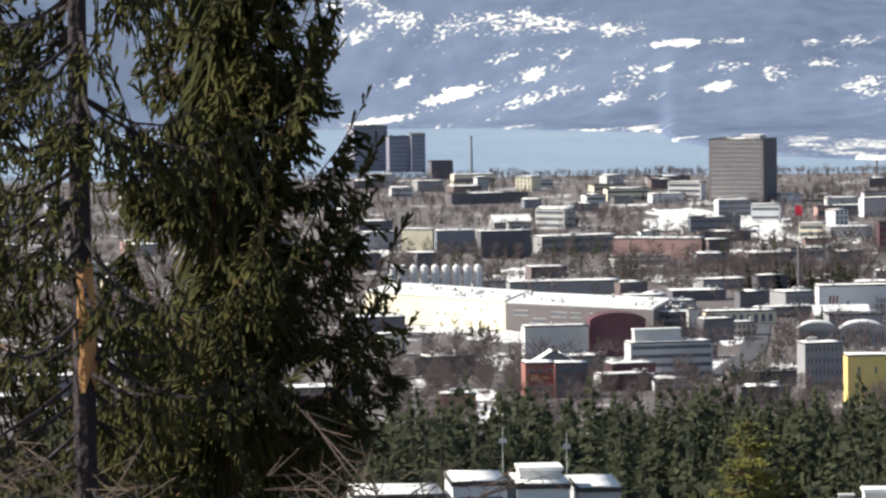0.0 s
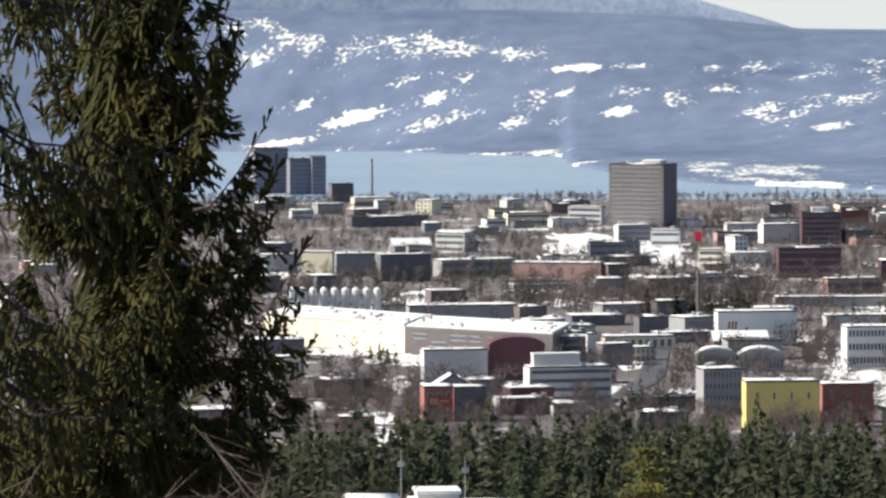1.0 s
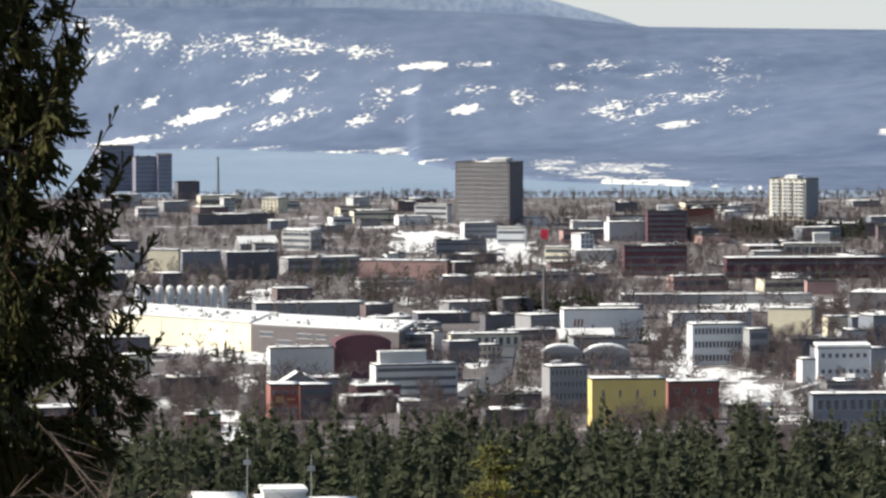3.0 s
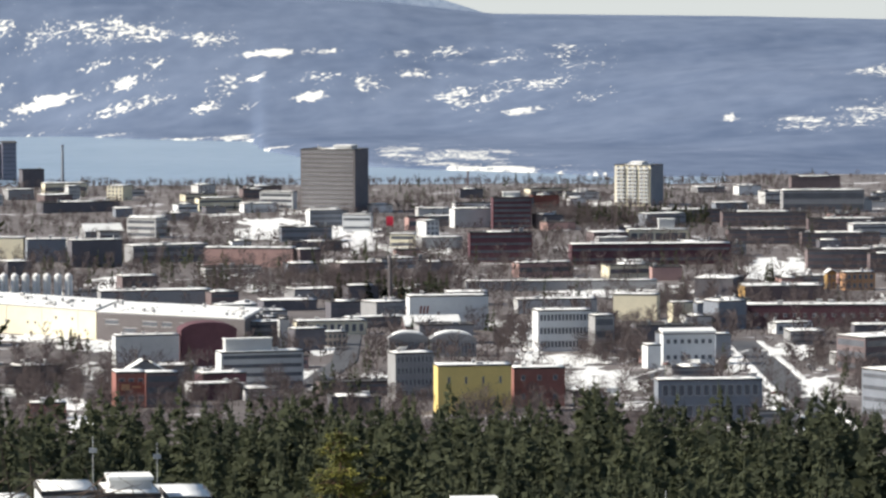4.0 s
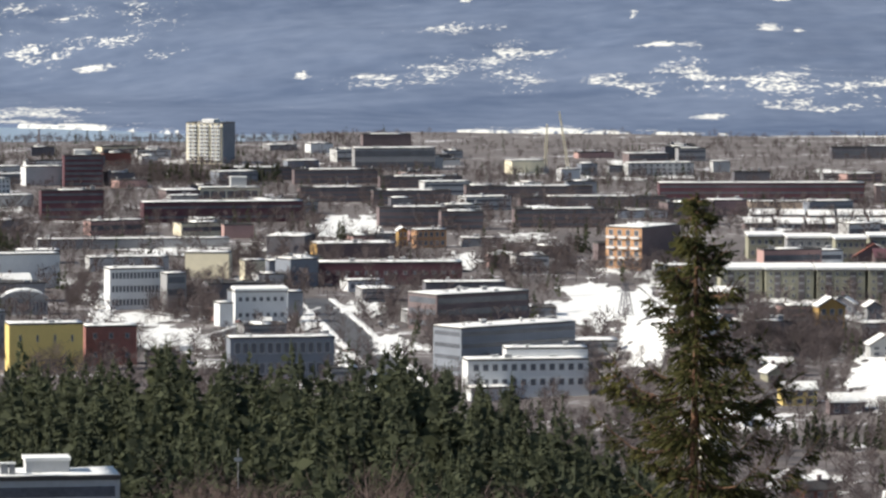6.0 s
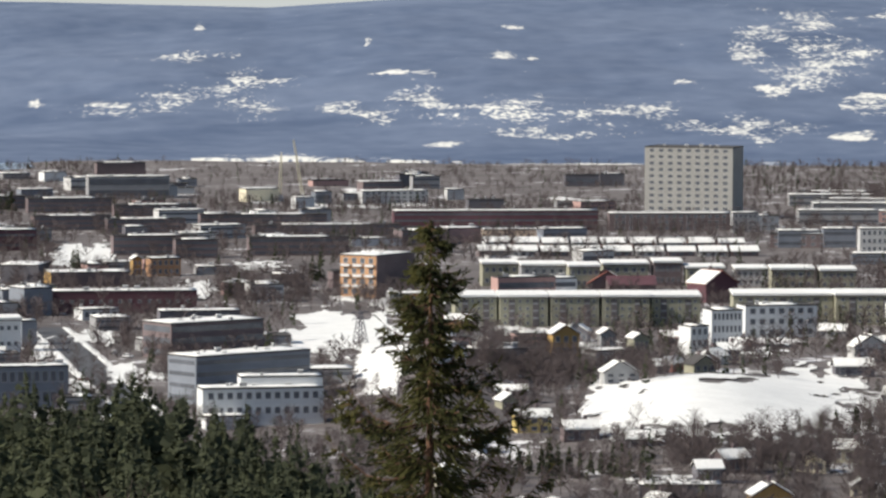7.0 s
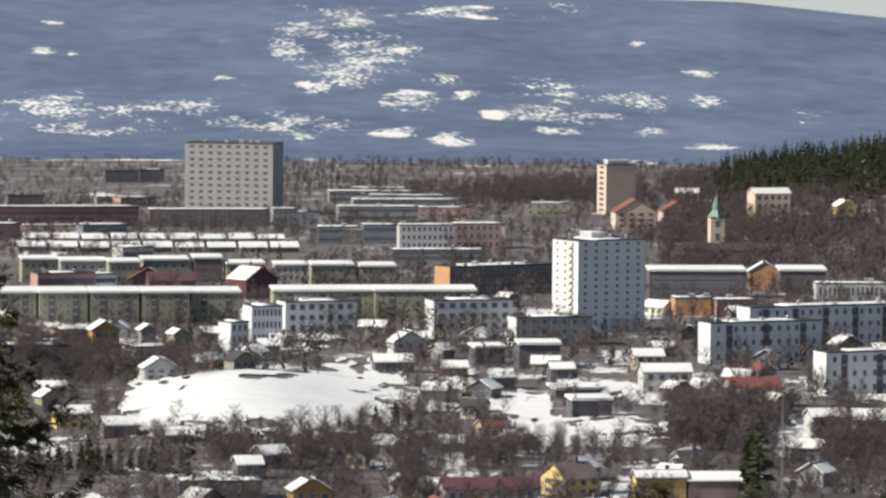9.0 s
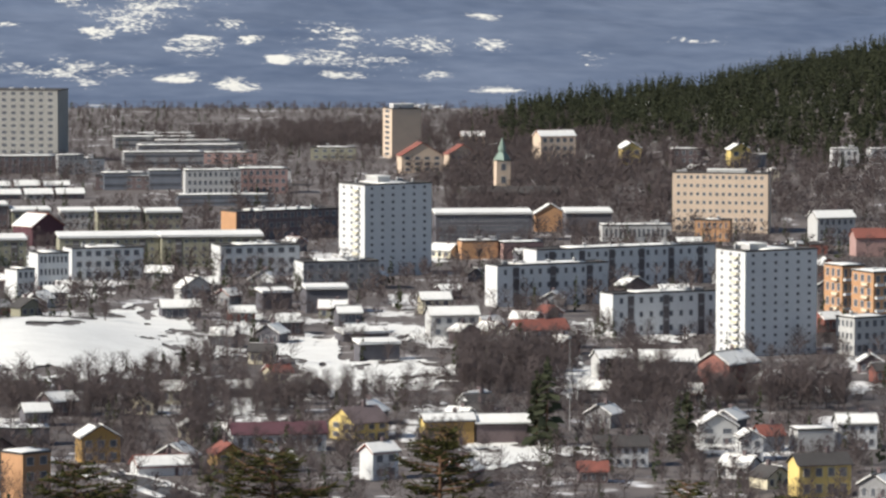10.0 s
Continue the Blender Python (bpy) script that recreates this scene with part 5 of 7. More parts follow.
block("house", "slate house on the wooded slope", "house", 1081.4, 2461.9, -2.1, 9.7, 8, 6.1, "slate", roof='flat', floors=2, bays=2, snow=1)
block("house", "white house on the wooded slope", "house", 1110.3, 2418.5, -16.3, 14.4, 8, 8.8, "white", roof='flat', floors=2, bays=4, snow=1)
block("house", "white house on the wooded slope", "house", 1127.2, 2412.7, -6.6, 11.1, 8, 7.0, "white", roof='flat', floors=2, bays=2, snow=1)
block("house", "cream house on the wooded slope", "house", 1046.1, 2468.5, -3.2, 5.1, 8, 2.8, "cream", roof='gable_end', floors=2, bays=2, snow=1)
block("house", "cream house on the wooded slope", "house", 1061.8, 2400.9, -15.6, 4.8, 8, 4.4, "cream", roof='gable_end', floors=2, bays=2, snow=1)

# the villas
block("house", "bright yellow house with a brown roof", "house", 486.9, 1400.6, 15.9, 12.0, 13.2, 5.4, "yellow", roof='gable', snow=0, roof_mat='brick', floors=2, bays=3, side_bays=2)
block("school_hall", "long white hall with a dark red roof", "hall", 455.5, 1381.8, -9.3, 27.2, 9, 5.2, "white", roof='gable', roof_mat='maroon', snow=0, floors=1, bays=9)
block("house", "long house with a yellow end and snow roof", "house", 507.2, 1380.2, -5.9, 14.8, 5.4, 7.0, "ochre", roof='gable', snow=1, side_wall='yellow')
block("house", "long terrace with a snowy roof", "house", 523.4, 1379.3, -10.8, 15.5, 8.4, 5.9, "brick", roof='gable', snow=1)
block("house", "white house with a red roof", "house", 460.1, 1306.5, 15.7, 8.6, 6.4, 7.5, "white", roof='gable', roof_mat='tile', snow=0.2, floors=2, bays=2)
block("house", "house with a red tile roof", "house", 425.2, 1334.9, 1.3, 8.5, 8, 5.4, "ochre", roof='gable_end', roof_mat='tile', snow=0.4, floors=2, bays=2)
block("house", "ochre wooden house with a gable", "house", 397.2, 1366.6, -3.1, 11.2, 8, 7.1, "ochre", roof='gable_end', floors=2, bays=3, snow=0.6)
block("apartment_block", "orange block of flats with windows", "apartments", 355.3, 1290.5, 24.6, 9.7, 8.8, 12.4, "orange", floors=3, bays=2)
block("warehouse", "long dark sheds with white roofs", "shed", 384.4, 1416.4, -10.2, 23.8, 9, 4.8, "dark")
block("house", "long low house with a red roof", "house", 405.5, 1332.9, -0.9, 15.2, 8.5, 2.7, "white", roof='gable', roof_mat='tile', snow=0.2)
block("house", "white house with a dark roof", "house", 534.3, 1312.6, -14.0, 14.5, 8, 5.9, "white", roof='gable', snow=0.1, floors=2, bays=6)
block("house", "pale grey wooden house with a steep gable", "house", 580.3, 1351.9, -14.6, 11.4, 8, 5.6, "pale", roof='gable_end', floors=2, bays=2, snow=0.6)
block("house", "white house with a steep gable", "house", 574.0, 1313.2, -13.1, 6.5, 8, 6.6, "white", roof='gable_end', floors=2, bays=2)
block("house", "grey house with a red tile roof", "house", 587.7, 1331.0, -2.5, 7.0, 8, 5.1, "slate", roof='gable', roof_mat='tile', snow=0)
block("house", "white house with a snowy roof", "house", 614.7, 1330.0, -14.1, 11.4, 8, 7.4, "white", roof='gable', snow=1, floors=2, bays=4)
block("house", "low house with a snow roof", "house", 600.7, 1329.7, -5.8, 11.0, 8, 6.1, "pale", snow=1)
block("house", "yellow house with a dark hip roof", "house", 558.3, 1230.4, -3.4, 14.8, 8.4, 8.7, "yellow", roof='gable', snow=0, floors=2, bays=4)
block("house", "white villa with a red roof", "house", 641.1, 1651.8, -0.1, 18.4, 10.5, 7.1, "white", roof='gable', roof_mat='tile', floors=2, bays=5, snow=0.4)
block("house", "pale villa under thick snow", "house", 627.8, 1703.8, -7.4, 17.7, 9.7, 8.0, "pale", roof='gable', floors=2, bays=4, snow=1)
block("house", "beige villa under snow", "house", 656.5, 1801.2, -7.1, 11.3, 8, 5.3, "cream", roof='gable', floors=2, bays=3, snow=1)
block("house", "dark bungalow with a broad snow roof", "house", 572.2, 1627.4, -4.1, 14.1, 8, 5.5, "dark", snow=1, roof='shed')
block("house", "dark bungalow with a snow roof", "house", 592.5, 1701.4, -0.4, 17.1, 9.6, 2.4, "dark", snow=1, roof='shed')
block("house", "dark bungalow with a snow roof", "house", 618.1, 1817.1, -9.3, 15.9, 8.6, 8.8, "dark", snow=1, roof='shed')
block("house", "dark villa with a snow roof", "house", 604.6, 1838.1, 0.2, 11.9, 8, 5.9, "dark", snow=1, roof='shed')
block("house", "dark villa with snow on the roof", "house", 613.0, 1864.8, 0.9, 9.7, 8, 4.8, "dark", roof='gable', floors=2, bays=3, snow=0.9)
block("house", "dark villa with snow on the roof", "house", 619.4, 1824.9, 1.3, 14.8, 8.4, 7.0, "dark", roof='gable', floors=2, bays=3, snow=0.9)
block("house", "red villa with snow on the roof", "house", 574.2, 1785.1, -9.3, 9.4, 8, 3.5, "tile", roof='gable', floors=2, bays=3, snow=0.9)
block("house", "pale villa with snow on the roof", "house", 584.4, 1876.1, 3.9, 13.8, 8, 5.5, "pale", roof='gable_end', floors=2, bays=3, snow=0.9)
block("house", "dark villa with snow on the roof", "house", 556.7, 1805.3, -7.9, 14.7, 8, 3.9, "dark", roof='gable', floors=2, bays=3, snow=0.9)
block("house", "dark villa with snow on the roof", "house", 596.8, 1729.0, -6.3, 8.6, 8, 7.4, "dark", roof='gable', floors=2, bays=3, snow=0.9)
block("house", "brown villa with snow on the roof", "house", 575.1, 1734.2, -1.8, 9.3, 8, 4.3, "brick", roof='gable', floors=2, bays=3, snow=0.9)
block("house", "dark villa with snow on the roof", "house", 592.7, 1709.1, 1.7, 7.7, 8, 2.5, "dark", roof='gable', floors=2, bays=3, snow=0.9)
block("house", "pale villa with snow on the roof", "house", 454.2, 1757.4, -1.8, 12.7, 8, 4.1, "pale", roof='gable_end', floors=2, bays=3, snow=0.9)
block("house", "olive-yellow villa with snow on the roof", "house", 490.6, 1869.7, 6.2, 6.2, 8, 10.3, "olive", roof='gable_end', floors=2, bays=3, snow=0.9)
block("house", "ochre villa with snow on the roof", "house", 473.5, 1919.5, 1.8, 10.8, 8, 8.8, "ochre", roof='gable_end', floors=2, bays=3, snow=0.9)
block("house", "grey villa with snow on the roof", "house", 493.4, 1929.0, -2.0, 6.2, 8, 7.7, "grey", roof='gable_end', floors=2, bays=3, snow=0.9)
block("house", "yellow villa with snow on the roof", "house", 387.8, 1615.2, -1.1, 11.5, 8, 4.9, "yellow", roof='gable', floors=2, bays=3, snow=0.9)
block("house", "brown villa with snow on the roof", "house", 396.4, 1584.3, -3.6, 11.5, 8, 3.7, "brick", roof='gable', floors=2, bays=3, snow=0.9)
block("house", "dark villa with snow on the roof", "house", 408.0, 1554.5, -5.6, 8.7, 8, 2.5, "dark", roof='gable', floors=2, bays=3, snow=0.9)
block("house", "cream villa with snow on the roof", "house", 527.2, 1872.3, -5.7, 8.5, 8, 4.8, "cream", roof='gable', floors=2, bays=3, snow=0.9)
block("house", "brown villa with snow on the roof", "house", 480.5, 1800.0, 2.7, 5.1, 8, 3.0, "brick", roof='gable', floors=2, bays=3, snow=0.9)
block("house", "terrace with snow-striped roofs", "terrace", 625.2, 1543.1, -0.1, 12.4, 8, 6.8, "pale", roof='gable', floors=2, bays=5, snow=1)
block("house", "terrace with snow-striped roofs", "terrace", 639.9, 1531.7, -12.4, 18.8, 10.2, 6.5, "pale", roof='gable', floors=2, bays=5, snow=1)
block("house", "red wooden house with white snow roofs", "house", 644.2, 1491.2, -58.4, 12.3, 16.8, 9.4, "red", roof='gable_end', left=False, snow=1)

# open snow
field("snow_field", 16.01, 1746, 43.4, 104.0, 7, "open snow lying in the sun", "ground", 0.5, SNOW, 0.8)
field("snow_field", 14.42, 1715, 13.4, 45.0, 11, "open snow lying in the sun", "ground", 0.5, SNOW, 0.8)
field("snow_field", 18.80, 1707, 9.0, 99.0, 77, "open snow lying in the sun", "ground", 0.5, SNOW, 0.8)
field("snow_field", 11.44, 2086, 29.7, 120.0, 69, "open snow lying in the sun", "ground", 0.5, SNOW, 0.8)
field("snow_field", 11.87, 1868, 14.6, 120.0, 52, "open snow lying in the sun", "ground", 0.5, SNOW, 0.8)
field("snow_field", 8.45, 2594, 18.8, 112.0, 5, "open snow lying in the sun", "ground", 0.5, SNOW, 0.8)
field("snow_field", 8.59, 2061, 9.8, 41.0, 31, "open snow lying in the sun", "ground", 0.5, SNOW, 0.8)
field("snow_field", 8.89, 1894, 7.4, 52.0, 95, "open snow lying in the sun", "ground", 0.5, SNOW, 0.8)
field("snow_field", 9.71, 2349, 11.1, 63.0, 77, "open snow lying in the sun", "ground", 0.5, SNOW, 0.8)
field("snow_field", 2.65, 2977, 23.3, 123.0, 45, "open snow lying in the sun", "ground", 0.5, SNOW, 0.8)
field("snow_field", 3.48, 2931, 21.3, 75.0, 33, "open snow lying in the sun", "ground", 0.5, SNOW, 0.8)
field("snow_field", 4.41, 2805, 21.9, 79.0, 59, "open snow lying in the sun", "ground", 0.5, SNOW, 0.8)
field("snow_field", 2.81, 2659, 35.6, 27.0, 84, "open snow lying in the sun", "ground", 0.5, SNOW, 0.8)
field("snow_field", 6.66, 2432, 33.9, 50.0, 54, "open snow lying in the sun", "ground", 0.5, SNOW, 0.8)
field("snow_field", 3.83, 1932, 4.3, 28.0, 19, "open snow lying in the sun", "ground", 0.5, SNOW, 0.8)
field("snow_field", 2.59, 2464, 12.4, 44.0, 8, "open snow lying in the sun", "ground", 0.5, SNOW, 0.8)
field("snow_field", 14.46, 1752, 10.8, 100.0, 82, "open snow lying in the sun", "ground", 0.5, SNOW, 0.8)
field("snow_field", 18.37, 1755, 17.6, 33.0, 5, "open snow lying in the sun", "ground", 0.5, SNOW, 0.8)
field("snow_field", 19.65, 1675, 20.6, 47.0, 64, "open snow lying in the sun", "ground", 0.5, SNOW, 0.8)
field("snow_field", 19.91, 1818, 10.1, 34.0, 43, "open snow lying in the sun", "ground", 0.5, SNOW, 0.8)
field("snow_field", 21.58, 1669, 9.3, 57.0, 27, "open snow lying in the sun", "ground", 0.5, SNOW, 0.8)
field("snow_field", 13.22, 2101, 11.7, 37.0, 17, "open snow lying in the sun", "ground", 0.5, SNOW, 0.8)
field("snow_field", 7.96, 1989, 4.4, 41.0, 94, "open snow lying in the sun", "ground", 0.5, SNOW, 0.8)
field("snow_field", 6.46, 1897, 14.8, 35.0, 73, "open snow lying in the sun", "ground", 0.5, SNOW, 0.8)
field("snow_field", 17.88, 1846, 10.3, 34.0, 17, "open snow lying in the sun", "ground", 0.5, SNOW, 0.8)
field("snow_field", 16.79, 1865, 16.6, 69.0, 81, "open snow lying in the sun", "ground", 0.5, SNOW, 0.8)
field("snow_field", 22.54, 1819, 12.2, 29.0, 53, "open snow lying in the sun", "ground", 0.5, SNOW, 0.8)
field("snow_field", 15.6, 1690, 40.0, 70.0, 3, "open snow lying in the sun", "ground", 0.5, SNOW, 0.6)
field("snow_field", 23.12, 1468, 8.2, 14.0, 14, "open snow lying in the sun", "ground", 0.5, SNOW, 0.8)
field("snow_field", 21.52, 1451, 8.1, 15.0, 22, "open snow lying in the sun", "ground", 0.5, SNOW, 0.8)
field("snow_field", 23.00, 3632, 22.3, 462.0, 56, "open snow lying in the sun", "ground", 0.5, SNOW, 0.8)
field("snow_field", 22.20, 3224, 21.6, 40.0, 48, "open snow lying in the sun", "ground", 0.5, SNOW, 0.8)
field("snow_field", 21.60, 2804, 14.1, 26.0, 20, "open snow lying in the sun", "ground", 0.5, SNOW, 0.8)
field("snow_field", 0.44, 2108, 9.4, 30.0, 8, "open snow lying in the sun", "ground", 0.5, SNOW, 0.8)
field("snow_field", 0.06, 2147, 19.2, 23.0, 54, "open snow lying in the sun", "ground", 0.5, SNOW, 0.8)
field("snow_field", 5.60, 2049, 5.7, 51.0, 38, "open snow lying in the sun", "ground", 0.5, SNOW, 0.8)
field("snow_field", 13.65, 2093, 11.7, 21.0, 19, "open snow lying in the sun", "ground", 0.5, SNOW, 0.8)
field("snow_field", 3.68, 2826, 11.0, 76.0, 59, "heap of pale sandy gravel", "ground", 0.5, SNOW_OLD, 0.8)
clearing(-0.72, 4797, 56, 30, 0.5)
clearing(0.57, 4762, 86, 33, 0.5)
clearing(1.39, 4743, 26, 22, 0.5)
clearing(2.58, 4663, 27, 10, 1)
clearing(3.31, 4665, 21, 9, 1)
clearing(2.01, 4712, 25, 26, 0.5)
clearing(-0.05, 4729, 19, 9, 0.5)
clearing(0.83, 4690, 25, 9, 0.5)
clearing(1.50, 4671, 19, 12, 0.5)
clearing(0.93, 4638, 38, 16, 0.8)
clearing(-0.44, 4697, 21, 9, 0.8)
clearing(0.10, 4647, 31, 12, 1)
clearing(1.03, 4583, 37, 16, 0.62)
clearing(2.12, 4597, 14, 48, 0.62)
clearing(1.96, 4541, 12, 15, 1)
clearing(2.45, 4527, 16, 10, 0.8)
clearing(2.53, 4602, 10, 9, 0.8)
clearing(3.20, 4568, 25, 18, 0.5)
clearing(3.13, 4528, 12, 10, 1)
clearing(3.72, 4537, 20, 32, 0.5)
clearing(4.08, 4651, 21, 14, 0.5)
clearing(4.65, 4646, 25, 27, 0.5)
clearing(4.54, 4575, 33, 16, 0.5)
clearing(4.91, 4482, 32, 54, 0.5)
clearing(5.32, 4628, 25, 30, 0.5)
clearing(6.19, 4598, 29, 63, 0.5)
clearing(5.83, 4490, 24, 22, 0.62)
clearing(5.60, 4389, 20, 15, 0.8)
clearing(6.35, 4433, 16, 28, 0.5)
clearing(5.42, 4506, 16, 20, 0.5)
clearing(4.19, 3995, 22, 112, 0.5)
clearing(4.86, 3927, 39, 117, 0.62)
clearing(5.73, 3750, 40, 32, 0.5)
clearing(6.25, 3711, 27, 32, 0.62)
clearing(-0.83, 4623, 46, 10, 1)
clearing(0.05, 4559, 37, 9, 1)
clearing(0.78, 4490, 24, 9, 1)
clearing(1.71, 4422, 26, 10, 1)
clearing(2.25, 4408, 18, 27, 1)
clearing(2.43, 4385, 12, 9, 1)
clearing(2.64, 4172, 38, 9, 1)
clearing(4.19, 3836, 28, 9, 1)
clearing(5.06, 3785, 48, 22, 1)
clearing(9.54, 4417, 20, 34, 0.62)
clearing(10.01, 4423, 16, 12, 0.62)
clearing(9.73, 4622, 4, 63, 1)
clearing(11.64, 4468, 4, 26, 1)
clearing(13.26, 4542, 12, 24, 0.8)
clearing(13.16, 4362, 12, 27, 1)
clearing(13.49, 4341, 4, 22, 1)
clearing(11.92, 4254, 15, 9, 1)
clearing(12.33, 4252, 19, 18, 0.62)
clearing(10.68, 4272, 15, 36, 0.62)
clearing(10.16, 4235, 23, 108, 0.5)
clearing(10.37, 4121, 22, 69, 0.62)
clearing(9.54, 4195, 23, 56, 0.5)
clearing(8.97, 4165, 45, 56, 0.5)
clearing(11.35, 4083, 18, 46, 0.62)
clearing(12.18, 4122, 26, 60, 0.5)
clearing(12.23, 4040, 47, 48, 0.5)
clearing(13.21, 4035, 44, 69, 0.62)
clearing(13.98, 4017, 22, 50, 0.5)
clearing(14.45, 4005, 36, 56, 0.62)
clearing(14.91, 4038, 18, 36, 0.62)
clearing(15.43, 3966, 32, 40, 0.5)
clearing(14.55, 3924, 14, 34, 0.5)
clearing(12.44, 3848, 17, 18, 0.8)
clearing(13.37, 3915, 21, 28, 0.5)
clearing(13.93, 3900, 21, 27, 0.5)
clearing(7.89, 4221, 5, 21, 1)
clearing(16.51, 4548, 41, 122, 0.62)
clearing(16.92, 4359, 35, 114, 0.62)
clearing(16.67, 4242, 42, 90, 0.5)
clearing(15.94, 4410, 16, 111, 0.62)
clearing(17.13, 4392, 20, 42, 0.8)
clearing(16.25, 4167, 13, 42, 1)
clearing(17.29, 4089, 19, 64, 1)
clearing(17.98, 4644, 37, 62, 1)
clearing(17.65, 4203, 15, 26, 0.62)
clearing(17.91, 4128, 9, 21, 1)
clearing(17.21, 3885, 17, 30, 1)
clearing(17.78, 3840, 16, 44, 1)
clearing(18.27, 4008, 10, 27, 1)
clearing(18.84, 4140, 30, 90, 0.62)
clearing(18.99, 4017, 47, 44, 0.62)
clearing(18.97, 3933, 21, 22, 0.8)
clearing(19.87, 4110, 30, 40, 0.62)
clearing(19.97, 3948, 18, 28, 0.5)
clearing(15.22, 4200, 8, 20, 0.8)
clearing(16.00, 3939, 39, 64, 0.62)
clearing(16.20, 3882, 17, 63, 0.62)
clearing(20.69, 3855, 16, 40, 0.8)
clearing(20.64, 4107, 15, 28, 0.5)
clearing(20.48, 4284, 10, 27, 0.8)
clearing(19.86, 4446, 8, 18, 0.8)
clearing(18.98, 4722, 25, 40, 0.5)
clearing(15.99, 4683, 21, 40, 0.5)
clearing(13.83, 3654, 44, 9, 1)
clearing(14.55, 3660, 10, 9, 1)
clearing(16.21, 3666, 20, 9, 1)
clearing(10.66, 3687, 66, 58, 1)
clearing(12.13, 3666, 33, 9, 1)
clearing(14.05, 3657, 45, 9, 1)
clearing(22.93, 4191, 28, 18, 0.8)
clearing(20.73, 3846, 17, 34, 1)
clearing(21.82, 4041, 13, 39, 0.62)
clearing(20.60, 4272, 12, 30, 0.8)
clearing(19.96, 3654, 24, 32, 0.62)
clearing(-1.08, 4838, 32, 24, 0.5)
clearing(7.87, 4233, 6, 30, 1)
build_hills()

# roads, masts and vehicles
road([(295, 2097), (288, 1967), (280, 1828), (272, 1698)], 12.0, "grey road between snow banks")
road([(388, 1341), (395, 1322), (396, 1280)], 8.0, "grey road among the villas")
road([(104, 1905), (123, 2008), (135, 2162)], 10.0, "grey street between the works", banks=False)
road([(204, 1893), (234, 1918), (286, 2050)], 8.0, "grey yard road by a workshop")
silo(-23.0, 2279.9, 19.5, 1.75)
silo(-18.2, 2279.9, 19.5, 1.75)
silo(-13.4, 2280.0, 19.5, 1.75)
silo(-8.5, 2280.0, 19.5, 1.75)
silo(-3.7, 2280.0, 19.5, 1.75)
silo(1.1, 2280.0, 19.5, 1.75)
silo(5.9, 2280.0, 19.5, 1.75)
silo(10.8, 2280.0, 19.5, 1.75)
silo(15.6, 2279.9, 19.5, 1.75)
chimney(20.4, 3507.9, 30.1, 0.9, "slate")
chimney(291.9, 3395.5, 15.2, 0.7, "brick")
chimney(163.9, 2328.2, 23.4, 0.8, "umber")
pylon(404.9, 1981.0, 14.0, "steel lattice power pylon on the snowy slope")
crane(588.2, 3053.9, 38.9, -6.0)
crane(579.3, 3084.1, 29.8, 1.0)
sign_board(207.4, 2944.7, 4.0, 8.6)
dome(96.3, 2318.0, 7.8, 3.9)
mast(15.4, 639.8, 30.1)
mast(7.4, 650.0, 30.4)
mast(79.7, 635.0, 23.7)
mast(551.4, 1395.0, 30.2)
car(111.5, 1900.7, 352, "white", True)
car(109.7, 1928.9, 162, "slate", False)
car(248.1, 1974.5, 245, "red", False)
car(252.4, 1963.9, 140, "dark", False)
car(259.1, 1973.1, 149, "pale", True)
car(262.4, 1960.5, 240, "steel", False)
car(236.6, 1990.0, 206, "white", False)
car(241.5, 1975.3, 75, "slate", False)
car(208.5, 1860.3, 57, "red", False)
car(213.1, 1853.8, 193, "dark", True)
car(206.5, 1870.6, 272, "pale", False)
car(301.3, 1954.9, 91, "steel", False)
car(304.3, 1938.3, 321, "white", False)
car(272.9, 1916.7, 255, "slate", False)
car(272.6, 1844.0, 173, "red", False)
car(95.9, 1871.5, 92, "dark", False)
car(103.6, 1877.1, 45, "pale", False)
car(393.0, 1329.1, 251, "steel", False)
car(395.9, 1301.1, 139, "white", False)
car(-2.6, 2024.0, 263, "slate", False)
car(4.1, 2010.0, 280, "red", False)

# buildings below the near wood
block("office_building", "grey office with window bands among spruces", "office", 55.9, 641.1, -0.0, 17.8, 9, 20.0, "pale", floors=6, style='band', wh=0.4, hut=(0.0, 5.5, 2.2))
block("office_building", "white building with snowy roofs below the wood", "office", 3.6, 604.8, 4.6, 6.5, 12, 25.7, "white", floors=6, style='band', wh=0.3)
block("office_building", "white building with a roof hut below the wood", "office", 11.2, 604.7, 3.9, 6.3, 12, 25.3, "white", hut=(0, 5, 1.8), floors=6, style='band', wh=0.3)
block("office_building", "grey building with snow below the wood", "office", 18.1, 610.5, 3.3, 5.1, 12, 24.6, "pale")
block("office_building", "white low building with a snowy roof", "office", -6.0, 604.8, 5.5, 10.7, 12, 24.2, "white")
block("office_building", "pale building with a snowy roof below the wood", "office", 16.3, 644.6, 3.5, 11.1, 12, 23.1, "pale")

# thickets
grove(20.92, 1668, 17, 58, 119, 889, "thicket of leafless brown trees")
grove(23.92, 1600, 22, 34, 119, 515, "thicket of leafless brown trees")
grove(13.81, 1876, 32, 56, 136, 370, "thicket of leafless brown trees")
grove(21.02, 1692, 19, 60, 102, 65, "thicket of leafless brown trees")
grove(3.45, 2457, 60, 65, 187, 805, "thicket of leafless brown trees")
grove(1.24, 1876, 18, 62, 68, 815, "thicket of leafless brown trees")
grove(-0.08, 1888, 23, 54, 119, 794, "thicket of leafless brown trees")
grove(10.46, 2319, 21, 93, 102, 365, "thicket of leafless brown trees")
grove(7.20, 2290, 8, 88, 42, 712, "thicket of leafless brown trees")
grove(5.40, 2117, 6, 77, 42, 602, "thicket of leafless brown trees")
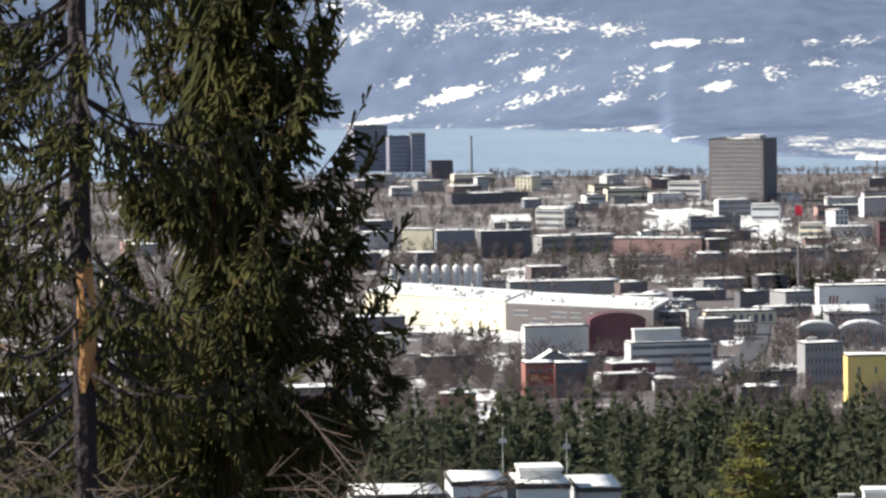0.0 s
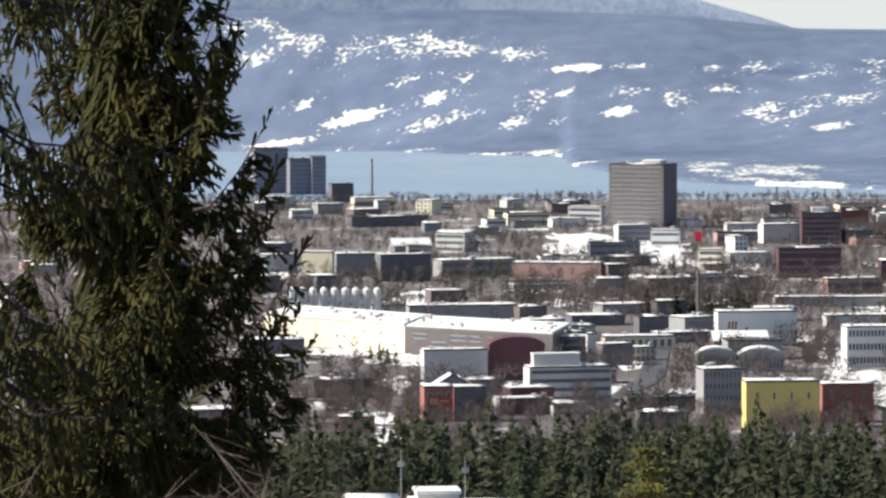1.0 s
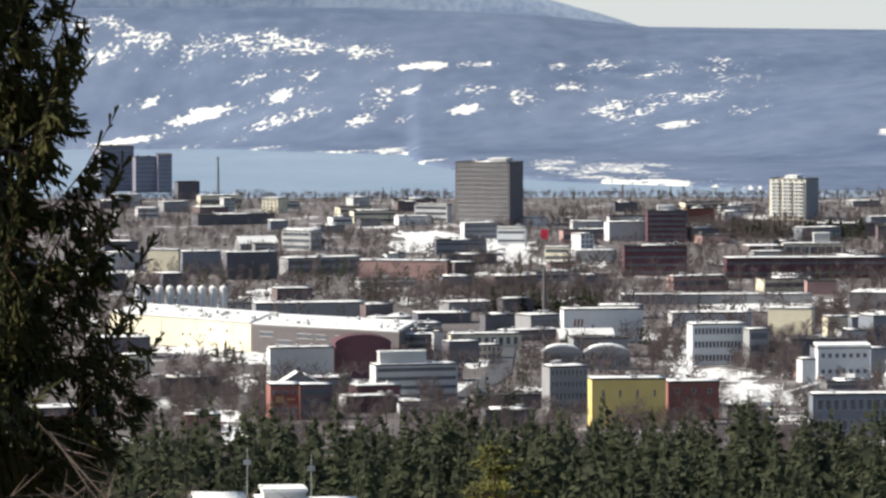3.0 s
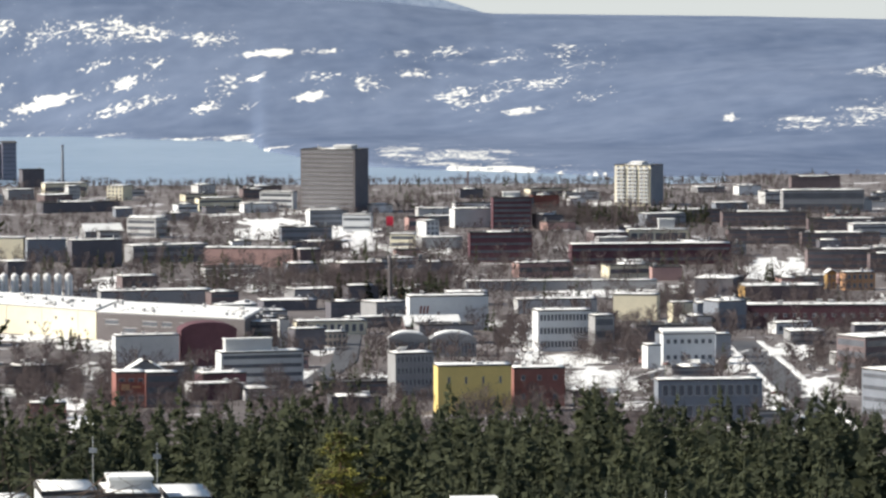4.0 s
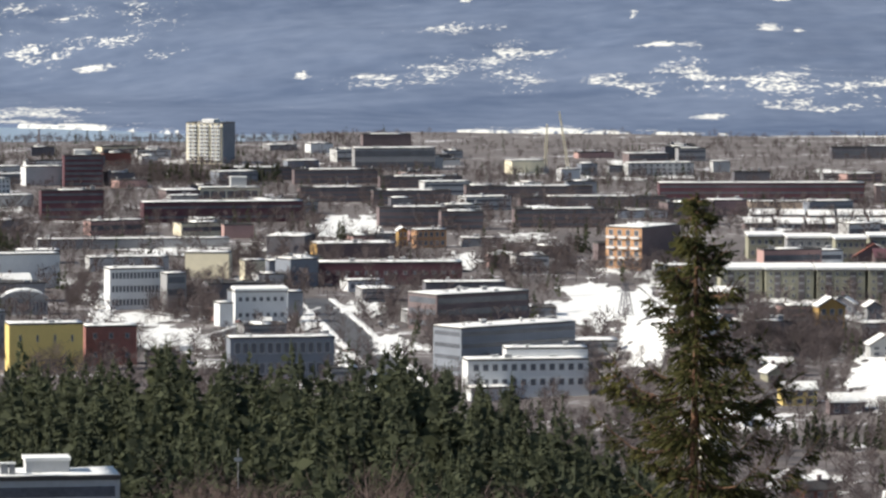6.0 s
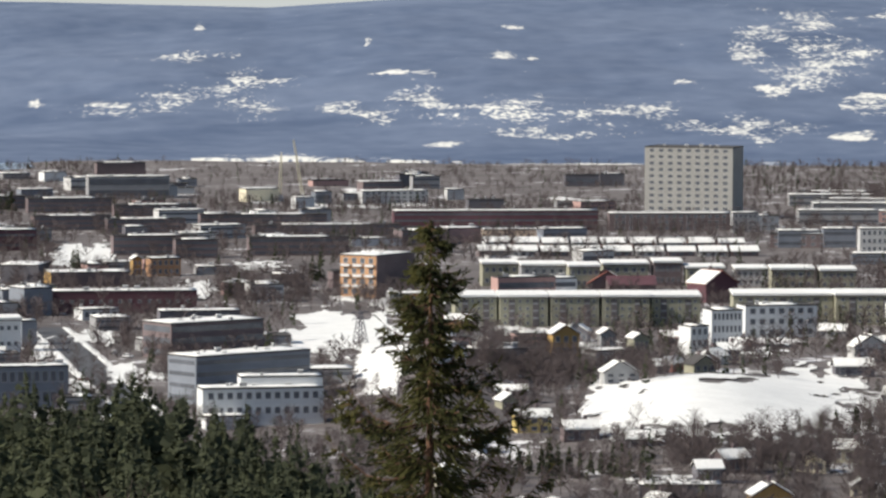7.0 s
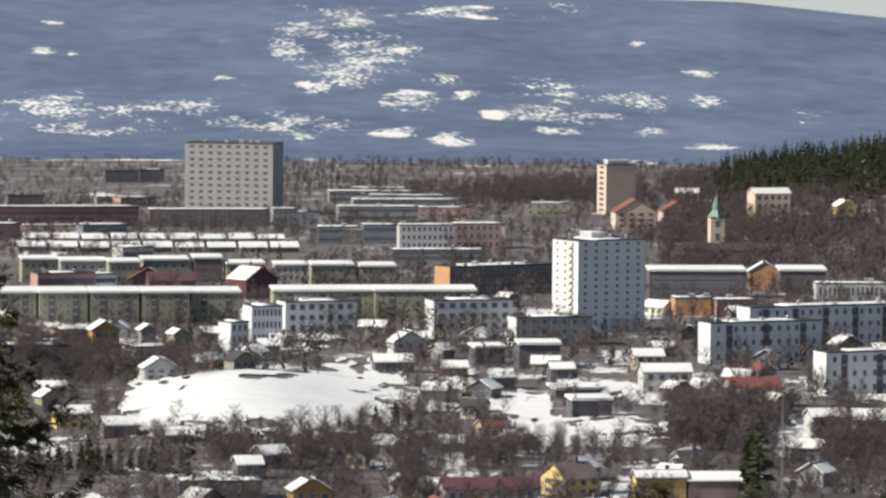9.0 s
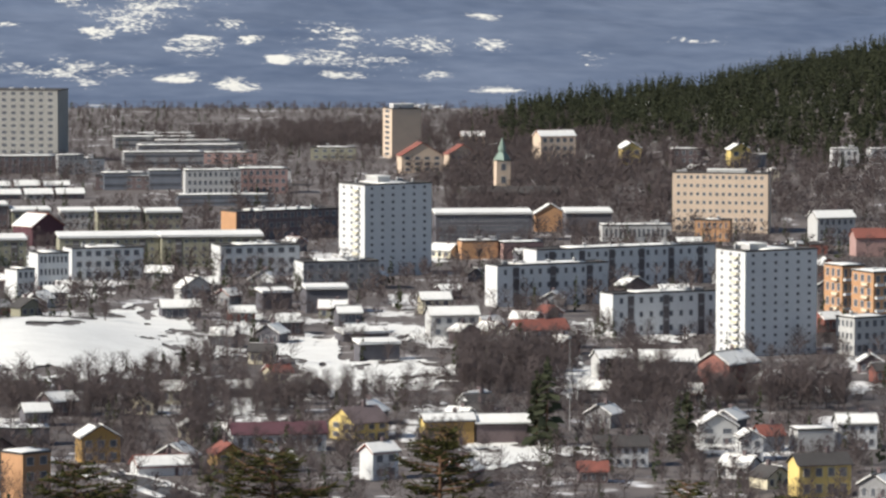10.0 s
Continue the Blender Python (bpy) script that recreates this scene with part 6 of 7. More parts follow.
grove(6.49, 2058, 15, 74, 85, 680, "thicket of leafless brown trees")
grove(17.79, 1590, 47, 30, 90, 36, "thicket of leafless brown trees")
grove(16.89, 1560, 50, 25, 120, 778, "thicket of leafless brown trees")
grove(13.35, 1927, 15, 107, 102, 314, "thicket of leafless brown trees")
grove(18.88, 3212, 32, 102, 204, 373, "thicket of leafless brown trees")
grove(21.13, 2710, 54, 80, 238, 573, "thicket of leafless brown trees")
grove(17.44, 1486, 6, 36, 42, 722, "thicket of leafless brown trees")
grove(22.54, 1589, 14, 41, 85, 685, "thicket of leafless brown trees")
grove(22.41, 1669, 7, 39, 34, 288, "thicket of leafless brown trees")
grove(6.17, 3069, 29, 63, 119, 856, "thicket of leafless brown trees")
grove(11.81, 2310, 21, 60, 85, 498, "thicket of leafless brown trees")
grove(19.6, 3180, 95, 120, 330, 41, "belt of dark leafless wood before the hills")
grove(17.9, 3150, 60, 90, 200, 42, "belt of dark leafless wood before the hills")
grove(20.9, 2950, 60, 110, 260, 43, "belt of dark leafless wood before the hills")
FIRS = []
FIRS.append((532.1, 1363.9, 27.8))
FIRS.append((530.0, 1366.8, 21.3))
FIRS.append((560.3, 1326.5, 20.6))
FIRS.append((604.2, 1494.5, 12.2))
FIRS.append((560.4, 1333.0, 16.9))
FIRS.append((569.3, 1458.9, 16.6))
FIRS.append((603.5, 1961.2, 5.7))
FIRS.append((637.1, 1954.8, 10.3))
FIRS.append((640.9, 1953.6, 10.3))
FIRS.append((358.7, 2443.8, 13.8))
FIRS.append((464.5, 2366.8, 16.1))
FIRS.append((460.6, 2367.6, 13.5))
FIRS.append((404.9, 2256.0, 11.5))
FIRS.append((399.7, 2248.8, 10.7))
FIRS.append((61.0, 2071.1, 6.5))
FIRS.append((359.8, 2463.9, 11.1))
FIRS.append((11.4, 2102.0, 7.5))
FIRS.append((15.1, 2095.9, 8.0))
FIRS.append((18.2, 2077.9, 6.5))
FIRS.append((471.3, 1587.5, 5.5))
FIRS.append((479.5, 1589.2, 6.7))
FIRS.append((486.3, 1595.5, 8.0))
FIRS.append((492.0, 1591.7, 8.9))
FIRS.append((498.2, 1596.0, 7.1))
FIRS.append((498.8, 1585.4, 5.6))
FIRS.append((464.6, 1581.2, 5.1))
FIRS.append((542.5, 2313.2, 11.9))
FIRS.append((538.7, 2314.1, 10.6))
FIRS.append((550.2, 2311.4, 10.1))
FIRS.append((338.9, 1494.0, 7.6))
FIRS.append((345.0, 1502.9, 8.9))
FIRS.append((345.7, 1492.5, 9.4))
FIRS.append((349.8, 1499.8, 9.4))
FIRS.append((353.0, 1499.0, 8.1))
FIRS.append((353.4, 1488.6, 10.2))
FIRS.append((359.4, 1499.5, 6.9))
FIRS.append((362.0, 1494.8, 8.9))
FIRS.append((362.0, 1484.5, 10.9))
FIRS.append((365.2, 1485.8, 10.0))
FIRS.append((368.8, 1486.9, 10.6))
FIRS.append((371.0, 1482.3, 9.2))
FIRS.append((376.6, 1491.2, 7.1))
FIRS.append((379.6, 1490.4, 7.3))
FIRS.append((381.7, 1483.7, 10.1))
FIRS.append((383.2, 1479.2, 10.4))
FIRS.append((384.6, 1474.7, 8.9))
FIRS.append((389.1, 1475.6, 10.7))
FIRS.append((324.7, 3002.5, 14.2))
FIRS.append((329.7, 3020.1, 11.7))
FIRS.append((333.6, 3027.7, 11.7))
FIRS.append((337.7, 3037.3, 9.9))
FIRS.append((338.1, 3013.1, 13.3))
FIRS.append((342.7, 3026.7, 11.9))
FIRS.append((343.4, 3006.4, 10.1))
FIRS.append((347.4, 3014.0, 10.2))
FIRS.append((349.0, 3001.8, 12.2))
FIRS.append((355.1, 3027.2, 10.9))
FIRS.append((357.1, 3018.9, 12.5))
FIRS.append((361.1, 3026.5, 9.0))
FIRS.append((365.1, 3034.1, 11.5))
FIRS.append((366.0, 3015.9, 12.1))
FIRS.append((369.5, 3019.5, 11.3))
FIRS.append((372.8, 3021.1, 12.9))
FIRS.append((376.8, 3028.7, 11.1))
FIRS.append((380.3, 3032.2, 12.5))
FIRS.append((380.3, 3008.1, 10.3))
FIRS.append((385.1, 3021.6, 11.8))
FIRS.append((386.9, 3011.3, 9.6))
FIRS.append((388.1, 2997.0, 13.1))
FIRS.append((393.4, 3014.4, 11.1))
FIRS.append((395.9, 3010.1, 9.2))
FIRS.append((397.9, 3001.7, 12.0))
FIRS.append((400.1, 2995.4, 12.7))
FIRS.append((143.1, 2373.7, 13.0))
FIRS.append((146.3, 2381.5, 9.6))
FIRS.append((149.4, 2389.3, 11.4))
FIRS.append((151.6, 2381.2, 8.6))
FIRS.append((154.5, 2385.0, 8.4))
FIRS.append((156.1, 2368.9, 13.7))
FIRS.append((159.7, 2382.7, 8.4))
FIRS.append((162.5, 2384.5, 12.6))
FIRS.append((164.5, 2374.3, 11.6))
FIRS.append((167.6, 2380.1, 10.3))
FIRS.append((170.8, 2387.9, 10.4))
FIRS.append((171.6, 2361.8, 11.9))
FIRS.append((175.4, 2377.5, 9.7))
FIRS.append((176.4, 2355.4, 12.1))
FIRS.append((179.4, 2359.2, 11.8))
FIRS.append((182.0, 2359.0, 10.1))
FIRS.append((186.5, 2382.7, 12.7))
FIRS.append((187.7, 2364.6, 12.6))
FIRS.append((190.2, 2362.4, 11.1))
FIRS.append((193.9, 2374.1, 13.1))


# ---- lesser buildings that fill the quarters ----
rng = random.Random(77)


def footprints():
    rows = []
    for o in list(scene.objects):
        if o.type == "EMPTY" and o.get("category") != "tree":
            w = [c for ch in o.children if ch.name.startswith("wall") for c in ch.bound_box]
            r = max((math.hypot(c[0], c[1]) for c in w), default=2.0)
            rows.append((o.matrix_basis.translation.x, o.matrix_basis.translation.y, r))
    return rows


LOTS = footprints() + [(x, y, 9.0) for x, y in ROADS]


def lot_free(x, y, r):
    az, far = math.degrees(math.atan2(x, y)), math.hypot(x, y)
    if any((radians(az - a) * d / (hw + r)) ** 2 + ((far - d) / (hd + r)) ** 2 < 0.9 for a, d, hw, hd in FIELDS):
        return False
    return all((x - a) ** 2 + (y - b) ** 2 > (0.8 * c + r) ** 2 for a, b, c in LOTS)


STYLES = (("grey", "grey low workshop with a snowy roof"), ("pale", "pale low warehouse with a snowy roof"), ("white", "small white building under snow"), ("brick", "brown brick workshop with snow on it"),
          ("slate", "blue-grey shed with a snowy roof"), ("cream", "cream low building under snow"), ("rose", "dull pink shop building under snow"), ("dark", "dark shed with a white roof"))
made = 0
for i in range(1500):
    az, far = rng.uniform(-5.6, 14.5), rng.uniform(1700, 3450)
    if made >= 205:
        break
    x, y = place(az, far)
    w, d = rng.uniform(10, 30), rng.uniform(9, 16)
    if az < 8 and far < 1780 or not lot_free(x, y, w * 0.5):
        continue
    wall, label = rng.choice(STYLES)
    block("low_building", label, "building", x, y, rng.uniform(5, 25) - az, w, d, rng.uniform(3.5, 8), wall, floors=rng.choice((0, 1, 2)), style="band", wh=0.35, snow=rng.choice((0, 0.3, 0.6, 0.9)))
    LOTS.append((x, y, w * 0.55))
    made += 1
VILLAS = (("dark", "dark wooden villa with a snowy roof"), ("dark", "dark brown villa with a snowy roof"), ("white", "white villa with a snowy roof"), ("brick", "brown villa with a snowy roof"), ("cream", "cream villa with a snowy roof"), ("brick", "brown wooden villa under snow"), ("dark", "tarred dark villa under snow"),
          ("tile", "red wooden villa with a snowy roof"), ("olive", "olive-grey villa under snow"), ("grey", "grey villa under snow"))
made = 0
for i in range(1500):
    az, far = rng.uniform(12.5, 26.0), rng.uniform(1340, 2250)
    if made >= 110:
        break
    x, y = place(az, far)
    w, d = rng.uniform(7, 11.5), rng.uniform(6, 8.5)
    if az > 13.8 and az < 16.6 and 1600 < far < 1850 or not lot_free(x, y, w * 0.7):
        continue
    wall, label = rng.choice(VILLAS)
    block("villa", label, "house", x, y, rng.uniform(-40, 50) - az, w, d, rng.uniform(2.8, 4.6), wall, floors=1, bays=3, snow=rng.choice((0.6, 1, 1)), roof=rng.choice(("gable", "gable_end")),
          roof_mat=rng.choice(("rooftar", "rooftar", "tile")))
    LOTS.append((x, y, w * 0.7))
    made += 1
for i in range(150):
    near = i % 5 < 2
    az, far = (rng.uniform(12.5, 25.5), rng.uniform(1420, 2250)) if near else (rng.uniform(-2.5, 14), rng.uniform(1720, 3300))
    field("snow_field", az, far, rng.uniform(6, 17), rng.uniform(14, 38), rng.randint(1, 999), "trodden snow in a yard between buildings", "ground", 0.3, SNOW_OLD if i % 5 == 0 else SNOW, 0.8)


# ---- trees ----
def sliver(verts, faces, a, b, wide, rng, sides=3):
    """A thin tapering spike from a to b."""
    a, b = Vector(a), Vector(b)
    ax = (b - a).normalized()
    u = ax.orthogonal().normalized()
    v = ax.cross(u)
    n = len(verts)
    for i in range(sides):
        t = 2 * math.pi * i / sides
        verts.append(tuple(a + wide * (math.cos(t) * u + math.sin(t) * v)))
    verts.append(tuple(b))
    for i in range(sides):
        faces.append((n + i, n + (i + 1) % sides, n + sides))


def tube(verts, faces, pts, radii, sides=6):
    n0 = len(verts)
    for k, (p, r) in enumerate(zip(pts, radii)):
        p = Vector(p)
        d = (Vector(pts[min(k + 1, len(pts) - 1)]) - Vector(pts[max(k - 1, 0)])).normalized()
        u = d.orthogonal().normalized()
        v = d.cross(u)
        for i in range(sides):
            t = 2 * math.pi * i / sides
            verts.append(tuple(p + r * (math.cos(t) * u + math.sin(t) * v)))
    for k in range(len(pts) - 1):
        for i in range(sides):
            a, b = n0 + k * sides + i, n0 + k * sides + (i + 1) % sides
            faces.append((a, b, b + sides, a + sides))


def leaf(verts, faces, a, b, wide, rng):
    """A flat ragged spray from a to b, two triangles, rolled at random."""
    a, b = Vector(a), Vector(b)
    ax = b - a
    u = ax.orthogonal().normalized()
    v = ax.normalized().cross(u)
    t = rng.uniform(0, 3.14)
    o = (math.cos(t) * u + math.sin(t) * v) * wide
    m = a + ax * rng.uniform(0.4, 0.65)
    n = len(verts)
    verts += [tuple(a), tuple(m + o), tuple(b), tuple(m - o)]
    faces += [(n, n + 1, n + 2), (n, n + 2, n + 3)]


def far_conifer(seed, h, r, pine=False, sprays=92, wide=0.95):
    """Lighter crown for trees far down the slope: sprays set unevenly round the stem."""
    rng = random.Random(seed)
    verts, faces = [], []
    for k in range(sprays):
        s = rng.random() ** 1.15
        z = h * (0.1 + 0.9 * s)
        reach = r * ((1 - s) ** 0.7) + 0.15
        if pine:
            reach = r * math.sin(math.pi * min(1, 0.25 + s * 0.72))
        an = rng.uniform(0, 2 * math.pi)
        l = reach * rng.uniform(0.55, 1.12)
        dx, dy = math.cos(an), math.sin(an)
        droop = rng.uniform(0.15, 0.7) if not pine else rng.uniform(-0.5, 0.2)
        leaf(verts, faces, (dx * l * 0.1, dy * l * 0.1, z + 0.3), (dx * l, dy * l, z - l * droop), wide * (0.45 + 0.24 * l), rng)
        o = l * 0.45
        sg = rng.choice((-1, 1))
        mid = (dx * l * 0.55, dy * l * 0.55, z - l * droop * 0.5)
        leaf(verts, faces, mid, (mid[0] + dx * o * 0.5 - dy * o * sg, mid[1] + dy * o * 0.5 + dx * o * sg, mid[2] - o * droop), 0.38 * wide, rng)
    sliver(verts, faces, (0, 0, h * 0.93), (0, 0, h * 1.06), 0.22, rng)
    return verts, faces


CONIFERS = []
for k in range(6):
    v, f = far_conifer(40 + k, 16 + 1.6 * k, 2.9 + 0.25 * k, pine=k > 3)
    CONIFERS.append((mesh_of("crown", v, f, NEEDLE_FAR), v, f))
LIGHT_CONIFERS = [far_conifer(60 + k, 16 + 1.6 * k, 2.9 + 0.25 * k, False, 30, 1.5) for k in range(6)]
tv, tf = [], []
tube(tv, tf, [(0, 0, -1), (0, 0, 8), (0, 0, 15)], [0.22, 0.16, 0.04], 5)
FAR_TRUNK = mesh_of("trunk", tv, tf, BARK)


def scatter_stuff(name, label, spots, shapes, mat, category="trees"):
    """Many alike shapes joined into one mesh that nobody could count."""
    tris = []
    for vv, ff in shapes:
        t = [(q[0], q[i], q[i + 1]) for q in ff for i in range(1, len(q) - 1)]
        tris.append((np.array(vv, dtype=np.float64), np.array(t, dtype=np.int32)))
    vs, fs, n = [], [], 0
    for x, y, turn, k, which, z in spots:
        a, t = tris[which]
        c, s = math.cos(turn) * k, math.sin(turn) * k
        vs.append(np.stack([a[:, 0] * c - a[:, 1] * s + x, a[:, 0] * s + a[:, 1] * c + y, a[:, 2] * k + z], 1))
        fs.append(t + n)
        n += len(a)
    v, f = np.concatenate(vs), np.concatenate(fs)
    me = bpy.data.meshes.new(name)
    me.vertices.add(len(v))
    me.vertices.foreach_set("co", v.astype(np.float32).ravel())
    me.loops.add(f.size)
    me.loops.foreach_set("vertex_index", f.ravel().astype(np.int32))
    me.polygons.add(len(f))
    me.polygons.foreach_set("loop_start", np.arange(0, f.size, 3, dtype=np.int32))
    me.update(calc_edges=True)
    me.materials.append(mat)
    return tagged(new(name, me), label, category, kind="stuff")


# the dark wood on the spur: single trees along its upper edge, the rest joined
rng = random.Random(11)
wood, count = [], 0
for i in range(3900):
    az, far = rng.uniform(-4.6, 13.0), 470 + 580 * rng.random() ** 0.8
    x, y = place(az, far)
    if far < 660 and (-1.6 < az < 2.5 or 3.4 < az < 6.3):
        continue
    if any(abs(az - a) < hw and far < 640 for a, hw in ((6.95, 0.6), (8.83, 0.3), (10.26, 0.28))):
        continue
    # the wood thins out down the slope towards the north
    if az > 9 and (H - ground(x, y) - 17) / far < 0.0922 + (az - 9) * 0.003:
        continue
    k, which, turn = rng.uniform(0.72, 1.08), rng.randrange(6), rng.uniform(0, 6.28)
    if 850 < far < 1000 and -1.5 < az < 10.5 and count < 190:
        count += 1
        t = thing("spruce", x, y, math.degrees(turn), "dark green spruce in a dense wood", "tree", "wood on the spur")
        t.scale = (k, k, k)
        part("trunk", FAR_TRUNK, t)
        part("crown", CONIFERS[which][0], t)
    else:
        wood.append((x, y, turn, k, which, ground(x, y)))
scatter_stuff("spruce_wood", "dense dark spruce wood on the slope", wood, [(v, f) for _, v, f in CONIFERS], NEEDLE_FAR)


def bare_tree(seed, h, limbs=44, thick=1.0):
    """Leafless tree: stem, limbs and a veil of twigs."""
    rng = random.Random(seed)
    v, f = [], []
    sliver(v, f, (0, 0, -0.5), (rng.uniform(-0.4, 0.4), 0, h), 0.17, rng)

    def twig(a, b, w):
        a, b = Vector(a), Vector(b)
        o = (b - a).cross(Vector((rng.uniform(-1, 1), rng.uniform(-1, 1), rng.uniform(-1, 1)))).normalized() * w
        n = len(v)
        v.extend((tuple(a - o), tuple(a + o), tuple(b)))
        f.append((n, n + 1, n + 2))
    for k in range(limbs):
        s = rng.uniform(0.2, 0.95)
        an = rng.uniform(0, 6.28)
        l = h * (0.12 + 0.32 * math.sin(math.pi * min(1, s * 0.9 + 0.1))) * rng.uniform(0.5, 1.0)
        r0 = l * 0.35 * rng.random()
        a = (math.cos(an) * r0, math.sin(an) * r0, h * s * 0.85)
        b = (math.cos(an) * l, math.sin(an) * l, h * s * 0.85 + l * rng.uniform(0.3, 1.0))
        twig(a, b, 0.15 * thick)
        m = Vector(a).lerp(Vector(b), rng.uniform(0.4, 0.9))
        twig(m, m + Vector((rng.uniform(-1, 1), rng.uniform(-1, 1), rng.uniform(0.1, 1.2))) * l * 0.45, 0.13 * thick)
    return v, f


BARE = [bare_tree(70 + k, 8 + 1.5 * k, 58, 0.75) for k in range(5)]
BIRCHES = [bare_tree(110 + k, 20 + 1.2 * k, 130, 0.5) for k in range(4)]
LIGHT_BARE = [bare_tree(90 + k, 8 + 1.5 * k, 20, 1.6) for k in range(5)]
FEET = [(o.matrix_basis.translation.x, o.matrix_basis.translation.y, 0.42 * max((max(abs(c[0]), abs(c[1])) for ch in o.children if ch.name.startswith("wall") for c in ch.bound_box), default=4) + 3)
        for o in list(scene.objects) if o.type == "EMPTY" and o.get("category") != "tree"]
FX = np.array(FEET + [(x, y, 8.0) for x, y in ROADS])


def free(x, y, extra=0.0):
    az, far = math.degrees(math.atan2(x, y)), math.hypot(x, y)
    for a, d, hw, hd in FIELDS:
        if (radians(az - a) * d / hw) ** 2 + ((far - d) / hd) ** 2 < 0.8:
            return False
    return bool(np.all((FX[:, 0] - x) ** 2 + (FX[:, 1] - y) ** 2 > (FX[:, 2] + extra) ** 2))


spots, firs = [], []
for i in range(30000):
    az, far = rng.uniform(-5.6, 25.5), 1180 + 2480 * rng.random() ** 0.9
    x, y = place(az, far)
    dense = noise.noise((x * 0.006, y * 0.004, 3.3)) + 0.35 * noise.noise((x * 0.02, y * 0.02, 9.0))
    if rng.random() > 0.3 + 1.3 * dense + (0.7 if az > 12 and far < 2000 else 0.4 if az > 12 and far < 2400 else 0.25) or not free(x, y):
        continue
    k = rng.uniform(0.55, 1.05) * (1 - 0.45 * smooth(2500, 3400, far))
    if rng.random() < (0.1 if az > 12 and far < 2000 else 0.05) or (dense > 0.45 and rng.random() < 0.3):
        firs.append((x, y, rng.uniform(0, 6.28), k * 0.55, rng.randrange(6), ground(x, y)))
    else:
        spots.append((x, y, rng.uniform(0, 6.28), k, rng.randrange(5), ground(x, y)))
scatter_stuff("bare_trees", "leafless grey-brown trees between the buildings", [q for q in spots if math.hypot(q[0], q[1]) < 1900], BARE, TWIG)
scatter_stuff("bare_trees", "leafless grey-brown trees of the far quarters", [q for q in spots if math.hypot(q[0], q[1]) >= 1900], LIGHT_BARE, TWIG)
birches = []
for a0, hw, count in ((6.95, 0.6, 34), (8.83, 0.28, 16), (10.26, 0.26, 14)):
    for i in range(count):
        far = rng.uniform(570, 625)
        x, y = place(a0 + rng.uniform(-hw, hw), far)
        birches.append((x, y, rng.uniform(0, 6.28), rng.uniform(0.85, 1.1), rng.randrange(4), ground(x, y)))
scatter_stuff("birch_grove", "leafless brown birches at the foot of the wood", birches, BIRCHES, TWIG_BIRCH)
# thickets and single firs among the buildings
for az0, far0, hw, hd, count, seed, label in GROVES:
    gr = random.Random(seed)
    inside = []
    for i in range(count):
        x, y = place(az0 + math.degrees(gr.uniform(-1, 1) * hw / far0), far0 + gr.uniform(-1, 1) * hd)
        inside.append((x, y, gr.uniform(0, 6.28), gr.uniform(0.65, 1.0) * (1.25 if far0 < 1750 and az0 > 20 else 1.0), gr.randrange(5), ground(x, y)))
    scatter_stuff("thicket", label, inside, BARE, TWIG)
for x, y, h in FIRS:
    t = thing("fir", x, y, rng.uniform(0, 360), "dark conical fir among the buildings", "tree", "firs in the town")
    which = rng.randrange(4)
    k = h / (16 + 1.6 * which)
    t.scale = (k * rng.uniform(1.1, 1.7), k * 1.4, k * rng.uniform(0.85, 1.05))
    part("trunk", FAR_TRUNK, t)
    part("crown", CONIFERS[which][0], t)
belt, belt_firs = [], []
for i in range(8500):
    az, far = rng.uniform(-5.6, 21.5), rng.uniform(2900, 3630)
    x, y = place(az, far)
    if noise.noise((x * 0.006, y * 0.006, 4.0)) < -0.15 or (9 < az < 15.5 and far > 3120) or not free(x, y):
        continue
    (belt if rng.random() < 0.94 else belt_firs).append((x, y, rng.uniform(0, 6.28), rng.uniform(0.38, 0.62), rng.randrange(5), ground(x, y)))
scatter_stuff("far_bare_wood", "belt of leafless wood before the hills", belt, LIGHT_BARE, TWIG)
scatter_stuff("far_firs", "dark firs in the far belt of wood", [(a, b, c, k * 0.75, w, z) for a, b, c, k, w, z in belt_firs], LIGHT_CONIFERS, NEEDLE_FAR)
scatter_stuff("garden_firs", "scattered dark firs among the buildings", firs, LIGHT_CONIFERS, NEEDLE_FAR)

# wooded ridge in the north
ridge_firs, ridge_bare = [], []
for i in range(6500):
    az, far = rng.uniform(20.2, 27.5), rng.uniform(2420, 3350)
    x, y = place(az, far)
    if not free(x, y):
        continue
    up = ground(x, y)
    if rng.random() < (smooth(3, 9, up) if far > 2950 else smooth(9, 26, up)):
        ridge_firs.append((x, y, rng.uniform(0, 6.28), rng.uniform(0.55, 0.9), rng.randrange(5), up))
    elif rng.random() < 0.9:
        ridge_bare.append((x, y, rng.uniform(0, 6.28), rng.uniform(0.7, 1.1), rng.randrange(5), up))
scatter_stuff("ridge_firs", "dark fir wood along the ridge", ridge_firs, LIGHT_CONIFERS, NEEDLE_FAR)
scatter_stuff("ridge_bare_trees", "leafless wood on the lower slope", ridge_bare, LIGHT_BARE, TWIG)

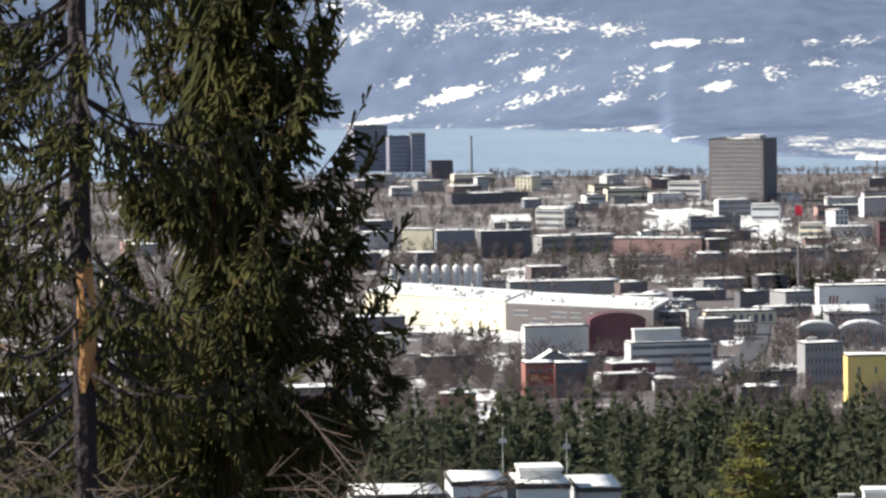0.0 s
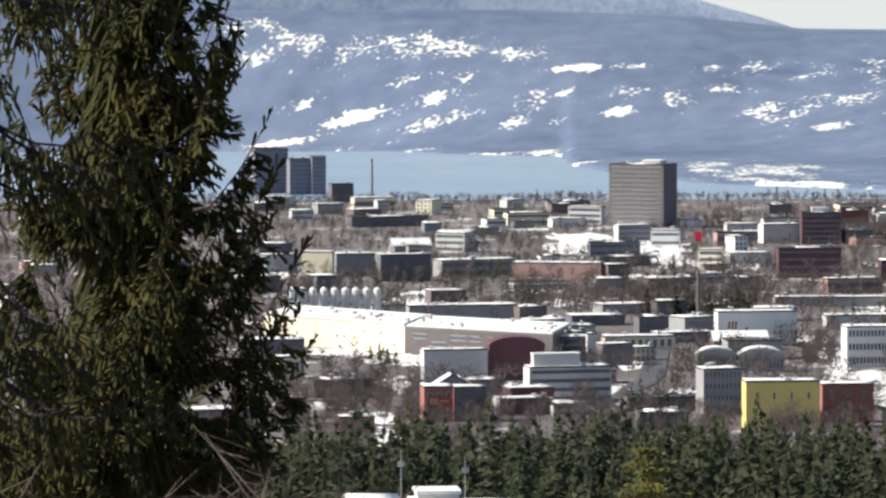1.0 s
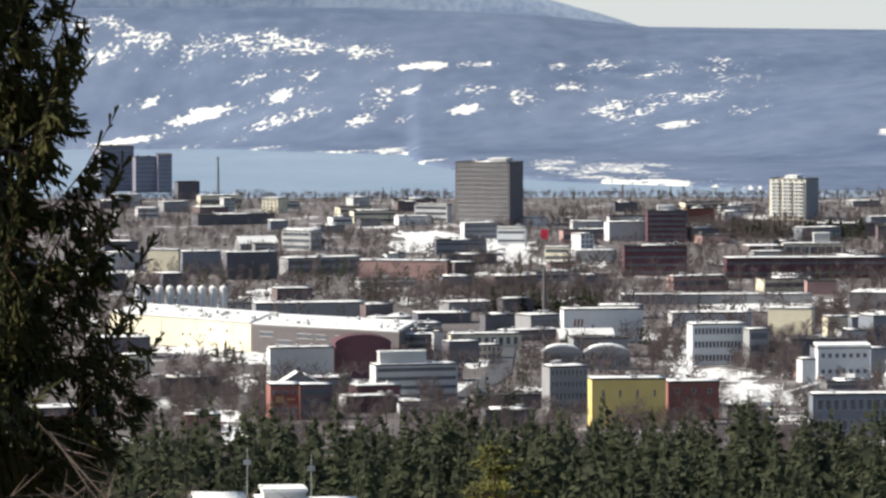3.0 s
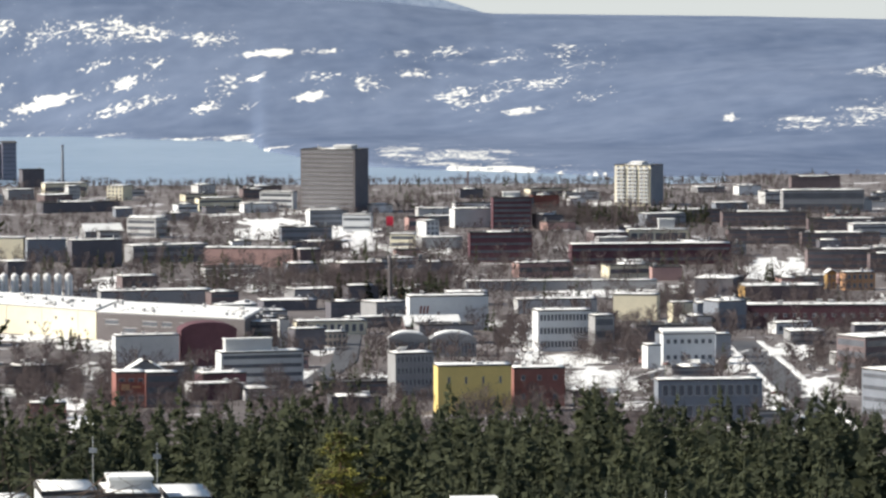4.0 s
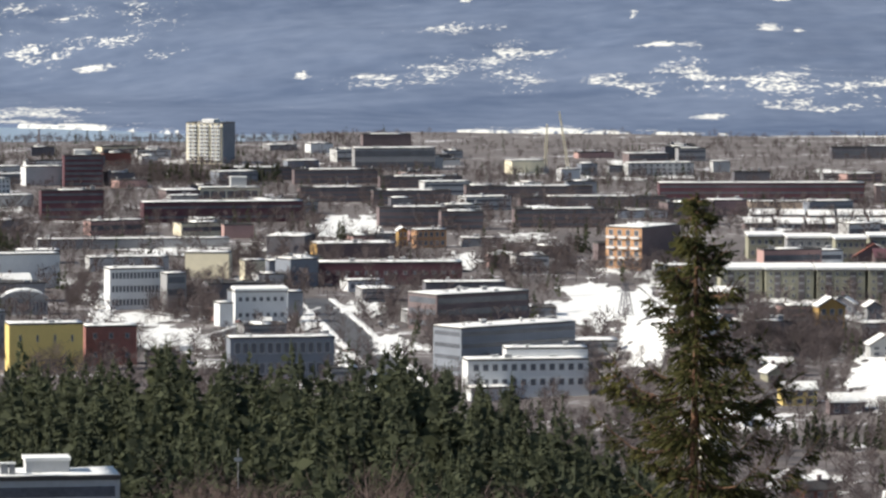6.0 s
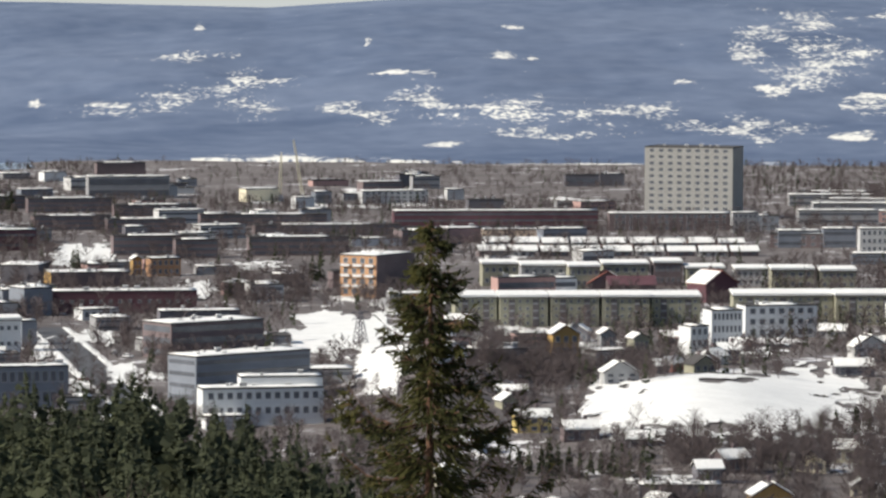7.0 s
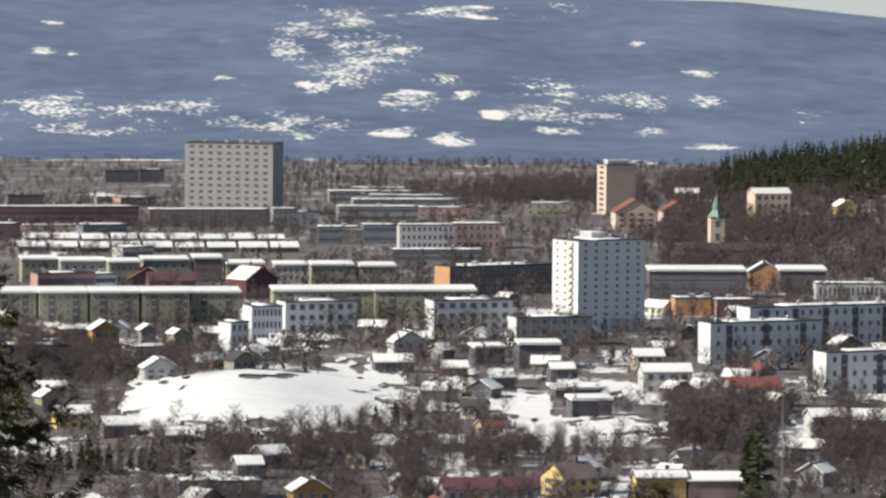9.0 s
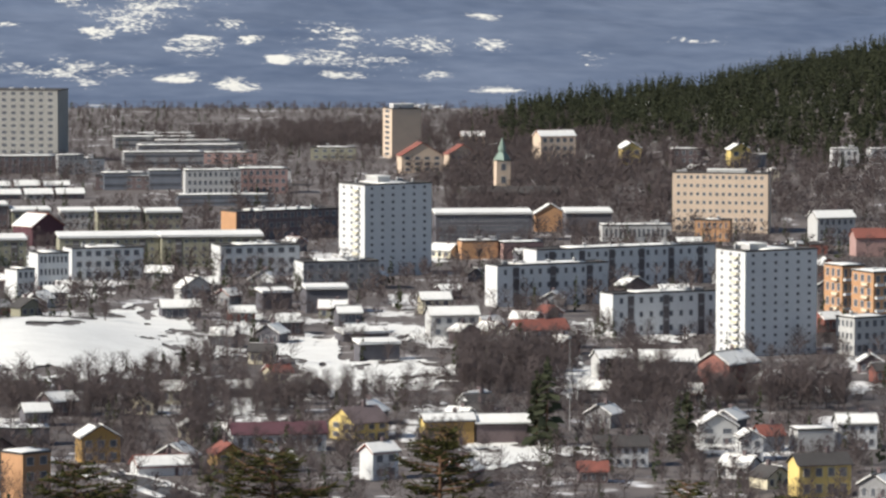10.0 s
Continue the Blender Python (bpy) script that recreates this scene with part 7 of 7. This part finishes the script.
# ---- houses speckled over the far hills ----
cube_v = [(-1.1, -0.7, -1), (1.1, -0.7, -1), (1.1, 0.7, -1), (-1.1, 0.7, -1), (-1.1, -0.7, 0.35), (1.1, -0.7, 0.35), (1.1, 0.7, 0.35), (-1.1, 0.7, 0.35), (-1.1, 0, 0.8), (1.1, 0, 0.8)]
cube_f = [(0, 1, 5, 4), (1, 2, 6, 9, 5), (2, 3, 7, 6), (3, 0, 4, 8, 7), (4, 5, 9, 8), (6, 7, 8, 9)]
specks = []
for az0, far0, hw, hd, cover in CLEARINGS:
    if cover > 0.55:
        continue
    for i in range(int(hw * hd / 210)):
        az, far = az0 + math.degrees(rng.uniform(-1, 1) * hw / far0), far0 + rng.uniform(-1, 1) * hd
        x, y = place(az, far)
        if noise.noise((x * 0.03, y * 0.02, 5.1)) > 0.0 and far > coast(az):
            specks.append((x, y, rng.uniform(-0.5, 0.5), rng.uniform(0.4, 0.8), 0, hill(az, far)))
scatter_stuff("hillside_houses", "tiny white-roofed houses on the far hillside", specks, [(cube_v, cube_f)], WALLS["pale"], "houses")

# ---- trees close by ----
def finger(verts, faces, a, b, r):
    """A needle-clad twig: a blunt three-sided stalk, thickest past its middle."""
    a, b = Vector(a), Vector(b)
    ax = b - a
    u = ax.orthogonal().normalized()
    w = ax.normalized().cross(u)
    n = len(verts)
    for q, k in ((0.0, 0.6), (0.78, 1.0)):
        for i in range(3):
            t = 2.094 * i + q
            verts.append(tuple(a + ax * q + (math.cos(t) * u + math.sin(t) * w) * r * k))
    verts.append(tuple(b))
    for i in range(3):
        faces.append((n + i, n + (i + 1) % 3, n + 3 + (i + 1) % 3, n + 3 + i))
        faces.append((n + 3 + i, n + 3 + (i + 1) % 3, n + 6))


def bough(needles, wood, root, an, ln, sag, lift, size, full, rng, droop=1.0):
    """A limb that sags and lifts its tip, with side twigs and hanging needled fingers."""
    nv, nf = needles
    dx, dy = math.cos(an), math.sin(an)
    pts = [Vector((dx * ln * q, dy * ln * q, root - sag * ln * math.sin(math.pi * 0.62 * min(1, q * 1.15)) + lift * ln * max(0.0, q - 0.45) ** 1.5)) for q in (0, 0.2, 0.4, 0.6, 0.8, 0.92, 1.0)]
    tube(*wood, pts, [size * k for k in (0.16, 0.14, 0.11, 0.08, 0.055, 0.035, 0.015)], 4)
    marks = (0, 0.2, 0.4, 0.6, 0.8, 0.92, 1.0)

    def along(q):
        k = max(i for i in range(6) if marks[i] <= q)
        return pts[k].lerp(pts[k + 1], (q - marks[k]) / (marks[k + 1] - marks[k]))
    out = (pts[-1] - pts[-3]).normalized()
    for j in range(int(full * ln * 16)):
        q = 0.1 + 0.9 * rng.random() ** 0.8
        p = along(q)
        side = rng.choice((-1, 1)) * rng.uniform(0.15, 1.0)
        d = Vector((dx * 0.5 - dy * side, dy * 0.5 + dx * side, -droop * rng.uniform(0.2, 1.3)))
        if q > 0.86:
            d = out + Vector((rng.uniform(-0.7, 0.7), rng.uniform(-0.7, 0.7), rng.uniform(-0.5, 0.7)))
        l = size * rng.uniform(0.6, 1.25)
        finger(nv, nf, p, p + d.normalized() * l, size * rng.uniform(0.075, 0.12))
    for j in range(int(full * 5 + ln * 5 * full)):
        q = rng.uniform(0.18, 0.9)
        p = along(q)
        side = (1 if j % 2 else -1) * rng.uniform(0.5, 1.0)
        d = Vector((dx * 0.7 - dy * side, dy * 0.7 + dx * side, rng.uniform(-0.5, 0.1) * droop)).normalized()
        l = (0.34 * ln * (1.05 - q) + size) * rng.uniform(0.6, 1.1)
        e = p + d * l + Vector((0, 0, -0.18 * l * droop))
        tube(*wood, [p, p.lerp(e, 0.55) + Vector((0, 0, 0.04 * l)), e], [size * 0.05, size * 0.04, size * 0.015], 3)
        for i in range(int(4 + l * 14 * full)):
            w = p.lerp(e, 0.15 + 0.85 * rng.random())
            d2 = Vector((d.x + rng.uniform(-0.9, 0.9), d.y + rng.uniform(-0.9, 0.9), -droop * rng.uniform(0.0, 1.6) + 0.15))
            finger(nv, nf, w, w + d2.normalized() * size * rng.uniform(0.55, 1.15), size * rng.uniform(0.075, 0.12))


def near_spruce(name, x, y, label, height, reach, seed, mat, trunk_r, size, spacing, per, seen, sag=0.3, lift=0.8, full=1.0, gap=0.0, bark=None, droop=1.0, core=30, arms=0):
    """A spruce built bough by bough; reach: crown half-width by depth under the top; seen: stretch of full detail."""
    rng = random.Random(seed)
    t = thing(name, x, y, 0, label, "tree")
    v, f = [], []
    tube(v, f, [(0, 0, -0.5), (0.03, 0, height * 0.3), (rng.uniform(-0.06, 0.06), 0.04, height * 0.6), (0, 0, height * 0.85), (0, 0, height)], [trunk_r * 1.5, trunk_r * 1.2, trunk_r, trunk_r * 0.5, 0.01], 9)
    part("trunk", mesh_of("trunk", v, f, bark or BARK), t)
    needles, wood = ([], []), ([], [])
    z = height - 0.15
    while z > 2.0:
        shown = seen[0] < z < seen[1]
        r = between([k for k, _ in reach], [k for _, k in reach], height - z)
        for i in range(per if shown else max(3, per // 2)):
            if rng.random() < gap:
                continue
            ln = r * rng.uniform(0.5, 1.18)
            bough(needles, wood, z + rng.uniform(-0.5, 0.5) * spacing, rng.uniform(0, 6.283), ln, sag * rng.uniform(0.6, 1.3), lift * rng.uniform(0.6, 1.3), size, full if shown else full * 0.35, rng, droop)
        if shown:
            for i in range(core):
                an, l, zz = rng.uniform(0, 6.283), r * rng.uniform(0.2, 0.5), z + rng.uniform(-0.5, 0.5) * spacing
                finger(*needles, (math.cos(an) * l * 0.4, math.sin(an) * l * 0.4, zz), (math.cos(an) * l, math.sin(an) * l, zz - droop * l * rng.uniform(0.2, 1.0)), size * 0.11)
        z -= spacing * rng.uniform(0.8, 1.2)
    for k in range(arms):
        # long single limbs that stand clear of the crown on its open side
        z = seen[0] + 1.5 + 0.62 * k + rng.uniform(-0.15, 0.15)
        ln = 1.12 * between([q for q, _ in reach], [q for _, q in reach], height - z) * rng.uniform(0.92, 1.08)
        bough(needles, wood, z + 0.12 * ln, rng.uniform(-0.35, 0.3), ln, 0.22, 1.7, size, full, rng, 0.45 * droop)
    tagged(part("crown", mesh_of("crown", *needles, mat), t), kind="stuff")
    tagged(part("branchwork", mesh_of("branchwork", *wood, bark or BARK), t), kind="stuff")
    return t


x, y = place(-2.5, 60)
near_spruce("spruce", x, y, "tall dense dark green spruce with sagging boughs", 24.6, ((0, 0.15), (3, 0.6), (7.2, 1.14), (12.2, 1.95), (18, 2.6)), 3, NEEDLE, 0.17, 0.2, 0.6, 6, (10.6, 19.2), sag=0.3, lift=2.0, full=1.8, gap=0.02, core=110, droop=2.2, arms=9)
x, y = place(-4.08, 57)
dying = near_spruce("spruce", x, y, "half-dead spruce with dark bark and a stripped orange patch", 25.0, ((0, 0.1), (5, 1.2), (8, 2.0), (14, 2.5)), 8, NEEDLE, 0.12, 0.19, 0.5, 5, (10.0, 18.6), sag=0.3, lift=0.5, full=0.75, gap=0.05, bark=BARK_DARK, droop=3.0, core=0)
pv, pf = [], []
for k in range(7):
    z = 12.2 + 1.35 * k / 6
    for i in range(7):
        a = radians(190 + 160 * i / 6)
        r = 0.138 * (0.75 if k in (0, 6) and i in (0, 6) else 1.0) + 0.004 * math.sin(3 * i + 2 * k)
        pv.append((0.01 + r * math.cos(a), 0.03 + r * math.sin(a), z + 0.12 * math.sin(i * 1.9)))
pf = [(7 * k + i, 7 * k + i + 1, 7 * k + i + 8, 7 * k + i + 7) for k in range(6) for i in range(6)]
part("bare_patch", mesh_of("bare_patch", pv, pf, BARE_WOOD), dying, "stripped orange wood on the trunk")
x, y = place(-5.6, 66)
near_spruce("spruce", x, y, "dense spruce behind a half-dead one", 25.5, ((0, 0.1), (5, 1.1), (8, 1.8), (14, 2.5)), 14, NEEDLE, 0.16, 0.22, 0.5, 7, (10.5, 19.5), sag=0.35, lift=0.7, full=0.6, gap=0.1, droop=2.0, core=20)
x, y = place(12.35, 95)
near_spruce("spruce", x, y, "slender spruce with a ragged pointed top", 18.9, ((0, 0.06), (0.7, 0.42), (1.4, 0.8), (2.1, 1.05), (2.9, 0.9), (3.3, 1.65), (4.5, 1.95), (9, 2.6)), 21, NEEDLE, 0.1, 0.17, 0.3, 6, (13.2, 19.5), sag=0.1, lift=1.0, full=1.3, gap=0.25, droop=0.7, core=60)
x, y = place(3.46, 120)
near_spruce("young_spruce", x, y, "bushy yellow-green young spruce top", 17.2, ((0, 0.1), (0.5, 0.55), (1.0, 0.75), (1.5, 1.2), (4, 1.9), (9, 2.6)), 33, NEEDLE_FRESH, 0.1, 0.2, 0.32, 6, (11.5, 18.0), sag=0.1, lift=0.9, full=1.1, gap=0.1, droop=0.5, core=44)
for az, far, h, r, seed in ((15.95, 255, 18.0, 3.2, 51), (18.2, 262, 19.2, 3.4, 52), (20.1, 258, 19.8, 2.4, 53), (22.9, 250, 17.0, 2.6, 54), (24.1, 250, 16.4, 2.4, 55)):
    x, y = place(az, far)
    near_spruce("pine", x, y, "rounded dark green pine top above the villas", h, ((0, 0.5), (1.0, 0.6 * r), (2.2, r), (5, r), (9, 0.6 * r)), seed, NEEDLE, 0.2, 0.42, 0.7, 8, (11.0, 21.0), sag=-0.1, lift=0.5, full=0.45, gap=0.1, droop=0.1, core=14)


def sapling(az, far, seed, top):
    """Bare bush close to the eye: arching stems, each with forking twigs."""
    rng = random.Random(seed)
    x, y = place(az, far)
    g = ground(x, y)
    t = thing("bare_sapling", x, y, 0, "bare grey-brown sapling with arching twigs", "tree")
    for k in range(7):
        v, f = [], []
        an, h = rng.uniform(-0.5, 3.6), (top - g) * rng.uniform(0.8, 1.0)
        out = rng.uniform(0.6, 2.6)
        pts = [(math.cos(an) * out * q ** 2, math.sin(an) * out * q ** 2 * 0.4, h * (q - 0.12 * q ** 4) - 0.3) for q in (0, 0.25, 0.5, 0.7, 0.85, 0.95, 1.05)]
        tube(v, f, pts, [0.05, 0.04, 0.032, 0.025, 0.018, 0.012, 0.005], 5)
        for j in range(26):
            q = rng.uniform(3, 5.9)
            p = Vector(pts[int(q)]).lerp(Vector(pts[int(q) + 1]), q - int(q))
            a2, l = rng.uniform(0, 6.28), rng.uniform(0.4, 1.4)
            d = Vector((math.cos(a2), math.sin(a2) * 0.5, rng.uniform(0.0, 0.9))).normalized()
            bend = Vector((0, 0, rng.uniform(-0.35, 0.15)))
            mid, end = p + d * l * 0.5, p + d * l + bend
            tube(v, f, [p, mid, end], [0.012, 0.009, 0.003], 4)
            for i in range(3):
                e = mid + Vector((rng.uniform(-1, 1), rng.uniform(-1, 1), rng.uniform(-0.3, 0.8))) * 0.35
                tube(v, f, [mid.lerp(end, rng.random()), e], [0.006, 0.002], 3)
        part("stem", mesh_of("stem", v, f, TWIG_DEAD), t)


sapling(-4.3, 50, 61, 160.9)
sapling(-3.0, 48, 62, 160.4)
